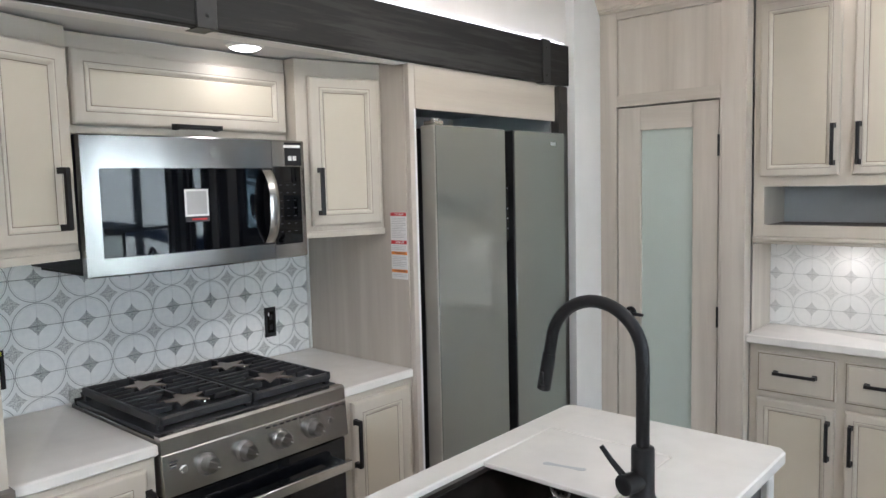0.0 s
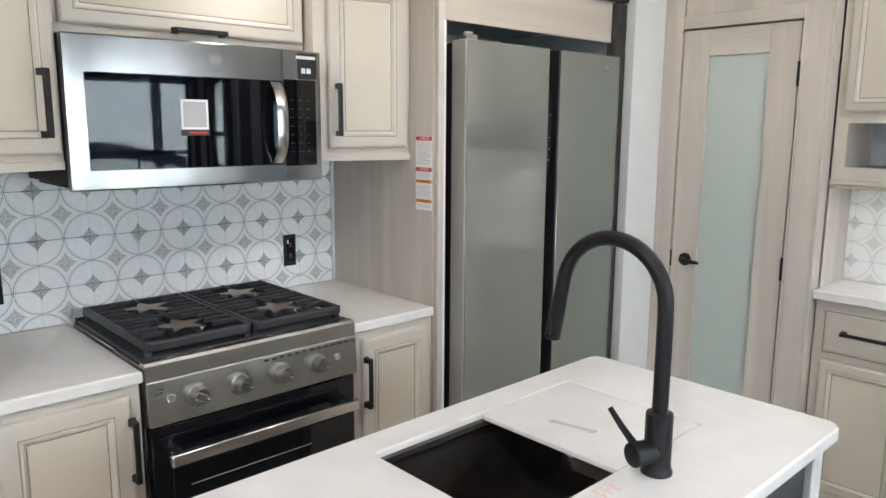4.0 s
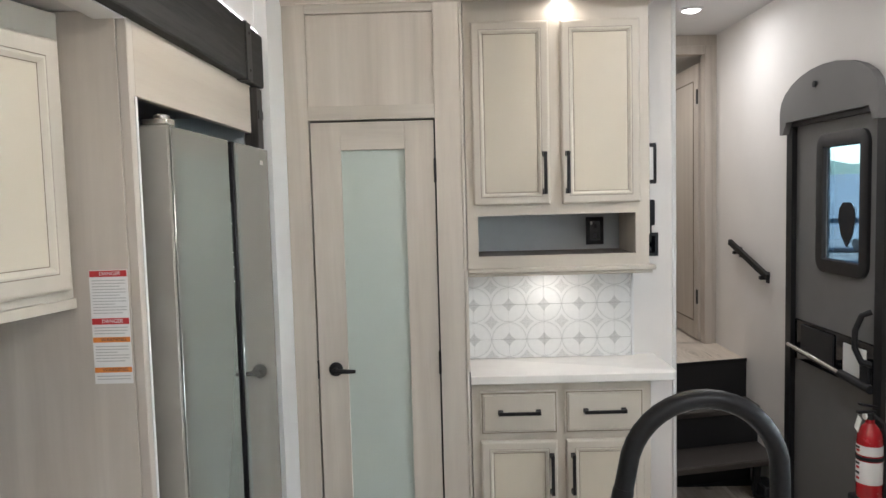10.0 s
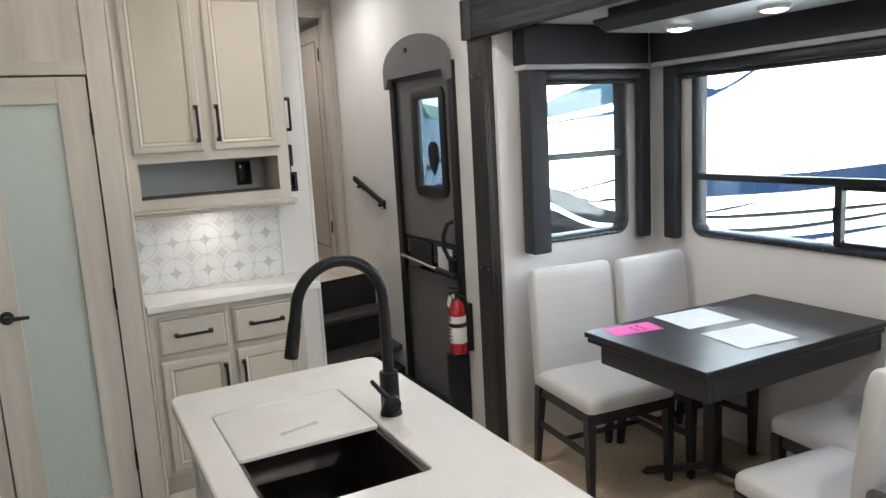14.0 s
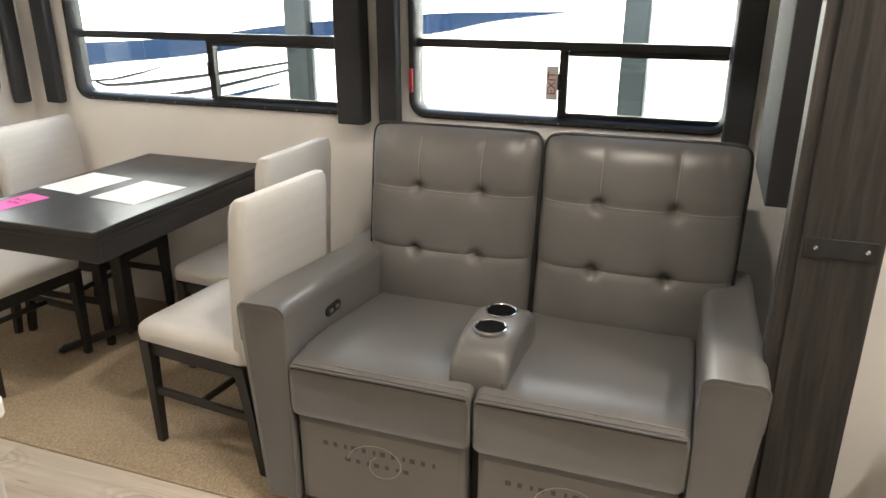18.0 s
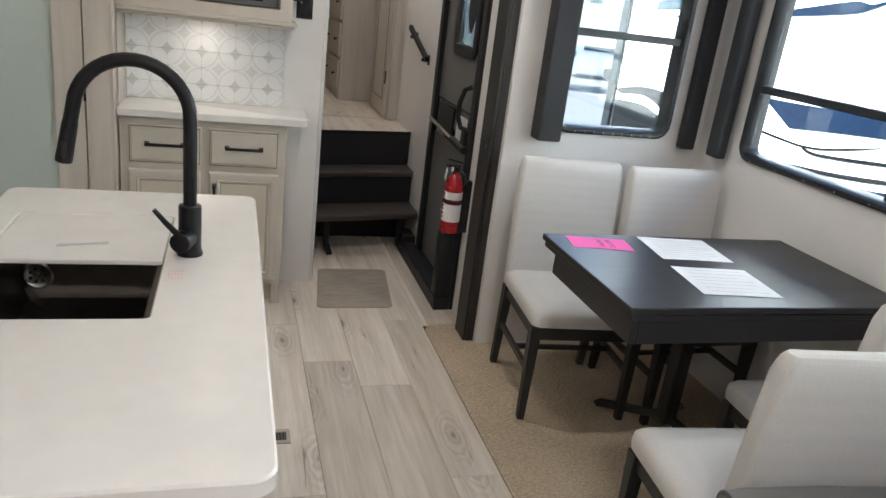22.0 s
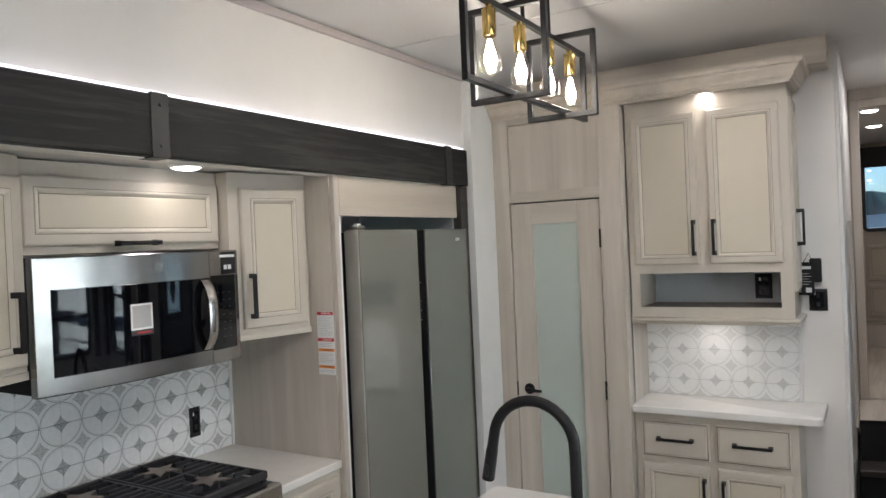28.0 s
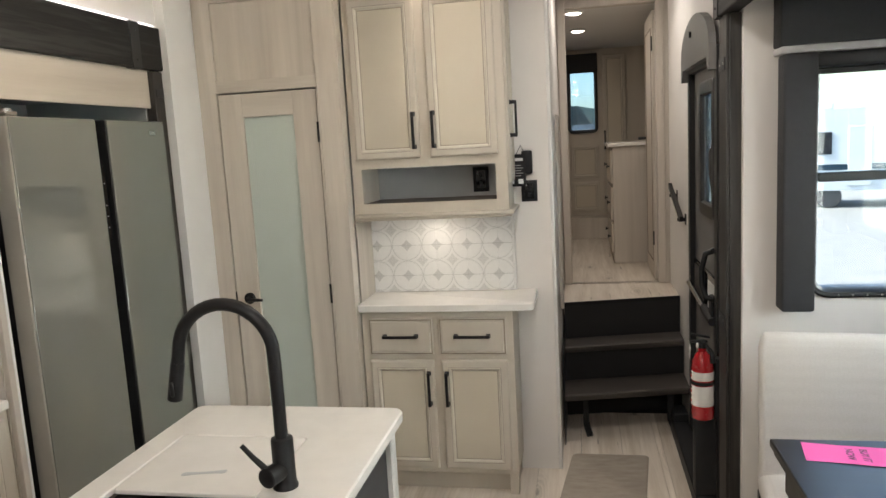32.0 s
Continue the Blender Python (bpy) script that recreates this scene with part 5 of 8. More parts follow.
for k in range(8):
    a = k * math.pi / 4
    part("strainer_hole", lathe([(0.004, 0.7146), (0.004, 0.7150), (0, 0.7150)], 8, Matrix.Translation((-0.345 + 0.03 * math.cos(a), 1.215 + 0.03 * math.sin(a), 0))), M["riser"], st)
part("overflow_plate", lathe([(0.036, 0.0), (0.036, 0.004), (0.030, 0.006), (0.026, 0.003), (0.008, 0.003), (0.006, 0.006), (0, 0.006)], 24, Matrix.Translation((-0.490, 1.4985, 0.772)) @ Matrix.Rotation(radians(90), 4, "X")), M["steel"], sk, "round perforated overflow plate")
for k in range(7):
    a = k * 2 * math.pi / 7
    part("overflow_hole", lathe([(0.0042, 0.0031), (0.0042, 0.0036), (0, 0.0036)], 8, Matrix.Translation((-0.490 + 0.017 * math.cos(a), 1.4985, 0.772 + 0.017 * math.sin(a))) @ Matrix.Rotation(radians(90), 4, "X")), M["riser"], sk)
# board over the sink
lp = []
for k in range(24):
    a = 2 * math.pi * k / 24
    lp.append((-0.349 + 0.050 * math.cos(a), 1.294 + 0.011 * math.cos(a) + math.copysign((0.005 + 0.006 * math.cos(a) ** 2) * min(1.0, 2.2 * abs(math.sin(a))), math.sin(a))))
cb = thing("sink_cover_board", "white cutting board laid over half the sink", "cutting board", (-0.335, 1.36, 0.9))
brd = loft([[(x, y, z) for x, y in rrect(SX0 + 0.002 + i, SX1 - 0.002 - i, 1.202 + i, SY1 - 0.002 - i, 0.008, 6)] for i, z in ((0.002, 0.917), (0, 0.919), (0, 0.9265), (0.002, 0.9285))])
part("board", brd, M["quartz"], cb, smooth=False)
part("grip_slot", loft([[(x, y, 0.9286) for x, y in lp], [(x, y, 0.9292) for x, y in lp]]), M["niche"], cb, "dumbbell-shaped grip slot")
lb = thing("sink_sticker", "clear sticker with red print beside the sink", "sticker", (-0.142, 1.13, 0.93))
part("film", bx(-0.170, -0.128, 1.085, 1.165, 0.9301, 0.9304), M["quartz"], lb)
faded = paint("faded_red_ink", (0.68, 0.40, 0.36), 0.7)
for k in range(5):
    for j in range(3):
        part("print_bar", bx(-0.164 + k * 0.006, -0.1615 + k * 0.006, 1.098 + 0.018 * j, 1.111 + 0.018 * j - 0.003 * ((k + j) % 3), 0.9305, 0.9308), faded, lb)

# faucet
FX0, FY0 = -0.130, 1.242
fc = thing("kitchen_faucet", "matt black gooseneck pull-down kitchen faucet", "faucet", (FX0, FY0, 0.93))
part("base", lathe([(0.027, 0.9302), (0.027, 0.936), (0.0245, 0.940), (0.0235, 0.95), (0.0235, 1.035), (0.0225, 1.04), (0.018, 1.042), (0, 1.042)], 28, Matrix.Translation((FX0, FY0, 0))), M["black"], fc)
R = 0.108
path = [(FX0, FY0, 1.035), (FX0, FY0, 1.12), (FX0, FY0, 1.20)]
for k in range(1, 19):
    a = math.pi * k / 18 * 0.965
    path.append((FX0 - (R - R * math.cos(a)), FY0, 1.222 + R * math.sin(a)))
part("spout", tube(path, 0.0138, 16), M["black"], fc, "black gooseneck spout")
p0, p1 = Vector(path[-1]), Vector(path[-2])
dn = (p0 - p1).normalized()
part("spout_end", tube([p0 - dn * 0.001, p0 + dn * 0.034], 0.0138, 16), M["black"], fc, "straight end of the spout")
p0 = p0 + dn * 0.032
part("spray_head", tube([p0 - dn * 0.002, p0 + dn * 0.003, p0 + dn * 0.009, p0 + dn * 0.05, p0 + dn * 0.082, p0 + dn * 0.084], 0.018, 16, [0.0142, 0.0150, 0.0152, 0.0158, 0.0162, 0.0145]), M["black"], fc, "pull-down spray head")
sw = p0 + dn * 0.055
part("spray_button", bx(sw.x - 0.005, sw.x + 0.005, sw.y - 0.019, sw.y - 0.014, sw.z - 0.016, sw.z + 0.016, 0.002), M["rubber"], fc)
part("valve", tube([(FX0, FY0, 0.972), (FX0 - 0.012, FY0 - 0.034, 0.972), (FX0 - 0.017, FY0 - 0.052, 0.972), (FX0 - 0.0175, FY0 - 0.0535, 0.972)], 0.022, 20, [0.02, 0.0215, 0.0215, 0.019]), M["black"], fc, "round valve body")
part("lever", tube([(FX0 - 0.020, FY0 - 0.04, 0.985), (FX0 - 0.045, FY0 - 0.047, 1.015), (FX0 - 0.066, FY0 - 0.052, 1.043)], 0.006, 10, [0.0072, 0.0058, 0.005]), M["black"], fc, "slim lever")


# ---- pantry and hutch ----
PS = plane_map("S", 2.99)
pw = thing("pantry_front", "greige oak pantry wall with a recessed upper panel", "panelling", (-0.85, 3.03, 0))
part("stile", fbox(PS, -1.1945, -1.1085, 0.0, 2.345, -0.045, 0.0, 0.001), M["lam"], pw)
part("stile", fbox(PS, -0.631, -0.535, 0.0, 2.345, -0.045, 0.0, 0.001), M["lam"], pw)
part("head_rail", fbox(PS, -1.108, -0.6315, 1.917, 1.969, -0.045, -0.0005, 0.001), M["lamx"], pw)
part("top_rail", fbox(PS, -1.108, -0.6315, 2.312, 2.345, -0.045, -0.0005, 0.001), M["lamx"], pw)
part("upper_panel", fbox(PS, -1.108, -0.6315, 1.9695, 2.3115, -0.045, -0.012, 0.001), M["lam"], pw, "recessed upper panel")
part("corner_strip", fbox(PS, -0.5345, -0.5225, 0.0, 2.345, -0.07, 0.004, 0.002), M["lam"], pw)
part("door_stop", join(fbox(PS, -1.116, -1.1085, 0.0, 1.924, 0.0002, 0.006), fbox(PS, -0.631, -0.6235, 0.0, 1.924, 0.0002, 0.006), fbox(PS, -1.108, -0.6315, 1.9172, 1.924, 0.0002, 0.006)), M["lam"], pw, "thin door trim")

pd = thing("pantry_door", "greige wood pantry door with a tall frosted glass pane", "door", (-0.87, 3.0, 0.012), kind="structure")
dx0, dx1, dz0, dz1 = -1.1015, -0.6375, 0.012, 1.909
# black backing sheet that paints the shadow line round the door
part("dark_gap", fbox(PS, -1.108, -0.6315, 0.0, 1.9165, -0.045, -0.038), M["riser"], pd)
part("stile", fbox(PS, dx0, -0.990, dz0, dz1, -0.036, 0.002, 0.001), M["lam"], pd)
part("stile", fbox(PS, -0.748, dx1, dz0, dz1, -0.036, 0.002, 0.001), M["lam"], pd)
part("top_rail", fbox(PS, -0.9898, -0.7482, 1.804, dz1, -0.036, 0.0018, 0.001), M["lamx"], pd)
part("bottom_rail", fbox(PS, -0.9898, -0.7482, dz0, 0.115, -0.036, 0.0018, 0.001), M["lamx"], pd)
part("glass", fbox(PS, -0.990, -0.748, 0.115, 1.804, -0.022, -0.012), M["dots"], pd, "tall frosted glass pane")
for z in (0.25, 0.985, 1.72):
    part("hinge", fbox(PS, -0.640, -0.630, z - 0.045, z + 0.045, 0.003, 0.008, 0.001), M["black"], pd, "black hinge")
hd = part("lever_rose", lathe([(0.027, 0), (0.027, 0.008), (0.024, 0.011), (0.010, 0.012), (0.010, 0.04), (0, 0.04)], 24, Matrix.Translation((-1.037, 2.988, 0.968)) @ Matrix.Rotation(radians(90), 4, "X")), M["black"], pd, "round black handle rose")
part("lever", join(tube([(-1.037, 2.948, 0.968), (-1.002, 2.944, 0.968), (-0.957, 2.946, 0.966)], 0.008, 12, [0.011, 0.009, 0.007])), M["black"], hd, "black door lever")
part("latch_plate", fbox(PS, -1.1083, -1.104, 0.93, 1.0, -0.02, 0.0035), M["black"], pd)

# crown and fascia
prof = [(0.0, 2.345), (0.016, 2.345), (0.018, 2.352), (0.025, 2.354), (0.025, 2.362), (0.034, 2.366), (0.037, 2.378), (0.056, 2.402), (0.058, 2.411), (0.069, 2.413), (0.073, 2.423), (0.073, 2.436), (0.0, 2.436)]
tc = thing("crown_moulding", "greige crown moulding above pantry and hutch", "moulding", (-0.5, 2.95, 2.34))
part("front_run", loft([[(x + (w if k else 0), 3.0 - w, z) for w, z in prof] for k, x in enumerate((-1.1945, 0.195))]), M["lamy"], tc, smooth=False)
part("return_run", loft([[(0.195 + w, (3.0 - w) if k else 3.30, z) for w, z in prof] for k in (0, 1)]), M["lamy"], tc, smooth=False)
part("soffit_board", bx(-0.517, 0.195, 3.0005, 3.36, 2.372, 2.386), M["lam"], tc)
part("fascia_board", bx(-1.1945, 0.345, 3.155, 3.3295, 2.4375, CEIL - 0.001, 0.001), M["lamx"], tc, "greige board between moulding and ceiling")
puck(-0.145, 3.044, 2.3718, 0.028, 0.075, label="small round lamp above the hutch doors")

# hutch upper
HX0, HX1 = -0.517, 0.192
hu = thing("hutch_cabinet", "greige upper hutch cabinet with two doors and an open niche", "cabinet", ((HX0 + HX1) / 2, 3.2, 1.30))
HY = 3.066
PH = plane_map("S", HY)
part("side", bx(HX0, HX0 + 0.018, HY + 0.0185, 3.40, 1.335, 2.371), M["lam"], hu)
part("side", bx(HX1 - 0.018, HX1, HY + 0.0185, 3.40, 1.335, 2.371), M["lam"], hu)
part("face_frame", wall_bm(PH, HX0, HX1, 1.335, 2.371, -0.018, 0.0, [(-0.474, 0.140, 1.381, 1.540)]), M["cab"], hu, smooth=False)
part("niche_back", bx(HX0 + 0.02, HX1 - 0.02, 3.345, 3.357, 1.363, 1.56), M["niche"], hu, "blue-grey niche back")
part("niche_floor", bx(HX0 + 0.019, HX1 - 0.019, HY + 0.019, 3.344, 1.363, 1.380), M["lamdk"], hu)
part("niche_roof", bx(HX0 + 0.019, HX1 - 0.019, HY + 0.019, 3.344, 1.541, 1.557), M["lam"], hu)
part("niche_side", bx(HX0 + 0.019, -0.474, HY + 0.019, 3.344, 1.377, 1.54), M["lam"], hu)
part("niche_side", bx(0.141, HX1 - 0.019, HY + 0.019, 3.344, 1.377, 1.54), M["lam"], hu)
part("bottom_moulding", join(bx(HX0, HX1 + 0.024, HY - 0.020, 3.329, 1.316, 1.3345, 0.004), bx(HX0, HX1 + 0.012, HY - 0.010, 3.329, 1.303, 1.3165, 0.003)), M["cab"], hu, "bottom moulding")
shutter(PH, -0.490, -0.192, 1.581, 2.28, hu, (-0.213, 1.622, 0.16, True), 0.030)
shutter(PH, -0.146, 0.156, 1.581, 2.28, hu, (-0.125, 1.622, 0.16, True), 0.030)
PSide = plane_map("E", HX1)
shutter(PSide, 3.095, 3.305, 1.45, 2.30, hu, (3.125, 1.65, 0.16, True), 0.032, name="side_door", thick=0.014)
outlet("S", 3.3448, 0.036, 1.458, 0.075, 0.118)
puck(-0.17, 3.165, 1.3262, 0.034, 0.11, label="small lit lamp under the hutch cabinet")

# hutch base
hb = thing("hutch_base_cabinet", "greige hutch base with two drawers and two doors", "cabinet", ((HX0 + HX1) / 2, 3.1, 0))
BY = 3.045
PB = plane_map("S", BY)
part("body", bx(HX0, HX1 - 0.002, BY, 3.32, 0.10, 0.885, 0.002), M["cab"], hb)
part("toe_kick", bx(HX0, HX1 - 0.03, BY + 0.05, 3.31, 0.0, 0.10), M["cab"], hb, "greige toe kick")
part("foot", fbox(PB, HX1 - 0.045, HX1 - 0.005, 0.0, 0.10, -0.06, 0.0, 0.002), M["cab"], hb)
flat_front(PB, -0.482, -0.180, 0.680, 0.850, hb, (-0.412, 0.770, 0.164, False))
flat_front(PB, -0.150, 0.157, 0.680, 0.850, hb, (-0.078, 0.770, 0.164, False))
shutter(PB, -0.483, -0.182, 0.128, 0.652, hb, (-0.205, 0.44, 0.16, True), 0.032)
shutter(PB, -0.146, 0.160, 0.128, 0.652, hb, (-0.122, 0.44, 0.16, True), 0.032)
loops = []
for i, z in ((0.004, 0.886), (0, 0.890), (0, 0.917), (0.004, 0.921)):
    r = 0.035
    arc = [(0.287 - i - r + r * math.cos(a), 3.003 + i + r - r * math.sin(a)) for a in (radians(90 - 90 * k / 5) for k in range(6))]
    loops.append([(x, y, z) for x, y in [*arc, (0.287 - i, 3.329), (HX0 + 0.0, 3.329), (HX0, 3.003 + i)]])
solo("worktop", loft(loops), M["quartz"], "white quartz hutch worktop with a rounded corner", "worktop")
structure("hutch_backing", bx(HX0, 0.178, 3.3062, 3.40, 0.922, 1.3025), M["wall"], "wall behind the hutch tiles")
structure("hutch_side_lining", bx(HX0 - 0.004, HX0 - 0.0005, 3.07, 3.36, 0.922, 1.33), M["lam"], "greige lining beside the hutch tiles", "trim")
structure("tile_edge_trim", bx(0.1785, 0.190, 3.297, 3.3298, 0.922, 1.3025, 0.002), M["whitetrim"], "white edge trim of the tiles", "trim")

# power outlet and remote on the white wall
outlet("S", 3.3298, 0.266, 1.394, 0.075, 0.1)
hr = thing("hanging_tag", "black wall remote with a dark printed tag hanging from it", "tag", (0.235, 3.305, 1.43))
part("remote", bx(0.235, 0.285, 3.302, 3.3295, 1.475, 1.585, 0.008, 2), M["plastic"], hr, "rounded black remote")
part("tag", moved(bx(-0.046, 0.046, -0.001, 0.001, -0.075, 0.075, 0.0005), Matrix.Translation((0.212, 3.27, 1.495)) @ Matrix.Rotation(radians(-12), 4, "Z")), M["plastic"], hr, "dark printed tag")
for k in range(6):
    part("print_bar", moved(bx(-0.034, 0.034 - 0.01 * (k % 2), -0.0018, -0.0012, -0.0015, 0.0015 if k else 0.012), Matrix.Translation((0.212, 3.27, 1.54 - 0.012 * k - (0.01 if k else 0))) @ Matrix.Rotation(radians(-12), 4, "Z")), M["paper"] if k == 0 else M["greyprint"], hr)
for s in (-0.022, 0.022):
    part("print_square", moved(bx(s - 0.012, s + 0.012, -0.0018, -0.0012, -0.012, 0.010), Matrix.Translation((0.212, 3.27, 1.445)) @ Matrix.Rotation(radians(-12), 4, "Z")), M["paper"], hr)
part("cord", tube([(0.245, 3.30, 1.585), (0.235, 3.28, 1.61), (0.215, 3.271, 1.57)], 0.0015, 6), M["plastic"], hr)

# shelf niches on the stair wall
sh = thing("hall_shelf_unit", "greige wall niche frame beside the stair", "shelf", (0.40, 3.9, 0.8))
part("frame", wall_bm(plane_map("E", 0.3855), 3.62, 3.80, 0.75, 1.75, 0, 0.016, [(3.645, 3.775, 1.45, 1.68), (3.645, 3.775, 0.82, 1.40)]), M["lam"], sh, smooth=False)

# stair
SK = 0.145 / 0.66


def tread(name, y, z, depth, label):
    x0, x1 = 0.392, 1.062
    pts = [(x0, y), (x1, y + SK * (x1 - x0)), (x1, y + depth + SK * (x1 - x0)), (x0, y + depth)]
    return loft([[(px, py + (0.006 if (i < 2 and zz in (z - 0.035, z)) else 0), zz) for i, (px, py) in enumerate(pts)] for zz in (z - 0.035, z - 0.028, z - 0.005, z)])


stp = thing("entry_stair", "dark two-step stair with black risers up to the hall", "stair", (0.72, 3.95, 0))
part("tread", tread("a", 3.70, 0.246, 0.29, ""), M["step"], stp, "dark wood tread")
part("tread", tread("b", 3.925, 0.452, 0.26, ""), M["step"], stp, "dark wood tread")


def riser_bm(y, z0, z1):
    x0, x1 = 0.392, 1.064
    return loft([[(x0, y, z), (x1, y + SK * (x1 - x0), z), (x1, y + 0.012 + SK * (x1 - x0), z), (x0, y + 0.012, z)] for z in (z0, z1)])


part("riser", riser_bm(3.955, 0.247, 0.416), M["riser"], stp, "black riser")
part("riser", riser_bm(4.108, 0.453, 0.658), M["riser"], stp, "black riser")
part("nosing", riser_bm(4.100, 0.652, 0.672), M["black"], stp, "black edge trim")
part("recess_back", riser_bm(4.05, 0.0, 0.41), M["riser"], stp, "black back under the treads")
for x in (0.50, 0.96):
    yy = 3.74 + SK * (x - 0.39)
    part("leg", join(bar((x, yy, 0.21), (x, yy + 0.02, 0.06), 0.03, 0.03), bar((x, yy + 0.02, 0.06), (x + 0.02, yy - 0.03, 0.004), 0.03, 0.02)), M["black"], stp, "black folding leg", smooth=False)
part("side_plate", bx(0.386, 0.3915, 3.62, 4.1, 0.0, 0.50, 0.001), M["black"], stp)

# grab rail
gr = thing("grab_rail", "black grab rail on the entry wall", "handrail", (1.03, 4.17, 1.16))
part("rail", bar((1.033, 3.92, 1.165), (1.033, 4.42, 1.315), 0.020, 0.030), M["black"], gr, smooth=False)
for y, z in ((3.99, 1.176), (4.34, 1.281)):
    part("bracket", join(bx(1.02, 1.0655, y - 0.012, y + 0.012, z - 0.03, z - 0.012, 0.002), bx(1.061, 1.0657, y - 0.02, y + 0.02, z - 0.05, z + 0.01, 0.002)), M["black"], gr)

# entry door
PD = plane_map("W", 1.066)
ed = thing("entry_door", "grey moulded entry door with black trim, window and screen panel", "door", (1.05, 3.36, 0.03), kind="structure")
part("slab", wall_bm(PD, 3.012, 3.708, 0.056, 1.909, -0.03, -0.008, [(3.15, 3.45, 1.295, 1.80)]), M["door"], ed, "grey moulded slab", smooth=False)
part("frame", wall_bm(PD, 2.965, 3.755, 0.0, 1.965, 0.0005, 0.02, [(3.02, 3.70, 0.06, 1.905)]), M["rubber"], ed, "black door frame", smooth=False)
part("jamb", wall_bm(PD, 2.99, 3.73, 0.031, 1.95, -0.055, -0.0005, [(3.012, 3.708, 0.055, 1.91)]), M["rubber"], ed, smooth=False)
part("midrail", fbox(PD, 3.03, 3.69, 0.80, 0.995, -0.0075, 0.004, 0.004), M["blackglass"], ed, "black middle panel")
part("white_panel", fbox(PD, 3.09, 3.26, 0.83, 0.965, 0.0045, 0.008, 0.002), M["whitetrim"], ed, "white latch panel")
part("black_panel", fbox(PD, 3.33, 3.62, 0.835, 0.98, 0.0045, 0.012, 0.004), M["plastic"], ed)
part("latch", fbox(PD, 3.04, 3.10, 0.84, 0.93, 0.009, 0.03, 0.004), M["plastic"], ed, "black door latch")
part("push_bar", tube([PD(3.70, 0.865, 0.028), PD(3.20, 0.835, 0.028)], 0.013, 12), M["steel"], ed, "silver push bar")
part("push_bar_end", tube([PD(3.24, 0.837, 0.028), PD(3.02, 0.825, 0.028)], 0.018, 12), M["plastic"], ed)
wf = part("window_frame", rings(PD, 3.10, 3.50, 1.245, 1.85, [(0, -0.0075), (0, 0.006), (0.01, 0.010), (0.055, 0.008), (0.062, -0.004), (0.062, -0.0075)], r=0.06, n=5, cap1=False), M["rubber"], ed, "black rounded window frame")
gp = part("window_pane", fbox(PD, 3.151, 3.449, 1.296, 1.799, -0.022, -0.018), M["glassdoor"], wf, "tinted glass")
gp.visible_shadow = False
arch = [(3.765, 1.87), (3.765, 1.965)]
for k in range(13):
    a = math.pi * k / 12
    arch.append((3.365 + 0.40 * math.cos(a), 1.975 + 0.165 * math.sin(a)))
arch += [(2.965, 1.965), (2.965, 1.87), (3.0, 1.87), (3.03, 1.925), (3.70, 1.925), (3.735, 1.87)]
part("arched_head", loft([[PD(u, v, w) for u, v in arch] for w in (0.021, 0.045, 0.05)]), M["door"], ed, "dark grey arched head trim", smooth=False)
part("head_hook", lathe([(0.014, 0), (0.014, 0.008), (0, 0.009)], 12, Matrix.Translation(PD(3.43, 2.065, 0.05)) @ Matrix.Rotation(radians(-90), 4, "Y")), M["plastic"], ed)
part("grab_handle", tube([PD(3.035, 1.13, 0.02), PD(3.05, 1.115, 0.05), PD(3.075, 1.05, 0.062), PD(3.075, 0.98, 0.062), PD(3.05, 0.93, 0.05), PD(3.03, 0.92, 0.02)], 0.012, 12), M["plastic"], ed, "curved black grab handle")
leaf = [(0.0, -0.13), (0.03, -0.08), (0.05, 0.0), (0.045, 0.06), (0.02, 0.09), (-0.02, 0.09), (-0.045, 0.06), (-0.05, 0.0), (-0.03, -0.08)]
part("lock_cover", loft([[PD(3.285 + 1.25 * u, 1.475 + 0.85 * v, w) for u, v in leaf] for w in (-0.0178, -0.012)]), M["plastic"], ed, "dark teardrop lock cover on the window")
structure("door_step_box", join(bx(0.958, 1.0445, 2.955, 3.86, 0.0, 0.075, 0.006), bx(0.955, 1.0445, 2.95, 3.03, 0.0755, 0.42, 0.012, 2), bx(0.965, 1.045, 3.78, 3.93, 0.0, 0.12, 0.006)), M["plastic"], "black step well cover at the entry door", "trim")

# fire extinguisher
EX, EY = 0.982, 2.925
fe = thing("fire_extinguisher", "red fire extinguisher with white label on a black bracket", "fire extinguisher", (EX, EY, 0.43))
part("cylinder", lathe([(0.030, 0.435), (0.043, 0.442), (0.045, 0.455), (0.045, 0.66), (0.041, 0.69), (0.028, 0.715), (0.016, 0.728), (0.016, 0.742), (0, 0.742)], 28, Matrix.Translation((EX, EY, 0))), M["red"], fe, "red steel cylinder")
part("label_band", lathe([(0.0455, 0.50), (0.0458, 0.501), (0.0458, 0.585), (0.0455, 0.586)], 28, Matrix.Translation((EX, EY, 0))), M["paper"], fe, "white printed label")
part("label_band", lathe([(0.0455, 0.61), (0.0458, 0.611), (0.0458, 0.645), (0.0455, 0.646)], 28, Matrix.Translation((EX, EY, 0))), M["paper"], fe, "white printed label")
for k, z in enumerate((0.515, 0.535, 0.556, 0.572, 0.622, 0.634)):
    part("print_bar", bx(EX - 0.0475, EX - 0.0440, EY - 0.012, EY + 0.004 + 0.004 * (k % 2), z, z + 0.008), M["ink"] if k % 2 else M["inkr"], fe)
part("strap", lathe([(0.047, 0.590), (0.0485, 0.592), (0.0485, 0.603), (0.047, 0.605)], 28, Matrix.Translation((EX, EY, 0))), M["plastic"], fe, "black strap")
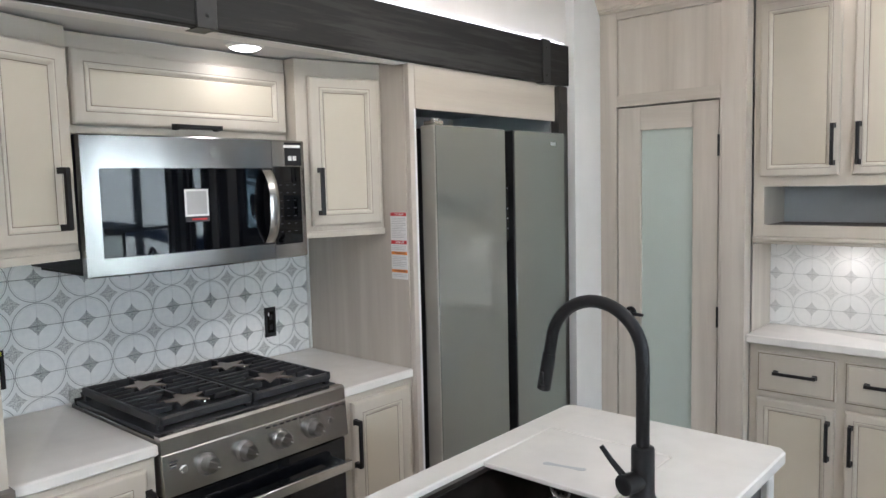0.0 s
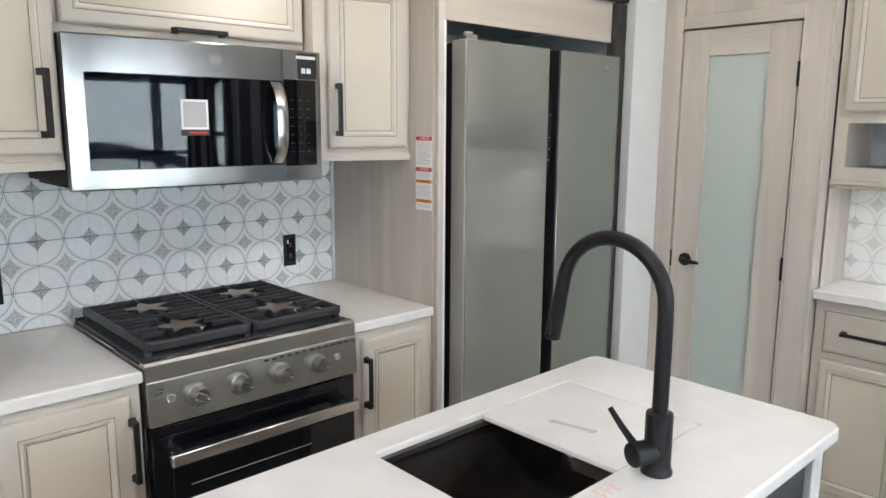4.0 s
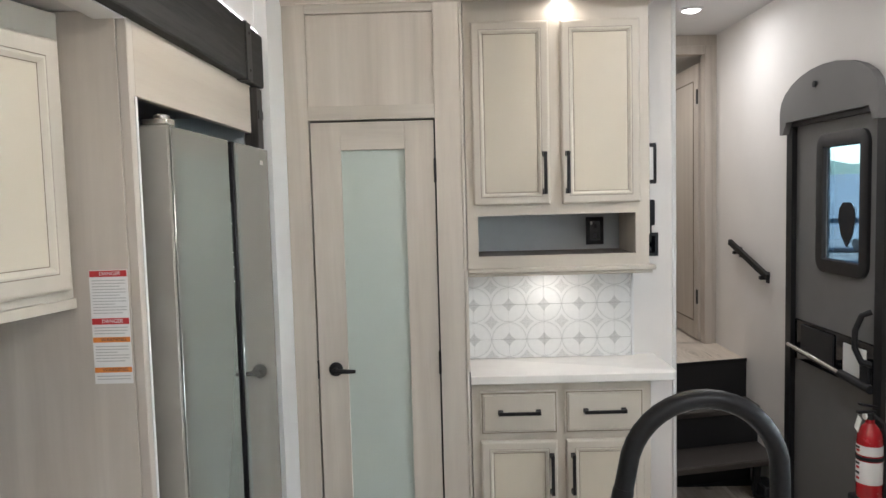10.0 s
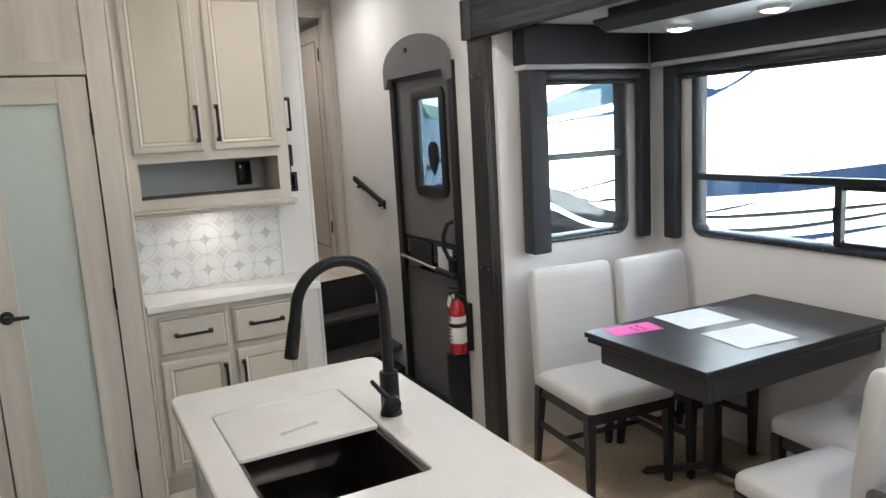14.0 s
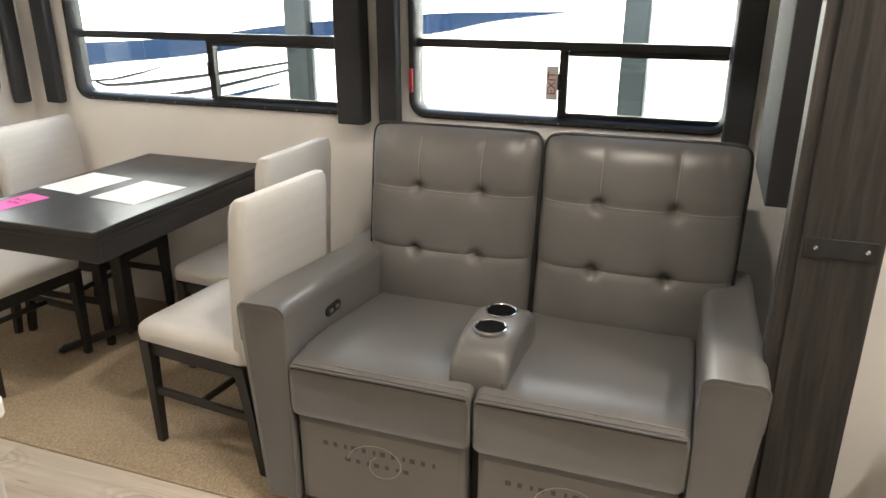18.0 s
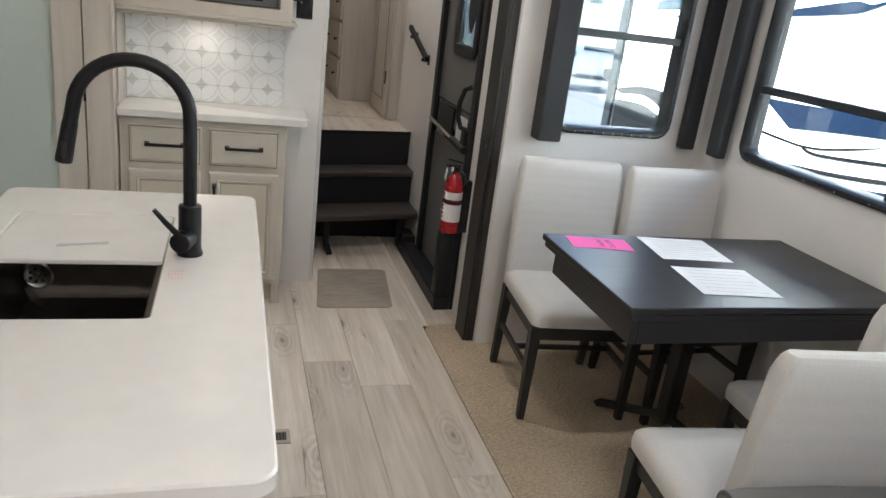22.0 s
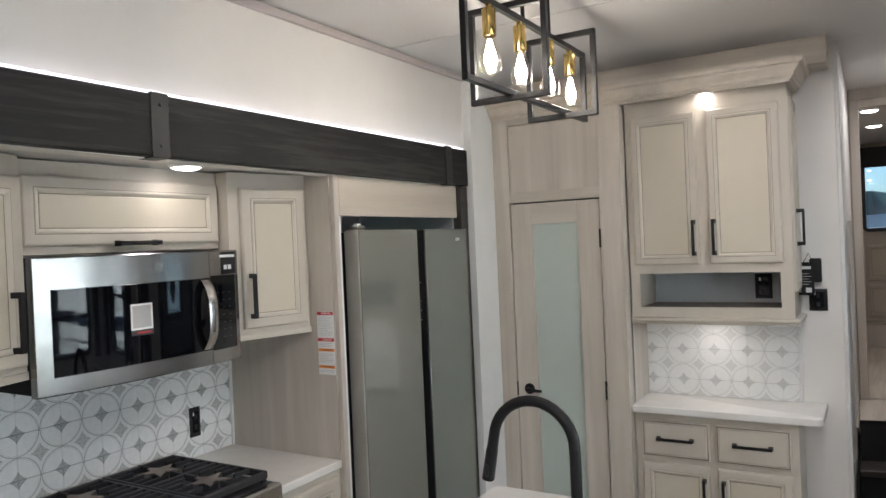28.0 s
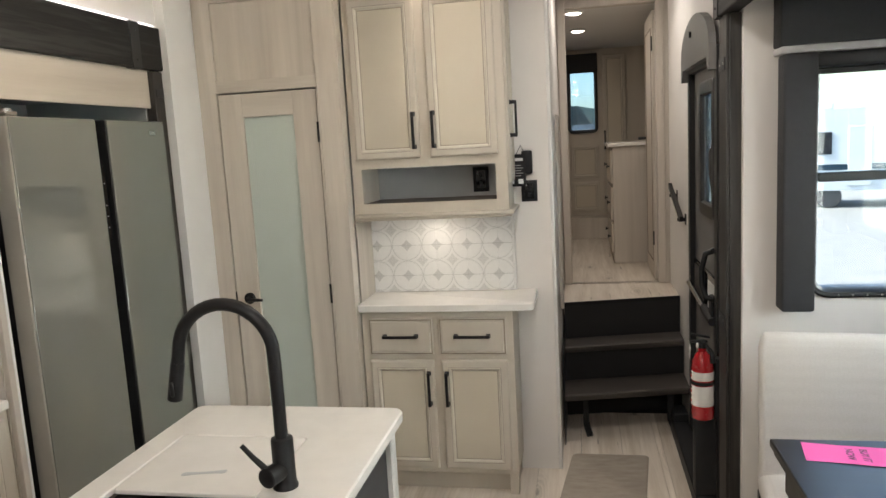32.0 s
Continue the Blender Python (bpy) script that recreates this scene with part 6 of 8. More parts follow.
vl = part("valve", join(lathe([(0.017, 0.742), (0.017, 0.765), (0.012, 0.77), (0, 0.77)], 14, Matrix.Translation((EX, EY, 0))), bx(EX - 0.05, EX + 0.02, EY - 0.008, EY + 0.008, 0.765, 0.775, 0.002), moved(bx(-0.045, 0.03, -0.008, 0.008, -0.004, 0.004, 0.002), Matrix.Translation((EX, EY, 0.792)) @ Matrix.Rotation(radians(12), 4, "Y"))), M["plastic"], fe, "black valve and lever")
part("gauge", lathe([(0.013, 0), (0.013, 0.006), (0.011, 0.007), (0, 0.007)], 16, Matrix.Translation((EX - 0.017, EY, 0.753)) @ Matrix.Rotation(radians(-90), 4, "Y")), M["paper"], vl, "round pressure gauge")
part("tag", moved(bx(-0.001, 0.001, -0.014, 0.014, -0.03, 0.03), Matrix.Translation((EX - 0.052, EY - 0.012, 0.73)) @ Matrix.Rotation(radians(24), 4, "X")), M["paper"], fe, "white hanging tag")
part("nozzle", tube([(EX + 0.012, EY - 0.012, 0.755), (EX + 0.03, EY - 0.04, 0.735), (EX + 0.035, EY - 0.045, 0.69)], 0.009, 10, [0.007, 0.008, 0.012]), M["plastic"], fe)
part("bracket", bx(EX + 0.046, 1.066, EY - 0.02, EY + 0.02, 0.44, 0.70, 0.003), M["plastic"], fe, "black wall bracket")

# entry mat
structure("entry_mat", loft([[(x + 0.11 * (y - 3.0), y, z) for x, y in rrect(0.372 + i, 0.755 - i, 2.985 + i, 3.50 - i, 0.03, 4)] for i, z in ((0.0, 0.0005), (0.0, 0.005), (0.004, 0.008))]), M["mat"], "taupe woven entry mat", "mat")
rgst = thing("floor_vent", "brown slotted floor register set in the boards", "vent", (0.055, 1.905, 0))
part("frame", wall_bm(plane_map("U", 0.0005), -0.060, 0.170, 1.862, 1.947, 0, 0.004, [(-0.047, 0.050, 1.879, 1.930), (0.060, 0.157, 1.879, 1.930)]), M["lam"], rgst, "wood-toned register frame")
part("well", bx(-0.050, 0.160, 1.876, 1.933, 0.0006, 0.0012), M["riser"], rgst)
for k in range(9):
    for x0 in (-0.044, 0.063):
        part("slat", bx(x0 + k * 0.0108, x0 + k * 0.0108 + 0.0045, 1.8785, 1.9305, 0.0014, 0.0035), M["lamdk"], rgst)

# bedroom beyond the stair
bd = thing("bedroom_door", "greige bedroom door standing open into the room", "door", (0.96, 5.0, LAND), kind="structure")
P = plane_map("W", 0.975)
part("slab", fbox(P, 4.79, 5.33, LAND + 0.01, 2.40, -0.035, 0, 0.002), M["lam"], bd)
part("panel_mould", rings(P, 4.86, 5.26, LAND + 0.12, 2.30, [(0, 0.0005), (0, 0.003), (0.004, 0.004), (0.008, 0.003), (0.008, 0.0006)], cap1=False), M["glaze"], bd, smooth=False)
for z in (0.9, 2.15):
    part("hinge", fbox(P, 4.783, 4.80, z, z + 0.09, 0.0, 0.008, 0.001), M["black"], bd, "black hinge")
part("lever", tube([P(5.28, 1.60, 0.0), P(5.28, 1.60, 0.05), P(5.18, 1.60, 0.055)], 0.010, 10), M["black"], bd, "black door lever")
ds = thing("dresser", "greige dresser with black knobs and a pale top", "dresser", (1.1, 6.0, LAND))
part("body", bx(0.745, 1.30, 5.50, 6.30, LAND, 1.545, 0.003), M["lam"], ds)
part("top", bx(0.71, 1.32, 5.48, 6.32, 1.5455, 1.572, 0.004), M["quartz"], ds, "pale top")
PW = plane_map("W", 0.745)
for z0, z1 in ((0.74, 0.96), (0.99, 1.24), (1.27, 1.52)):
    dwr = part("drawer", fbox(PW, 5.53, 6.27, z0, z1, 0.0005, 0.016, 0.002), M["cab"], ds)
    for y in (5.66, 6.14):
        part("knob", lathe([(0.006, 0), (0.006, 0.014), (0.014, 0.018), (0.014, 0.024), (0, 0.026)], 12, Matrix.Translation(PW(y, (z0 + z1) / 2, 0.016)) @ Matrix.Rotation(radians(-90), 4, "Y")), M["black"], dwr, "round black knob")
wr = thing("wardrobe", "greige wardrobe with panelled doors on the far bedroom wall", "wardrobe", (0.8, 7.1, LAND))
part("plinth", bx(0.165, 1.685, 6.9, 7.195, LAND, 0.86, 0.002), M["lam"], wr, "greige plinth step")
PWd = plane_map("S", 7.18)
for u0, u1, v0, v1 in ((0.42, 0.69, 0.90, 1.19), (0.42, 0.69, 1.225, 1.545)):
    shutter(PWd, u0, u1, v0, v1, wr, None, 0.022, "panel_front")
tall = shutter(PWd, 0.735, 0.955, 0.90, 2.40, wr, (0.75, 1.50, 0.18, True), 0.03)
part("frame_body", bx(0.17, 1.68, 7.181, 7.198, 0.862, 1.62), M["cab"], wr)
w3 = thing("bedroom_window", "black-framed bedroom window with a dark blind", "window", (0.545, 7.19, 1.66), kind="structure")
PN = plane_map("S", 7.2)
part("frame", rings(PN, 0.40, 0.69, 1.665, 2.28, [(0, 0.0005), (0, 0.02), (0.01, 0.024), (0.03, 0.022), (0.034, 0.001)], r=0.05, n=4, cap1=False), M["rubber"], w3)
part("pane", fbox(PN, 0.416, 0.674, 1.701, 2.249, -0.03, -0.025), M["glasst"], w3)
part("blind", fbox(PN, 0.398, 0.692, 2.24, 2.42, 0.026, 0.05, 0.003), M["valance"], w3, "dark rolled blind")
puck(0.49, 4.95, 2.459, 0.05, 0.65)
puck(0.515, 5.80, 2.459, 0.05, 0.65)

# ceiling lamps and vent
puck(0.43, 2.275, CEIL, 0.05, 2.1, color=LED)
puck(0.69, 4.06, CEIL, 0.045, 1.0, color=LED)
# three unseen lamps added to brighten the room behind the camera
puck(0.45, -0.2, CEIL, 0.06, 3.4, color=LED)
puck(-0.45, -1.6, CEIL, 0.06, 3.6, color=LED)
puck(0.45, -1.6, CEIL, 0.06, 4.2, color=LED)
VX, VY = 0.218, 2.31
cv = thing("ceiling_vent", "round white slotted ceiling vent", "vent", (VX, VY, CEIL))
part("ring", lathe([(0.085, CEIL - 0.001), (0.085, CEIL - 0.006), (0.066, CEIL - 0.020), (0.060, CEIL - 0.018), (0.060, CEIL - 0.001)], 32, Matrix.Translation((VX, VY, 0))), M["whitetrim"], cv)
part("throat", lathe([(0.0598, CEIL - 0.003), (0, CEIL - 0.003)], 28, Matrix.Translation((VX, VY, 0))), M["riser"], cv, "dark vent throat")
for r0 in (0.048, 0.031):
    part("louvre_ring", lathe([(r0, CEIL - 0.021), (r0 - 0.010, CEIL - 0.012), (r0 - 0.012, CEIL - 0.013), (r0 - 0.002, CEIL - 0.022)], 28, Matrix.Translation((VX, VY, 0))), M["whitetrim"], cv)
part("hub", lathe([(0.013, CEIL - 0.004), (0.013, CEIL - 0.020), (0, CEIL - 0.022)], 16, Matrix.Translation((VX, VY, 0))), M["whitetrim"], cv)
for k in range(3):
    part("rib", moved(bx(-0.06, 0.06, -0.0025, 0.0025, -0.004, 0.004), Matrix.Translation((VX, VY, CEIL - 0.010)) @ Matrix.Rotation(radians(60 * k), 4, "Z")), M["whitetrim"], cv)
UX, UY = -0.705, 1.19
av = thing("ceiling_air_unit", "square white ceiling fan vent with a copper-toned ring", "vent", (UX, UY, CEIL))
part("frame", rings(plane_map("U", CEIL), UX - 0.18, UX + 0.18, UY - 0.18, UY + 0.175, [(0, -0.0005), (0, -0.02), (0.01, -0.03), (0.03, -0.03), (0.04, -0.01), (0.04, -0.0006)], r=0.012, cap1=False), M["whitetrim"], av)
part("ring", lathe([(0.135, CEIL - 0.004), (0.135, CEIL - 0.028), (0.127, CEIL - 0.03), (0.123, CEIL - 0.02), (0.123, CEIL - 0.004)], 32, Matrix.Translation((UX, UY, 0))), M["copper"], av, "copper-toned ring")
part("screen_mesh", bx(UX - 0.139, UX + 0.139, UY - 0.139, UY + 0.134, CEIL - 0.008, CEIL - 0.003), M["niche"], av)

# pendant over the island
PX = -0.376
pn = thing("pendant_lamp", "black open-frame pendant with four filament bulbs and brass sockets", "pendant lamp", (PX, 1.68, 2.12))


def loop_bm(P, u0, u1, v0, v1, s=0.017):
    """A square-section bar bent to a closed rectangle."""
    return join(fbox(P, u0, u1, v0, v0 + s, -s / 2, s / 2, 0.001), fbox(P, u0, u1, v1 - s, v1, -s / 2, s / 2, 0.001),
                fbox(P, u0, u0 + s, v0 + s, v1 - s, -s / 2, s / 2, 0.001), fbox(P, u1 - s, u1, v0 + s, v1 - s, -s / 2, s / 2, 0.001))


part("long_loop", loop_bm(plane_map("E", PX), 1.225, 2.115, 2.138, 2.384), M["black"], pn, "long black bar loop")
for y in (1.488, 1.89):
    part("cross_loop", loop_bm(plane_map("S", y), PX - 0.122, PX + 0.122, 2.122, 2.40), M["black"], pn, "square black bar loop")
for y in (1.375, 1.572, 1.79, 1.975):
    so = part("socket", lathe([(0.009, 2.366), (0.009, 2.356), (0.019, 2.353), (0.019, 2.283), (0.017, 2.280), (0, 2.280)], 18, Matrix.Translation((PX, y, 0))), M["brass"], pn, "brass lamp socket")
    part("bulb", lathe([(0.014, 2.280), (0.017, 2.265), (0.029, 2.222), (0.0315, 2.203), (0.027, 2.187), (0.010, 2.179), (0.003, 2.172), (0, 2.171)], 18, Matrix.Translation((PX, y, 0))), M["bulbglass"], so, "clear glass bulb")
    fil = part("filament", lathe([(0.005, 2.272), (0.010, 2.252), (0.017, 2.225), (0.0175, 2.208), (0.011, 2.196), (0, 2.193)], 10, Matrix.Translation((PX, y, 0))), M["bulb"], so, "glowing filament")
for y in (1.60, 1.80):
    part("rod", tube([(PX, y, 2.381), (PX, y, CEIL - 0.0005)], 0.0065, 10), M["black"], pn, "black hanging rod")


# ---- dinette slide-out ----
def slide_window(name, face, at, u0, u1, v0, v1, label, mid, split=None, sill=0.0):
    P = plane_map(face, at)
    a = P((u0 + u1) / 2, v0, 0)
    t = thing(name, label, "window", a, kind="structure")
    part("frame", rings(P, u0, u1, v0, v1, [(0, 0.0005), (0, 0.014), (0.008, 0.02), (0.02, 0.018), (0.03, 0.006), (0.034, -0.055), (0.02, -0.058)], r=0.07, n=6, cap1=False), M["rubber"], t, "black rounded window frame")
    g0, g1, h0, h1 = u0 + 0.033, u1 - 0.033, v0 + 0.033, v1 - 0.033
    part("pane", rings(P, g0, g1, mid, h1, [(0, -0.030), (0, -0.026)], r=0.02, cap0=True), M["glass"], t, smooth=False)
    part("crossbar", fbox(P, g0, g1, mid - 0.016, mid + 0.016, -0.034, 0.004, 0.003), M["rubber"], t, "black crossbar")
    if split is None:
        part("pane", fbox(P, g0, g1, h0, mid - 0.016, -0.030, -0.026), M["glass"], t, smooth=False)
    else:
        part("pane", fbox(P, g0, split, h0, mid - 0.016, -0.030, -0.026), M["glassd"], t, smooth=False)
        part("pane", fbox(P, split, g1, h0, mid - 0.016, -0.024, -0.020), M["glass"], t, smooth=False)
        part("slider_bar", fbox(P, split - 0.016, split + 0.016, h0, mid - 0.016, -0.033, 0.004, 0.003), M["rubber"], t, "black slider upright")
        part("slider_rail", join(fbox(P, g0, split - 0.017, h0 - 0.002, h0 + 0.014, -0.03, 0.0, 0.002), fbox(P, g0, split - 0.017, mid - 0.034, mid - 0.0165, -0.03, 0.0, 0.002)), M["rubber"], t)
        part("slider_latch", fbox(P, split + 0.004, split + 0.018, (h0 + mid) / 2 - 0.03, (h0 + mid) / 2 + 0.03, 0.0045, 0.010, 0.002), M["plastic"], t)
    for k in range(9):
        u = u0 + 0.10 + k * (u1 - u0 - 0.2) / 8
        part("screw", fbox(P, u - 0.003, u + 0.003, v0 + 0.007, v0 + 0.013, 0.0185, 0.0215), M["steel"], t)
    for ob in t.children:
        if ob.name.startswith("pane"):
            ob.visible_shadow = False
    return t


slide_window("window_dinette", "W", 2.02, 0.84, 2.28, 1.02, 1.875, "wide black-framed slide-out window beside the table", 1.315, 1.515)
slide_window("window_sofa", "W", 2.02, -0.618, 0.583, 1.03, 1.875, "wide black-framed window behind the sofa", 1.318, -0.022)
slide_window("window_end", "S", 2.575, 1.277, 1.845, 1.028, 1.855, "black-framed end window beside the dinette", 1.45)
# window covers on this side catch
P = plane_map("W", 2.02)
rl = thing("window_release", "red emergency release lever on the window frame", "lever", (2.0, 0.57, 1.16))
part("lever", fbox(P, 0.562, 0.577, 1.13, 1.22, 0.0215, 0.034, 0.003), M["redp"], rl)
ex = thing("exit_sticker", "white exit sticker with red letters on the window", "sticker", (2.04, 0.02, 1.14))
part("film", fbox(P, -0.001, 0.045, 1.12, 1.245, -0.0195, -0.0190), M["paper"], ex)
words("EXIT", 0.042, Matrix.Translation((2.0385, 0.022, 1.1825)) @ Matrix.Rotation(radians(-90), 4, "Z") @ Matrix.Rotation(radians(90), 4, "X") @ Matrix.Rotation(radians(90), 4, "Z"), M["inkr"], ex, depth=0.0002)


def valance(face, at, u0, u1, label, z0=1.865, z1=2.07, depth=0.10, ends=()):
    P = plane_map(face, at)
    t = thing("window_valance", label, "valance", P((u0 + u1) / 2, z0, depth / 2))
    part("box", fbox(P, u0, u1, z0 + 0.025, z1, 0.0, depth, 0.006, 2), M["valance"], t, "charcoal padded box")
    part("piping", fbox(P, u0, u1, z0, z0 + 0.0245, 0.0, depth + 0.002, 0.006, 2), M["cord"], t, "silver-grey band")
    for a, b, dp in ends:
        leg = part("side_panel", fbox(P, a, b, 1.0, z0 - 0.0005, 0.0215, dp, 0.010, 3), M["valance"], t, "charcoal padded side panel")
    return t


valance("S", 2.575, 1.160, 1.915, "charcoal padded valance over the end window", ends=((1.17, 1.276, 0.11), (1.885, 1.955, 0.07)))
valance("W", 2.02, 0.735, 2.475, "charcoal padded valance over the dinette window", ends=((0.745, 0.862, 0.105), (2.335, 2.42, 0.07)))
valance("W", 2.02, -0.70, 0.715, "charcoal padded valance over the sofa window", ends=((0.61, 0.69, 0.08), (-0.680, -0.592, 0.09)))

def roller_shade(face, at, u0, u1, label):
    """A black shade rolled up under its valance."""
    P = plane_map(face, at)
    t = thing("roller_shade", label, "blind", P((u0 + u1) / 2, 1.80, 0.05))
    part("cassette", fbox(P, u0, u1, 1.815, 1.8645, 0.022, 0.085, 0.012, 2), M["rubber"], t)
    part("hem_bar", fbox(P, u0 + 0.004, u1 - 0.004, 1.795, 1.8148, 0.035, 0.052, 0.004), M["black"], t, "black hem bar")
    return t


roller_shade("S", 2.575, 1.278, 1.88, "black roller shade rolled up over the end window")
roller_shade("W", 2.02, 0.868, 2.33, "black roller shade rolled up over the dinette window")
roller_shade("W", 2.02, -0.59, 0.605, "black roller shade rolled up over the sofa window")

# tall box beside the sofa
tb = thing("wall_speaker_box", "tall charcoal padded box beside the sofa window", "box", (1.4, -0.83, 0.94))
part("box", bx(1.19, 1.62, -0.898, -0.686, 1.018, 2.07, 0.006, 2), M["valance"], tb)
part("catch", bx(1.176, 1.1895, -0.775, -0.757, 1.06, 1.09, 0.002), M["steel"], tb)

# ceiling fixture above the table
cf = thing("dinette_ceiling_light", "charcoal ceiling tray with a pale underside and two lit lamps", "ceiling lamp", (1.45, 1.5, 1.97))
part("panel", rings(plane_map("U", SLIDE_TOP), 1.27, 1.76, 1.15, 2.13, [(0.045, -0.0005), (0.045, -0.04), (0.0, -0.042), (0.0, -0.055), (0.036, -0.095)], r=0.006, cap1=False), M["table"], cf, "dark stained tray")
part("underside", rings(plane_map("U", SLIDE_TOP), 1.306, 1.724, 1.186, 2.094, [(0, -0.090), (0, -0.0955), (0.004, -0.096)], cap0=True), M["gloss_wood"], cf, "pale grey underside")
for x, y in ((1.52, 1.89), (1.50, 1.43)):
    p = puck(x, y, SLIDE_TOP - 0.0962, 0.045, 0.3, color=LED)

# table
TX0, TX1, TY0, TY1, TZ = 0.995, 1.99, 1.268, 1.892, 0.787
tb = thing("dining_table", "black ash dining table with a pull-out leaf", "table", ((TX0 + TX1) / 2, (TY0 + TY1) / 2, 0))
part("tabletop", bx(TX0, TX1, TY0, TY1, TZ - 0.022, TZ, 0.003), M["table"], tb, "black grained tabletop")
part("leaf", bx(TX0 + 0.01, TX1 - 0.01, TY0 + 0.008, TY1 - 0.008, TZ - 0.044, TZ - 0.0255, 0.002), M["table"], tb, "pull-out leaf")
ax0, ax1, ay0, ay1, az0, az1 = TX0 + 0.022, TX1 - 0.022, TY0 + 0.014, TY1 - 0.075, TZ - 0.118, TZ - 0.0445
part("apron", bx(ax0, ax0 + 0.02, ay0, ay1, az0, az1, 0.002), M["table"], tb, "black apron board")
part("apron", bx(ax1 - 0.02, ax1, ay0, ay1, az0, az1, 0.002), M["table"], tb, "black apron board")
part("apron", bx(ax0 + 0.0205, ax1 - 0.0205, ay0, ay0 + 0.02, az0, az1, 0.002), M["table"], tb, "black apron board")
part("apron", bx(ax0 + 0.0205, ax1 - 0.0205, ay1 - 0.02, ay1, az0, az1, 0.002), M["table"], tb, "black apron board")
part("under_board", bx(ax0 + 0.03, ax1 - 0.03, ay0 + 0.03, ay1 - 0.03, az0 + 0.02, az0 + 0.032), M["table"], tb)
col = part("column", bx(1.535, 1.595, 1.72, 1.78, 0.09, az0 + 0.03, 0.006), M["chairleg"], tb, "black pedestal column")
for tx, ty in ((1.43, 2.01), (1.78, 1.96), (1.72, 1.50)):
    part("foot", join(bar((1.565, 1.75, 0.115), (tx, ty, 0.02), 0.028, 0.026), bx(tx - 0.016, tx + 0.016, ty - 0.016, ty + 0.016, 0.0065, 0.022, 0.003)), M["chairleg"], col, smooth=False)
zt = TZ + 0.0008


def sheet(name, label, cx, cy, w, h, ang, mt, text=None, bars=0, z=zt):
    t = thing(name, label, "paper", (cx, cy, TZ))
    m = Matrix.Translation((cx, cy, z)) @ Matrix.Rotation(radians(ang), 4, "Z")
    bm = bmesh.new()
    n = 8
    vs = [[bm.verts.new((-w / 2 + w * i / n, -h / 2 + h * j / n, 0.0012 * abs(math.sin(3 * i / n + 2 * j / n)) * (i in (0, n) or j in (0, n)))) for i in range(n + 1)] for j in range(n + 1)]
    for j in range(n):
        for i in range(n):
            bm.faces.new((vs[j][i], vs[j][i + 1], vs[j + 1][i + 1], vs[j + 1][i]))
    part("sheet", moved(bm, m), mt, t)
    if text:
        for k, line in enumerate(text):
            words(line, 0.026, m @ Matrix.Translation((0.035 - 0.034 * k, 0.0, 0.0018)) @ Matrix.Rotation(radians(-90), 4, "Z"), M["ink"], t, depth=0.0001)
    for k in range(bars):
        part("print_bar", moved(bx(-w * 0.38, w * (0.38 - 0.15 * (k % 3 == 2)), -0.0009, 0.0009, 0.0014, 0.0016), m @ Matrix.Translation((0, h * 0.38 - k * h * 0.76 / max(bars - 1, 1), 0))), M["greyprint"], t)
    return t


sheet("sale_sheet", "bright pink paper reading buy it now on the table", 1.165, 1.795, 0.215, 0.115, -9, M["pink"], ["BUY IT", "NOW"])
sheet("paper_sheet", "white printed sheet on the table", 1.47, 1.755, 0.26, 0.225, -6, M["paper"], None, 9)
sheet("plastic_sleeve", "printed sheet in a shiny clear sleeve on the table", 1.43, 1.46, 0.262, 0.225, -6, M["paper"], None, 7, zt + 0.0006)

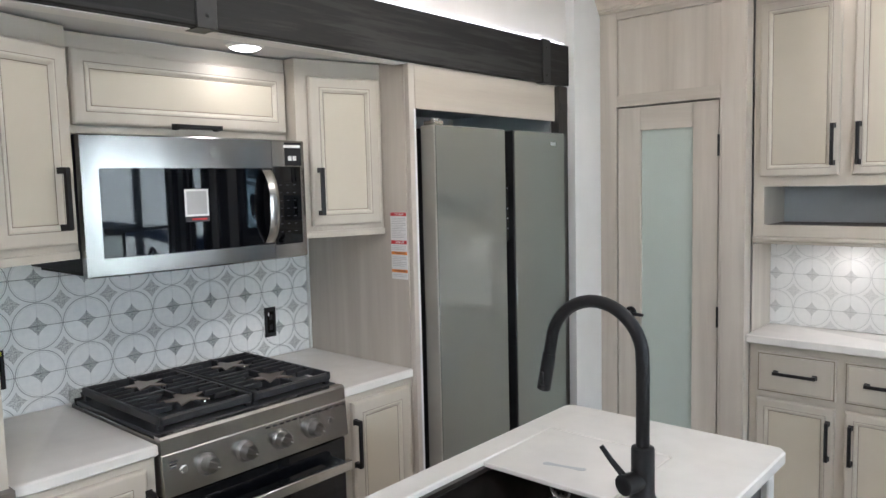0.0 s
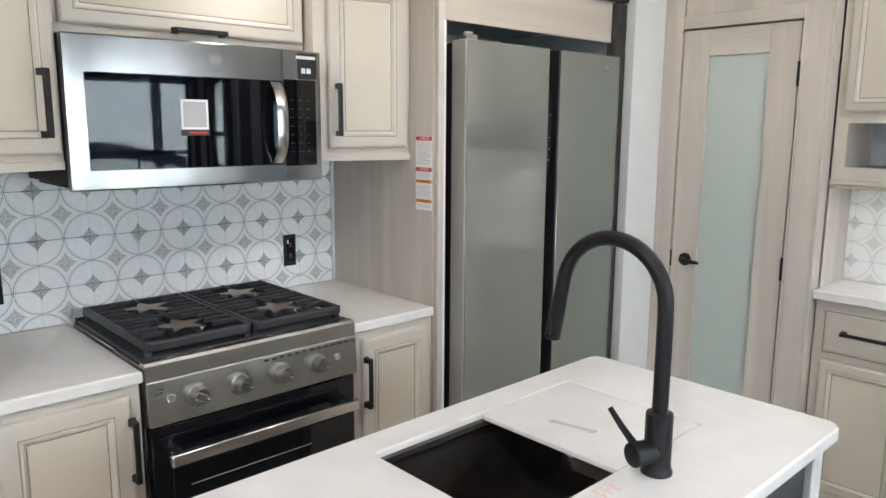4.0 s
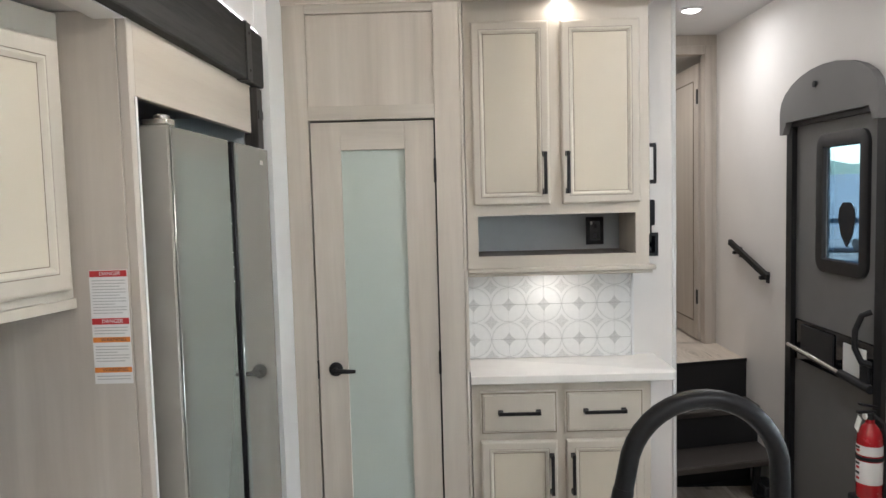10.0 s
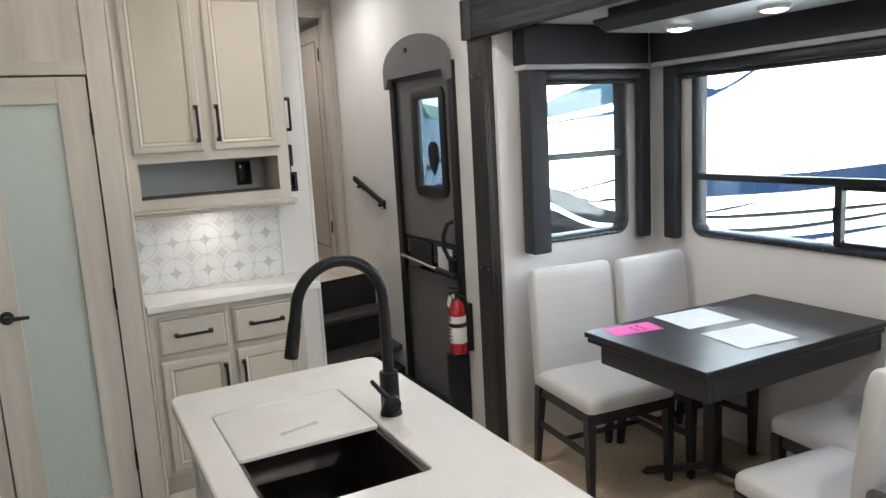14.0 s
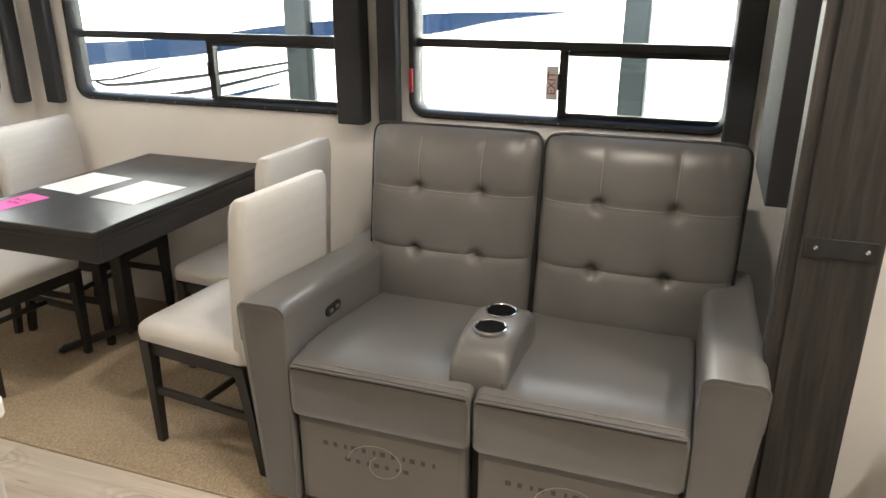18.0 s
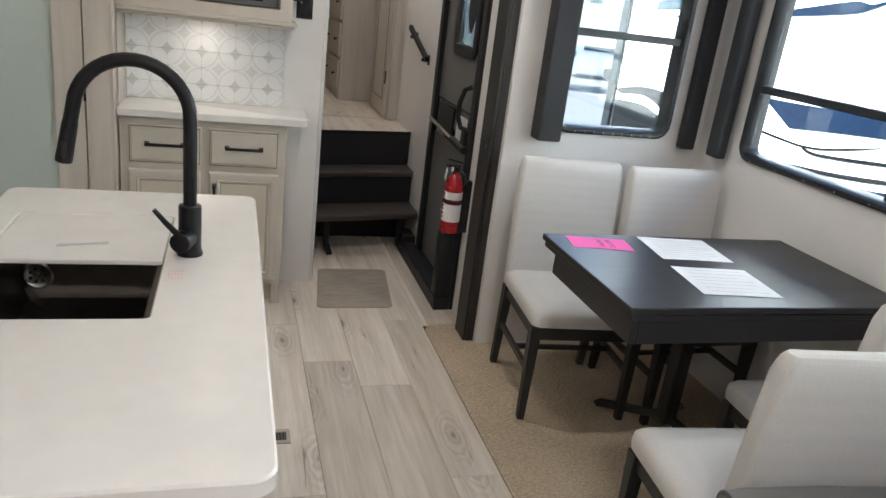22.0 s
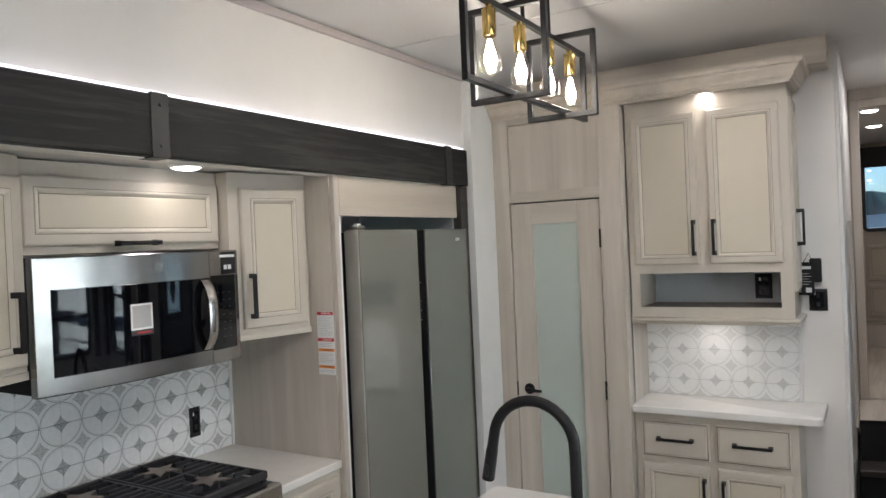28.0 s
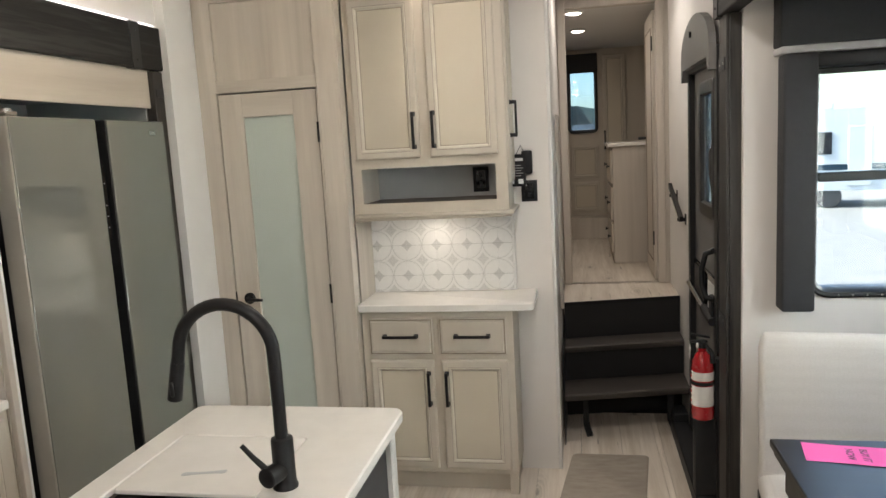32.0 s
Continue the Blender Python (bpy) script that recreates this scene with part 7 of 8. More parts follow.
# chairs
def build_chair():
    """Faces -y, with its base at the origin."""
    c = thing("dining_chair", "cream upholstered dining chair with black wooden legs", "chair", (0, 0, 0), "chairs round the table")
    W, D = 0.225, 0.235
    part("seat", loft([[(x, y, z) for x, y in rrect(-W + i, W - i, -D + i, D - 0.01 - i, 0.03, 5)] for i, z in ((0.012, 0.405), (0.0, 0.412), (-0.003, 0.435), (0.0, 0.458), (0.012, 0.472), (0.04, 0.480), (0.12, 0.483))]), M["fabric"], c, "cream seat cushion")
    loops = []
    for z, y, t in ((0.415, 0.205, 0.030), (0.44, 0.207, 0.032), (0.6, 0.215, 0.033), (0.75, 0.226, 0.032), (0.9, 0.239, 0.030), (0.935, 0.243, 0.027), (0.948, 0.245, 0.018), (0.951, 0.2455, 0.008)):
        ins = 0.0 if z < 0.93 else (0.008 if z < 0.94 else (0.016 if z < 0.95 else 0.03))
        loops.append([(x, yy + y, z) for x, yy in rrect(-W + 0.002 + ins, W - 0.002 - ins, -t, t, min(0.02, t * 0.8), 4)])
    part("backrest", loft(loops), M["fabric"], c, "cream upholstered backrest")
    part("seat_frame", join(bx(-W + 0.012, W - 0.012, -D + 0.012, -D + 0.034, 0.355, 0.404, 0.002), bx(-W + 0.012, W - 0.012, D - 0.05, D - 0.028, 0.355, 0.404, 0.002),
                            bx(-W + 0.012, -W + 0.034, -D + 0.0345, D - 0.0505, 0.355, 0.404, 0.002), bx(W - 0.034, W - 0.012, -D + 0.0345, D - 0.0505, 0.355, 0.404, 0.002)), M["chairleg"], c, "black seat rail")
    for sx in (-1, 1):
        for yb, yt, nm in ((-D + 0.03, -D + 0.03, "front"), (D + 0.015, D - 0.04, "rear")):
            lo = []
            for z, f in ((0.008, 0.0), (0.2, 0.45), (0.404, 1.0)):
                h = 0.013 + 0.008 * f
                cx, cy = sx * (W - 0.020), yb + (yt - yb) * f
                lo.append([(cx - h, cy - h, z), (cx + h, cy - h, z), (cx + h, cy + h, z), (cx - h, cy + h, z)])
            part("leg", loft(lo), M["chairleg"], c, smooth=False)
        part("stretcher", bx(sx * (W - 0.020) - 0.008, sx * (W - 0.020) + 0.008, -D + 0.04, D - 0.01, 0.20, 0.228, 0.002), M["chairleg"], c)
    part("stretcher", bx(-W + 0.029, W - 0.029, -0.008, 0.008, 0.205, 0.225, 0.002), M["chairleg"], c)
    return c


ch = build_chair()
ch.matrix_world = pose(1.277, 2.127, 0.0, 0, 0, -5.5)
tagged(ch, "cream upholstered dining chair against the end wall")
copy_thing(ch, pose(1.757, 2.07, 0.0, 0, 0, 1))
c3 = copy_thing(ch, pose(1.224, 0.932, 0.0, 0, 0, 174))
tagged(c3, "cream dining chair with its back to the sofa")
c4 = copy_thing(ch, pose(1.700, 1.165, 0.0, 0, 0, 176))
tagged(c4, "cream dining chair between table and window wall")

# sofa
sf = thing("reclining_sofa", "grey faux-leather two-seat recliner sofa with a cup-holder console", "sofa", (1.35, -0.06, 0))
SYC = -0.042
AW = 0.150
SW = 0.692
part("base", bx(0.93, 1.80, SYC - SW + 0.03, SYC + SW - 0.03, 0.05, 0.33, 0.01), M["piping"], sf, "dark base")
for y in (SYC - SW + 0.1, SYC + SW - 0.1):
    for x in (1.0, 1.7):
        part("foot", bx(x - 0.03, x + 0.03, y - 0.03, y + 0.03, 0.006, 0.052, 0.004), M["plastic"], sf, "black foot")


def sofa_arm(yo, yi):
    """A flat-topped arm with rounded shoulders that narrows towards the floor."""
    s = 1 if yo > yi else -1
    lo = []
    for x, top, ins, bot in ((0.868, 0.682, 0.010, 0.075), (0.862, 0.690, 0.003, 0.065), (0.866, 0.700, 0.0, 0.06), (0.90, 0.704, 0.0, 0.06), (1.10, 0.692, 0.0, 0.06), (1.30, 0.672, 0.0, 0.06), (1.50, 0.655, 0.0, 0.06), (1.70, 0.65, 0.0, 0.06), (1.74, 0.64, 0.012, 0.07)):
        a, b = yo - s * ins, yi + s * ins
        pts = [(a - s * 0.042, bot), (a - s * 0.004, top - 0.12)]
        for cy, r, a0 in ((a - s * 0.026, 0.026, 0), (b + s * 0.034, 0.034, 90)):
            for k in range(6):
                an = radians(a0 + 18 * k)
                pts.append((cy + s * r * math.cos(an), top - r + r * math.sin(an)))
        pts.append((b, bot))
        lo.append([(x, y, z) for y, z in pts])
    a = part("arm", loft(lo), M["leather"], sf, "padded grey arm")
    ring = [(0.8635, y, z) for _, y, z in lo[2]]
    part("arm_piping", tube(ring[1:-1], 0.0026, 6), M["leather"], a, "raised seam round the arm front")
    return a


arm_n = sofa_arm(SYC + SW, SYC + SW - AW)
sofa_arm(SYC - SW, SYC - SW + AW)
# switch on the inner face of the arm
yw = SYC + SW - AW - 0.001
part("recliner_switch", loft([[(1.135 + u, yw - w, 0.585 + v) for u, v in rrect(-0.045, 0.045, -0.016, 0.016, 0.015, 4)] for w in (0.0, 0.006)]), M["plastic"], arm_n, "oval black recliner switch")
for dx in (-0.02, 0.02):
    part("switch_button", bx(1.135 + dx - 0.012, 1.135 + dx + 0.012, yw - 0.009, yw - 0.0062, 0.577, 0.593, 0.002), M["steel"], arm_n)


def cushion(name, uv, thick, bulge, dimples, seams, label, to_world, nu=40, nv=40, sag=0.0):
    """A padded block: to_world takes (u, v, w); dimples are buttons, seams are stitched lines."""
    (u0, u1, v0, v1) = uv

    def pulled(u, v):
        """Rounds the corners of the outline."""
        s, t = 2 * (u - u0) / (u1 - u0) - 1, 2 * (v - v0) / (v1 - v0) - 1
        c = 0.014 * abs(s * t) ** 14
        return u - math.copysign(c, s), v - math.copysign(c, t)

    bm = bmesh.new()
    grid = []
    for j in range(nv + 1):
        row = []
        for i in range(nu + 1):
            a, b = i / nu, j / nv
            u, v = u0 + (u1 - u0) * a, v0 + (v1 - v0) * b
            ex, ey = 1 - abs(2 * a - 1) ** 4, 1 - abs(2 * b - 1) ** 4
            w = thick + bulge * (max(ex, 0) * max(ey, 0)) ** 0.5
            for k, (pu, pv) in enumerate(((0.06, 0.97), (0.13, 0.99), (0.87, 0.99), (0.94, 0.97))):
                w -= 0.006 * math.exp(-((a - pu) / 0.025) ** 2 - ((b - pv) / 0.06) ** 2)
            for du, dv, dep, rad in dimples:
                d2 = ((u - du) ** 2 + (v - dv) ** 2) / rad ** 2
                w -= dep * math.exp(-d2) + dep * 0.25 * math.exp(-d2 * 0.12)
            for kind, at, lo, hi, dep in seams:
                d = (u - at) if kind == "u" else (v - at)
                other = v if kind == "u" else u
                if lo <= other <= hi:
                    w -= dep * math.exp(-(d / 0.007) ** 2) + dep * 0.7 * math.exp(-(d / 0.04) ** 2)

            row.append(bm.verts.new(to_world(*pulled(u, v), w)))
        grid.append(row)
    lines = []
    for kind, at, lo, hi, dep in seams:
        pts = []
        if kind == "v":
            j = round((at - v0) / (v1 - v0) * nv)
            pts = [vt.co.copy() for i, vt in enumerate(grid[j]) if lo <= u0 + (u1 - u0) * i / nu <= hi]
        else:
            i = round((at - u0) / (u1 - u0) * nu)
            pts = [grid[j][i].co.copy() for j in range(nv + 1) if lo <= v0 + (v1 - v0) * j / nv <= hi]
        lines.append(pts)
    for j in range(nv):
        for i in range(nu):
            bm.faces.new((grid[j][i], grid[j][i + 1], grid[j + 1][i + 1], grid[j + 1][i]))
    edge = [grid[0][i] for i in range(nu + 1)] + [grid[j][nu] for j in range(1, nv + 1)] + [grid[nv][i] for i in range(nu - 1, -1, -1)] + [grid[j][0] for j in range(nv - 1, 0, -1)]
    locs = [(u0 + (u1 - u0) * i / nu, v0) for i in range(nu + 1)] + [(u1, v0 + (v1 - v0) * j / nv) for j in range(1, nv + 1)] + [(u0 + (u1 - u0) * i / nu, v1) for i in range(nu - 1, -1, -1)] + [(u0, v0 + (v1 - v0) * j / nv) for j in range(nv - 1, 0, -1)]
    back = [bm.verts.new(to_world(u, v0 + (v - v0) * 0.92, 0)) for u, v in locs]
    n = len(edge)
    for k in range(n):
        m = (k + 1) % n
        bm.faces.new((edge[m], edge[k], back[k], back[m]))
    bm.faces.new(back)
    bmesh.ops.recalc_face_normals(bm, faces=bm.faces[:])
    ob = part(name, bm, M["leather"], sf, label)
    rim = [to_world(*pulled(u, v), thick * 1.0) for u, v in locs]
    part("piping", tube([*rim, rim[0]], 0.0062, 7), M["piping"], ob, "dark piping")
    for pts in lines:
        part("stitching", tube(pts[1:-1], 0.0013, 5), M["stitch"], ob, "pale stitched seam")
    return ob


GAP = SYC
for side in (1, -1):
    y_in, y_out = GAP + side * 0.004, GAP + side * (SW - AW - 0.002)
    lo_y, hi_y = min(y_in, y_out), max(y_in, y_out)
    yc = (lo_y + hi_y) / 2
    # seat: top surface and rounded front
    lo = []
    for x, zt_, zb, ins in ((0.866, 0.50, 0.385, 0.014), (0.857, 0.522, 0.374, 0.005), (0.862, 0.536, 0.37, 0.0), (0.885, 0.545, 0.37, 0.0), (0.96, 0.553, 0.36, 0.0), (1.10, 0.548, 0.34, 0.0), (1.30, 0.520, 0.33, 0.0), (1.52, 0.49, 0.33, 0.0)):
        lo.append([(x, y, z) for y, z in rrect(lo_y + ins, hi_y - ins, zb, zt_, 0.022, 4)])
    seat = part("seat_cushion", loft(lo), M["leather"], sf, "padded grey seat")
    part("seam", tube([(0.857, lo_y + 0.010, 0.528), (0.8565, yc, 0.530), (0.857, hi_y - 0.010, 0.528)], 0.0035, 6), M["leather"], seat, "piped front seam")
    part("stitching", tube([(0.8765, lo_y + 0.014, 0.5435), (0.8765, hi_y - 0.014, 0.5435)], 0.0013, 5), M["stitch"], seat, "pale stitched seam")
    # dark tube that paints the shade below the front seam
    part("seam_shade", tube([(0.8555, lo_y + 0.010, 0.5225), (0.8550, yc, 0.5245), (0.8555, hi_y - 0.010, 0.5225)], 0.0022, 6), M["piping"], seat, "dark strip painting the shade under the seam")
    # backrest, leaning
    def to_back(u, v, w, s=side, yc=yc):
        lean = 0.20 * (v - 0.45)
        return (1.625 + lean - w, u + 0.035 * (u - yc) * max(0, v - 0.6) / 0.45 * (1 if (u - yc) * s > 0 else 0.2), v)
    b0, b1 = (lo_y + 0.002, hi_y + 0.06) if side > 0 else (lo_y - 0.085, hi_y - 0.002)
    bc = (b0 + b1) / 2
    q = (b1 - b0) * 0.185
    dim = [(bc + s * q, z, 0.028, 0.018) for s in (-1, 1) for z in (0.665, 0.875)]
    seams = [("v", 0.665, b0, b1, 0.006), ("v", 0.875, b0, b1, 0.006), ("u", bc - q, 0.875, 1.06, 0.0035), ("u", bc + q, 0.875, 1.06, 0.0035)]
    bk = cushion("back_cushion", (b0, b1, 0.43, 1.075), 0.100, 0.075, dim, seams, "tufted grey back cushion", to_back, 60, 60)
    # footrest with film
    ft = part("footrest", bx(0.872, 0.93, lo_y + 0.012, hi_y - 0.012, 0.075, 0.366, 0.008, 2), M["leather"], sf, "folded grey footrest")
    fm = part("film", bx(0.8705, 0.8718, lo_y + 0.03, hi_y - 0.03, 0.085, 0.345), M["plastic_film"], ft, "clear plastic film with faded print")
    for k, (zz, wd, hh) in enumerate(((0.280, 0.36, 0.015), (0.240, 0.22, 0.012))):
        for j in range(int(wd / 0.03)):
            y = yc + wd / 2 - j * 0.03
            part("print_bar", bx(0.8696, 0.8702, y - 0.018, y - 0.002 - 0.004 * (j % 3), zz, zz + hh), M["ink"], fm)
    sw_pts = [(0.8698, yc + 0.10 * math.cos(a) * (1 - a / 9), 0.25 + 0.07 * math.sin(a) * (1 - a / 12)) for a in (k * 0.35 for k in range(22))]
    part("scroll_print", tube(sw_pts, 0.0016, 5), M["stitch"], fm, "pale scroll ornament")
part("back_shell", loft([[(1.63 + 0.2 * (z - 0.45) + 0.0, SYC - SW + 0.05, z), (1.78 + 0.1 * (z - 0.45), SYC - SW + 0.05, z), (1.78 + 0.1 * (z - 0.45), SYC + SW - 0.05, z), (1.63 + 0.2 * (z - 0.45), SYC + SW - 0.05, z)] for z in (0.33, 0.6, 0.9, 0.98)]), M["leather"], sf, "grey back shell")
# console
lo = []
for x, zt_, ins in ((0.905, 0.55, 0.02), (0.90, 0.575, 0.006), (0.915, 0.615, 0.0), (0.96, 0.643, 0.0), (1.05, 0.656, 0.0), (1.16, 0.653, 0.0), (1.23, 0.628, 0.0), (1.265, 0.57, 0.004), (1.27, 0.55, 0.02)):
    lo.append([(x, y, z) for y, z in rrect(SYC - 0.080 + ins, SYC + 0.080 - ins, 0.50, zt_, 0.03 if zt_ > 0.58 else 0.015, 4)])
cs = part("console", loft(lo), M["leather"], sf, "grey console between the seats")
for x, z in ((1.03, 0.6560), (1.14, 0.6560)):
    part("cup_holder", lathe([(0.046, z - 0.004), (0.046, z + 0.0035), (0.0435, z + 0.0045), (0.041, z + 0.002), (0.041, z + 0.0005)], 28, Matrix.Translation((x, SYC, 0))), M["chrome"], cs, "chrome cup-holder ring")
    # flat black disc in place of a shaded recess
    part("cup_well", lathe([(0.0405, z - 0.002), (0.0405, z + 0.0022), (0.038, z + 0.0018), (0.030, z + 0.0016), (0, z + 0.0016)], 28, Matrix.Translation((x, SYC, 0))), M["wellshade"], cs, "flat dark disc painting the shade in the cup well")

# second sofa at the rear
s2 = thing("rear_sofa", "grey faux-leather sofa against the rear wall", "sofa", (0.2, -1.6, 0))
part("base", bx(-0.62, 0.98, -2.05, -1.10, 0.04, 0.32, 0.01), M["piping"], s2, "dark base")
for x0, x1 in ((0.86, 1.03), (-0.67, -0.50)):
    lo = []
    for y, top, ins in ((-1.045, 0.555, 0.02), (-1.052, 0.582, 0.006), (-1.07, 0.595, 0.0), (-1.5, 0.605, 0.0), (-2.0, 0.60, 0.0), (-2.03, 0.58, 0.015)):
        lo.append([(x, y, z) for x, z in rrect(x0 + ins, x1 - ins, 0.06, top, 0.045, 5)])
    part("arm", loft(lo), M["leather"], s2, "padded grey arm")
for x0, x1 in ((-0.495, 0.18), (0.185, 0.855)):
    part("seat_cushion", bx(x0, x1, -1.95, -1.06, 0.322, 0.49, 0.03, 3), M["leather"], s2, "padded grey seat")
    part("back_cushion", moved(bx(x0, x1, -0.08, 0.08, 0.0, 0.55, 0.04, 3), Matrix.Translation((0, -2.0, 0.48)) @ Matrix.Rotation(radians(10), 4, "X")), M["leather"], s2, "padded grey back")
for x in (-0.55, 0.91):
    for y in (-1.2, -1.95):
        part("foot", bx(x - 0.03, x + 0.03, y - 0.03, y + 0.03, 0.0, 0.041, 0.004), M["plastic"], s2, "black foot")


# ---- outside ----
GZ = -1.05
# pale lot given a dark colour so that sunlight does not burn it out
M["gravel"] = paint("darkened_pale_gravel", (0.060, 0.062, 0.061), 0.9, 0.12, 2.0, 30, 0.5)
M["gel"] = paint("white_gelcoat", (0.80, 0.81, 0.79), 0.3, 0.02, 1.5, 60, 0.02)
# white gelcoat darkened in its colour, for far sides in grazing sun
M["gel_far"] = paint("shaded_white_gelcoat", (0.30, 0.31, 0.31), 0.5, 0.04, 1.5, 60, 0.02)
M["navy"] = paint("navy_decal", (0.006, 0.012, 0.026), 0.6, 0.08, 4)
M["sky_decal"] = paint("blue_grey_decal", (0.016, 0.028, 0.038), 0.6, 0.12, 4)
M["grey_decal"] = paint("charcoal_decal", (0.008, 0.009, 0.010), 0.6, 0.08, 4)
for _k in ("navy", "sky_decal", "grey_decal"):
    M[_k].node_tree.nodes["Principled BSDF"].inputs["Specular IOR Level"].default_value = 0.0
M["silver"] = paint("slate_grey_arm", (0.012, 0.015, 0.017), 0.6, 0.05, 8, 60, 0.0)
M["silver"].node_tree.nodes["Principled BSDF"].inputs["Specular IOR Level"].default_value = 0.05
M["tyre"] = paint("black_tyre", (0.02, 0.02, 0.02), 0.8, 0.1)
g = bmesh.new()
n = 24
gv = [[g.verts.new((-60 + 320 * (i / n) ** 2 * (1 if i else 1), -160 + 420 * j / n, GZ)) for i in range(n + 1)] for j in range(n + 1)]
for j in range(n):
    for i in range(n):
        g.faces.new((gv[j][i], gv[j][i + 1], gv[j + 1][i + 1], gv[j + 1][i]))
solo("ground", g, M["gravel"], "pale gravel lot, darkened against glare, reaching to the horizon", "ground", "structure", at=(0, 0, 0))


def band(P, top, bottom, w=0.006):
    """A decal between two curves, given as (u, v) lists of equal length."""
    bm = bmesh.new()
    a = [bm.verts.new(P(u, v, w)) for u, v in top]
    b = [bm.verts.new(P(u, v, w)) for u, v in bottom]
    for k in range(len(a) - 1):
        bm.faces.new((a[k], a[k + 1], b[k + 1], b[k]))
    bm.normal_update()
    bmesh.ops.solidify(bm, geom=bm.faces[:], thickness=0.003)
    return bm


TXF = 4.3
PTr = plane_map("W", TXF)
tr = thing("travel_trailer", "white travel trailer with blue and grey swooping stripes", "trailer", (5.5, 1.0, GZ))
part("body", loft([[(x, y, z) for y, z in rrect(-9.0, 7.7, GZ + 0.55, 3.3, 0.35, 5)] for x in (TXF, TXF + 2.5)]), M["gel"], tr, "white fibreglass body")
part("belt_moulding", fbox(PTr, -8.7, 7.4, 0.10, 0.14, 0.0005, 0.02), M["silver"], tr)
def stripe(top, bottom, mt, label):
    """A decal between two smooth runs of points, the same number in each."""
    def fine(pts, n=6):
        out = []
        for k in range(len(pts) - 1):
            p0, p1, p2, p3 = pts[max(k - 1, 0)], pts[k], pts[k + 1], pts[min(k + 2, len(pts) - 1)]
            for i in range(n):
                f = i / n
                out.append(tuple(0.5 * (2 * b + (c - a) * f + (2 * a - 5 * b + 4 * c - d) * f * f + (3 * b - a - 3 * c + d) * f ** 3) for a, b, c, d in zip(p0, p1, p2, p3)))
        return [*out, pts[-1]]
    part("stripe", band(PTr, fine(top), fine(bottom)), M[mt], tr, label)


stripe([(5.0, 1.04), (4.3, 1.065), (3.34, 1.13), (2.52, 1.233), (1.43, 1.323), (0.9, 1.345), (0.39, 1.354)],
       [(4.62, 0.85), (4.1, 0.91), (3.34, 0.992), (2.52, 1.11), (1.43, 1.185), (0.9, 1.285), (0.39, 1.350)], "navy", "navy tapering stripe")
stripe([(5.2, 1.72), (4.35, 1.84), (4.12, 1.83), (3.84, 1.93), (3.5, 2.12)], [(5.2, 1.69), (4.35, 1.75), (4.12, 1.80), (3.84, 1.91), (3.5, 2.09)], "navy", "navy line near the roof")
stripe([(4.95, 0.775), (4.40, 0.752), (4.0, 0.818), (3.70, 0.892)], [(4.95, 0.755), (4.40, 0.735), (4.0, 0.802), (3.70, 0.886)], "grey_decal", "thin charcoal line")
stripe([(4.42, 0.742), (4.2, 0.728), (3.33, 0.838), (2.50, 0.966)], [(4.42, 0.722), (4.2, 0.702), (3.33, 0.812), (2.50, 0.955)], "grey_decal", "thin charcoal line")
stripe([(4.60, 0.575), (4.0, 0.628), (3.32, 0.730), (2.50, 0.912)], [(4.60, 0.540), (4.0, 0.592), (3.32, 0.700), (2.50, 0.902)], "grey_decal", "thin charcoal line")
stripe([(4.60, 0.475), (4.0, 0.545), (3.32, 0.640), (2.60, 0.80)], [(4.60, 0.39), (4.0, 0.475), (3.32, 0.595), (2.60, 0.79)], "navy", "navy lower stripe")
stripe([(7.0, 1.75), (6.5, 1.88), (5.88, 1.99), (5.24, 2.06), (4.9, 2.10)], [(7.0, 1.665), (6.5, 1.69), (5.88, 1.745), (5.24, 1.81), (4.9, 1.84)], "sky_decal", "blue-grey swoosh")
stripe([(6.8, 1.622), (6.5, 1.632), (5.88, 1.675), (5.24, 1.725), (4.9, 1.755)], [(6.8, 1.618), (6.5, 1.616), (5.88, 1.648), (5.24, 1.685), (4.9, 1.71)], "sky_decal", "thin blue stripe")
stripe([(7.60, 0.745), (7.02, 0.848), (6.6, 0.862), (6.19, 0.822), (5.71, 0.70), (5.22, 0.662), (4.9, 0.668)],
       [(7.40, 0.715), (7.0, 0.762), (6.75, 0.745), (6.48, 0.668), (5.94, 0.548), (5.5, 0.545), (4.95, 0.61)], "grey_decal", "charcoal swoosh")
stripe([(7.50, 0.64), (6.9, 0.665), (6.48, 0.598), (5.94, 0.492), (5.5, 0.488), (5.0, 0.545)], [(7.50, 0.22), (6.9, 0.24), (6.48, 0.281), (5.94, 0.335), (5.5, 0.405), (5.0, 0.535)], "grey_decal", "charcoal lower swoosh")
stripe([(6.16, 0.866), (5.7, 0.958), (5.22, 1.070), (4.95, 1.13)], [(6.16, 0.848), (5.7, 0.938), (5.22, 1.050), (4.95, 1.11)], "grey_decal", "thin charcoal line")
stripe([(6.16, 0.862), (5.85, 0.764), (5.5, 0.808), (5.22, 0.735)], [(6.16, 0.845), (5.85, 0.738), (5.5, 0.782), (5.22, 0.705)], "grey_decal", "thin charcoal line")
part("corner_moulding", fbox(PTr, 7.52, 7.68, GZ + 0.95, 2.9, 0.0125, 0.05, 0.01), M["silver"], tr, "grey corner moulding")
for y0, y1 in ((2.29, 2.475), (-0.15, 0.01)):
    arm = part("awning_arm", fbox(PTr, y0, y1, -0.4, 3.0, 0.0125, 0.09, 0.01), M["silver"], tr, "grey awning arm")
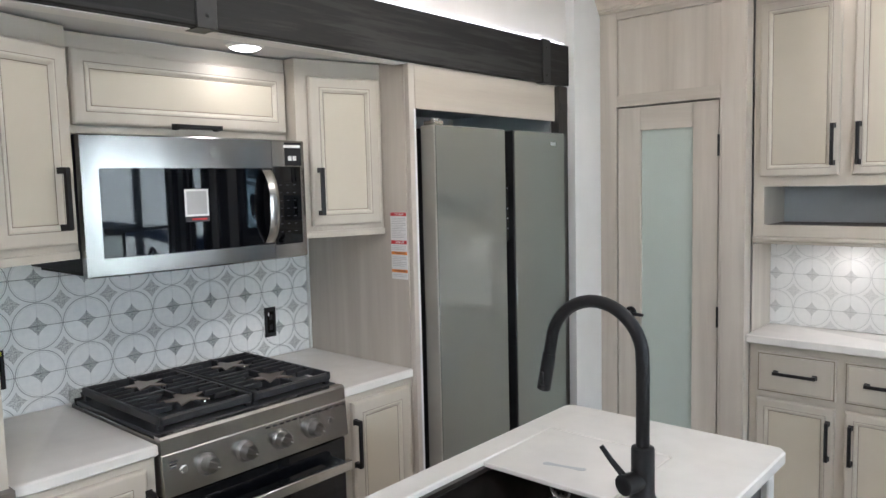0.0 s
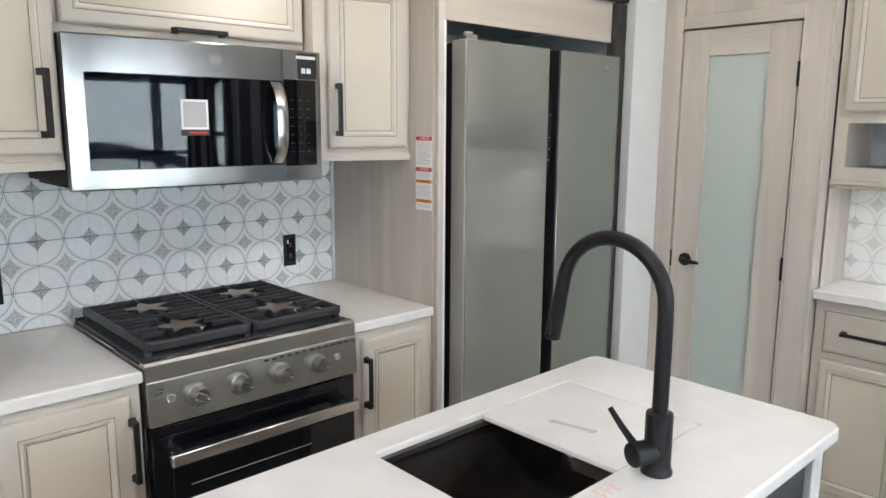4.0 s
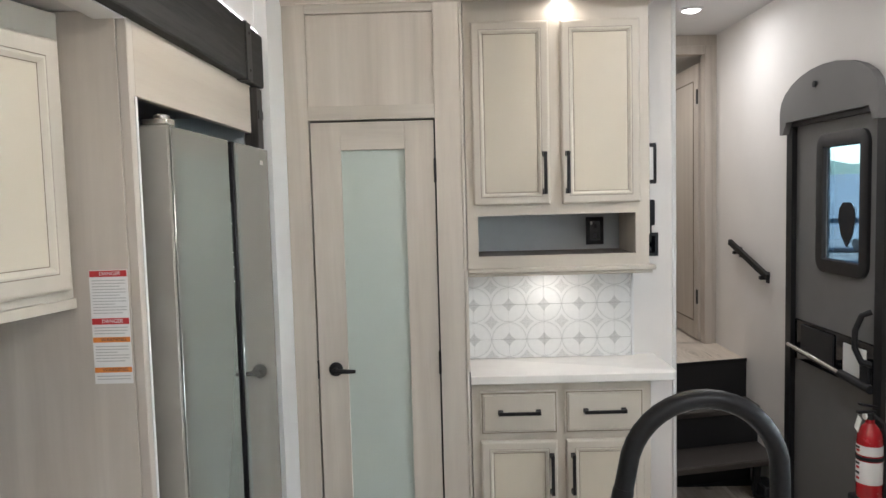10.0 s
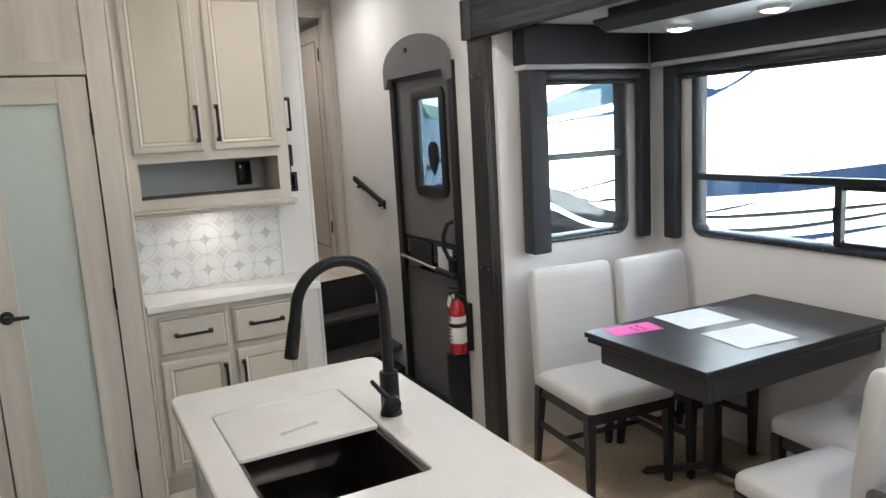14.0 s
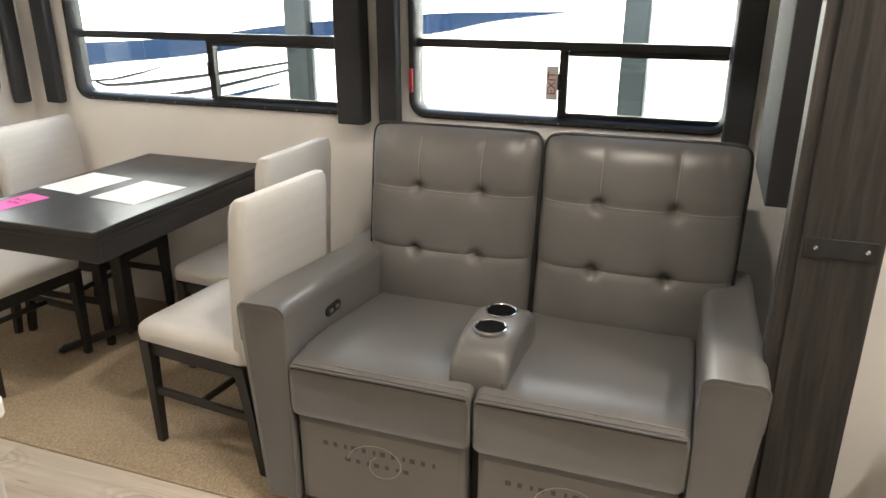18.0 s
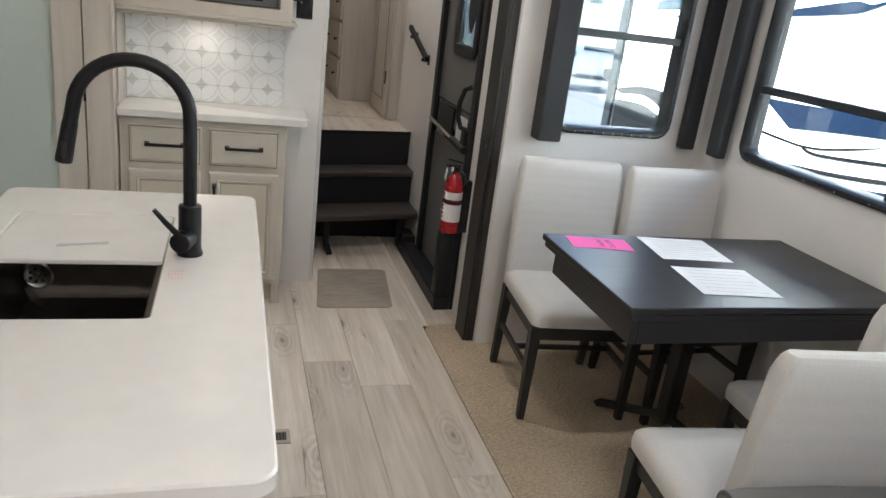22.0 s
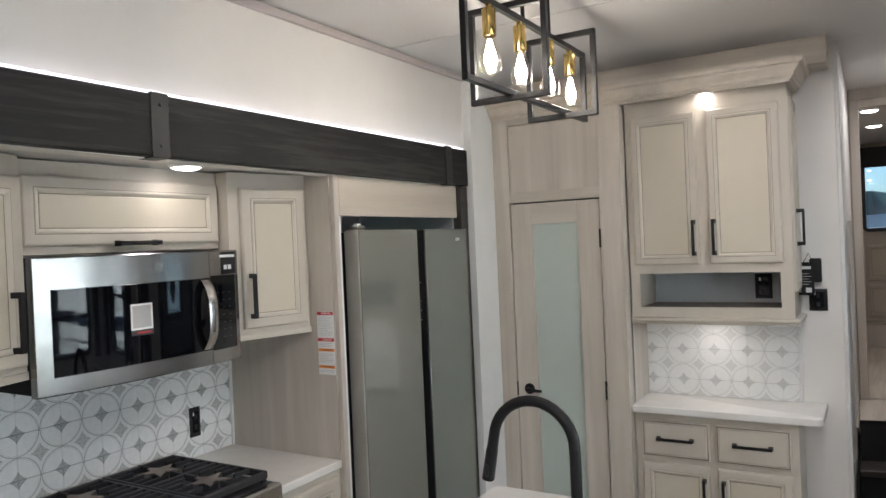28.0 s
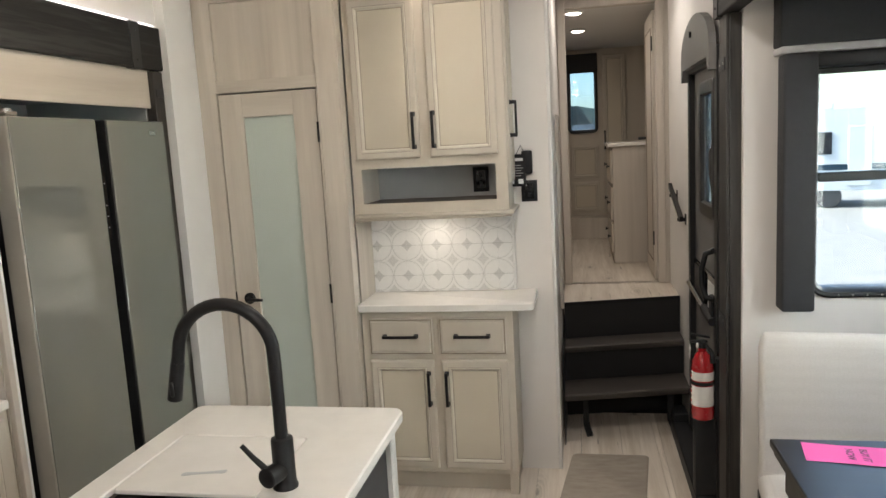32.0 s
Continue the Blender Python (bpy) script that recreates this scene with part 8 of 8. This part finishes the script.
for y in (-3.0, -2.1):
    wl_ = part("wheel", lathe([(0.36, 0), (0.38, 0.05), (0.38, 0.2), (0.36, 0.24), (0.2, 0.24), (0.18, 0.2), (0, 0.2)], 24, Matrix.Translation((TXF + 0.25, y, GZ + 0.38)) @ Matrix.Rotation(radians(-90), 4, "Y")), M["tyre"], tr, "black wheel")
part("underframe", bx(TXF + 0.3, TXF + 2.2, -8.5, 7.2, GZ + 0.35, GZ + 0.549), M["tyre"], tr)


def far_trailer(x, y, ang, length, label):
    t = thing("parked_trailer", label, "trailer", (0, 0, 0))
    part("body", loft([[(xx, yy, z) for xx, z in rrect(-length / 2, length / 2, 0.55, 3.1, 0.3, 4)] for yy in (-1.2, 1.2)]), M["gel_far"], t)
    P = plane_map("S", -1.2)
    for u, wd in ((-length * 0.3, 0.9), (0.1, 0.7), (length * 0.32, 1.1)):
        part("window", fbox(P, u - wd / 2, u + wd / 2, 1.7, 2.4, 0.002, 0.02), M["screen"], t, "dark window")
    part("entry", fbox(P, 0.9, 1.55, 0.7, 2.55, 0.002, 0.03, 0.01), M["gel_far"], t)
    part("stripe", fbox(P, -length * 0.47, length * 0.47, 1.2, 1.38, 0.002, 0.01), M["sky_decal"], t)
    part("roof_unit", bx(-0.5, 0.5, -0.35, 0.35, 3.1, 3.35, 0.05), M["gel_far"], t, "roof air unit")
    for u in (-0.6, 0.4):
        part("wheel", lathe([(0.34, 0), (0.36, 0.05), (0.36, 0.2), (0.34, 0.24), (0, 0.24)], 18, Matrix.Translation((u, -0.95, 0.36)) @ Matrix.Rotation(radians(90), 4, "X")), M["tyre"], t)
    t.matrix_world = pose(x, y, GZ, 0, 0, ang)
    return t


far_trailer(8.2, 26.0, -16, 8.0, "white parked trailer across the lot")
far_trailer(16.6, 29.5, -20, 8.6, "white parked trailer across the lot")
far_trailer(-0.8, 28.0, -16, 8.5, "white parked trailer across the lot")
far_trailer(15.0, 44.0, -8, 10.0, "white parked trailer far across the lot")
far_trailer(30.0, 48.0, -8, 10.0, "white parked trailer far across the lot")
hh = bmesh.new()
rh = random.Random(3)
lo_, hi_ = [], []
for k in range(61):
    x = -160 + 8 * k
    lo_.append(hh.verts.new((x, 190 + 15 * math.sin(k), GZ)))
    hi_.append(hh.verts.new((x, 195 + 15 * math.sin(k), GZ + 9 + 5 * rh.random() + 4 * math.sin(k * 0.3))))
for k in range(60):
    hh.faces.new((lo_[k], lo_[k + 1], hi_[k + 1], hi_[k]))
solo("backdrop", hh, paint("distant_tree_line", (0.10, 0.13, 0.10), 0.9, 0.2, 0.1, 1, 0.0), "hazy tree line beyond the lot", "backdrop", "structure", at=(0, 0, 0))
# unseen roof added so that daylight enters only by the windows
structure("roof_skin", bx(-1.95, 2.1, -2.9, 7.3, CEIL + 0.06, CEIL + 0.10), M["gel"], "unseen white roof slab that blocks daylight", "roof")


# ---- boards and tiles ----
fl = thing("floor", "greige oak plank floor with knots", "floor", (0, 0, 0), kind="structure")


def plank_mesh(w, l):
    h = 0.0055
    bm = loft([[(-w / 2 + i, -l / 2 + i, z), (w / 2 - i, -l / 2 + i, z), (w / 2 - i, l / 2 - i, z), (-w / 2 + i, l / 2 - i, z)] for i, z in ((0.0006, -h), (0.0006, -0.0012), (0.0018, 0.0))])
    me = bpy.data.meshes.new("plank")
    bm.to_mesh(me)
    bm.free()
    me.materials.append(M["plank"])
    return me


PWD, PLN = 0.2105, 1.22
JOINT = {-1: 2.06, 0: 2.80, 1: 2.44, 2: 2.23, 3: 1.62}
rf = random.Random(11)
full = {}
for k in range(-7, 4):
    x = 0.05 + PWD * k
    x0, x1 = max(x, -1.262), x + PWD if k < 3 else 0.862
    w = x1 - x0
    y = JOINT.get(k, 2.0 + 1.1 * rf.random())
    while y > -2.8:
        y -= PLN
    while y < 4.10:
        y0, y1 = max(y, -2.8), min(y + PLN, 4.10)
        if y1 - y0 > 0.02:
            key = (round(w, 3), round(y1 - y0, 3))
            if key not in full:
                full[key] = plank_mesh(w, y1 - y0)
            o = new("plank", full[key])
            o.parent = fl
            o.location = (x0 + w / 2, (y0 + y1) / 2, 0.0)
        y += PLN
for x0, x1, y0, y1 in ((0.862, 0.892, 2.782, 4.10), (0.892, 1.066, 2.782, 4.10), (0.862, 1.066, -2.8, -0.958)):
    o = new("plank", plank_mesh(x1 - x0, y1 - y0))
    o.parent = fl
    o.location = ((x0 + x1) / 2, (y0 + y1) / 2, 0)

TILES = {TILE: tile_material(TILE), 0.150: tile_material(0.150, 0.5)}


def tile_mesh(u0, u1, v0, v1, S):
    """A glazed tile, or the part of one that fits, facing -y; its origin stays the tile's middle."""
    lo = []
    for i, j, d in ((0.0003, 0.0009, 0.0042), (0.0003, 0.0009, 0.0006), (0.0009, 0.0016, 0.0)):
        lo.append([(u0 + i, d, v0 + j), (u1 - i, d, v0 + j), (u1 - i, d, v1 - j), (u0 + i, d, v1 - j)])
    bm = loft(lo)
    me = bpy.data.meshes.new("tile")
    bm.to_mesh(me)
    bm.free()
    me.materials.append(TILES[S])
    return me


def tile_field(label, at, face, ua, ub, va, vb, u_ref, v_ref, S=TILE):
    t = thing("backsplash", label, "backsplash", (0, 0, 0), kind="structure")
    cache = {}
    i0, i1 = math.floor((ua - u_ref) / S), math.ceil((ub - u_ref) / S)
    j0, j1 = math.floor((va - v_ref) / S), math.ceil((vb - v_ref) / S)
    for i in range(i0, i1):
        for j in range(j0, j1):
            cu, cv_ = u_ref + (i + 0.5) * S, v_ref + (j + 0.5) * S
            b = (max(cu - S / 2, ua) - cu, min(cu + S / 2, ub) - cu, max(cv_ - S / 2, va) - cv_, min(cv_ + S / 2, vb) - cv_)
            if b[1] - b[0] < 0.01 or b[3] - b[2] < 0.01:
                continue
            key = tuple(round(v, 4) for v in b)
            if key not in cache:
                cache[key] = tile_mesh(*key, S)
            o = new("tile", cache[key])
            o.parent = t
            if face == "E":
                o.matrix_basis = pose(at, cu, cv_, 0, 0, 90)
            else:
                o.matrix_basis = pose(cu, at, cv_)
    return t


tile_field("white tile backsplash with grey circles and stars behind the range", -1.8205, "E", 0.43, 1.7205, 0.931, 1.46, 0.708, 1.042)
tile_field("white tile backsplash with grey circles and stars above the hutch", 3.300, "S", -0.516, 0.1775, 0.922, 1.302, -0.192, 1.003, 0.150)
structure("tile_edge_trim", bx(-1.8255, -1.815, 1.7208, 1.7338, 0.931, 1.424, 0.002), M["whitetrim"], "white edge trim beside the tiles", "trim")
structure("grout_bed", bx(-1.8258, -1.8249, 0.432, 1.7195, 0.932, 1.458), M["grout"], "grey grout bed behind the range tiles", "grout")
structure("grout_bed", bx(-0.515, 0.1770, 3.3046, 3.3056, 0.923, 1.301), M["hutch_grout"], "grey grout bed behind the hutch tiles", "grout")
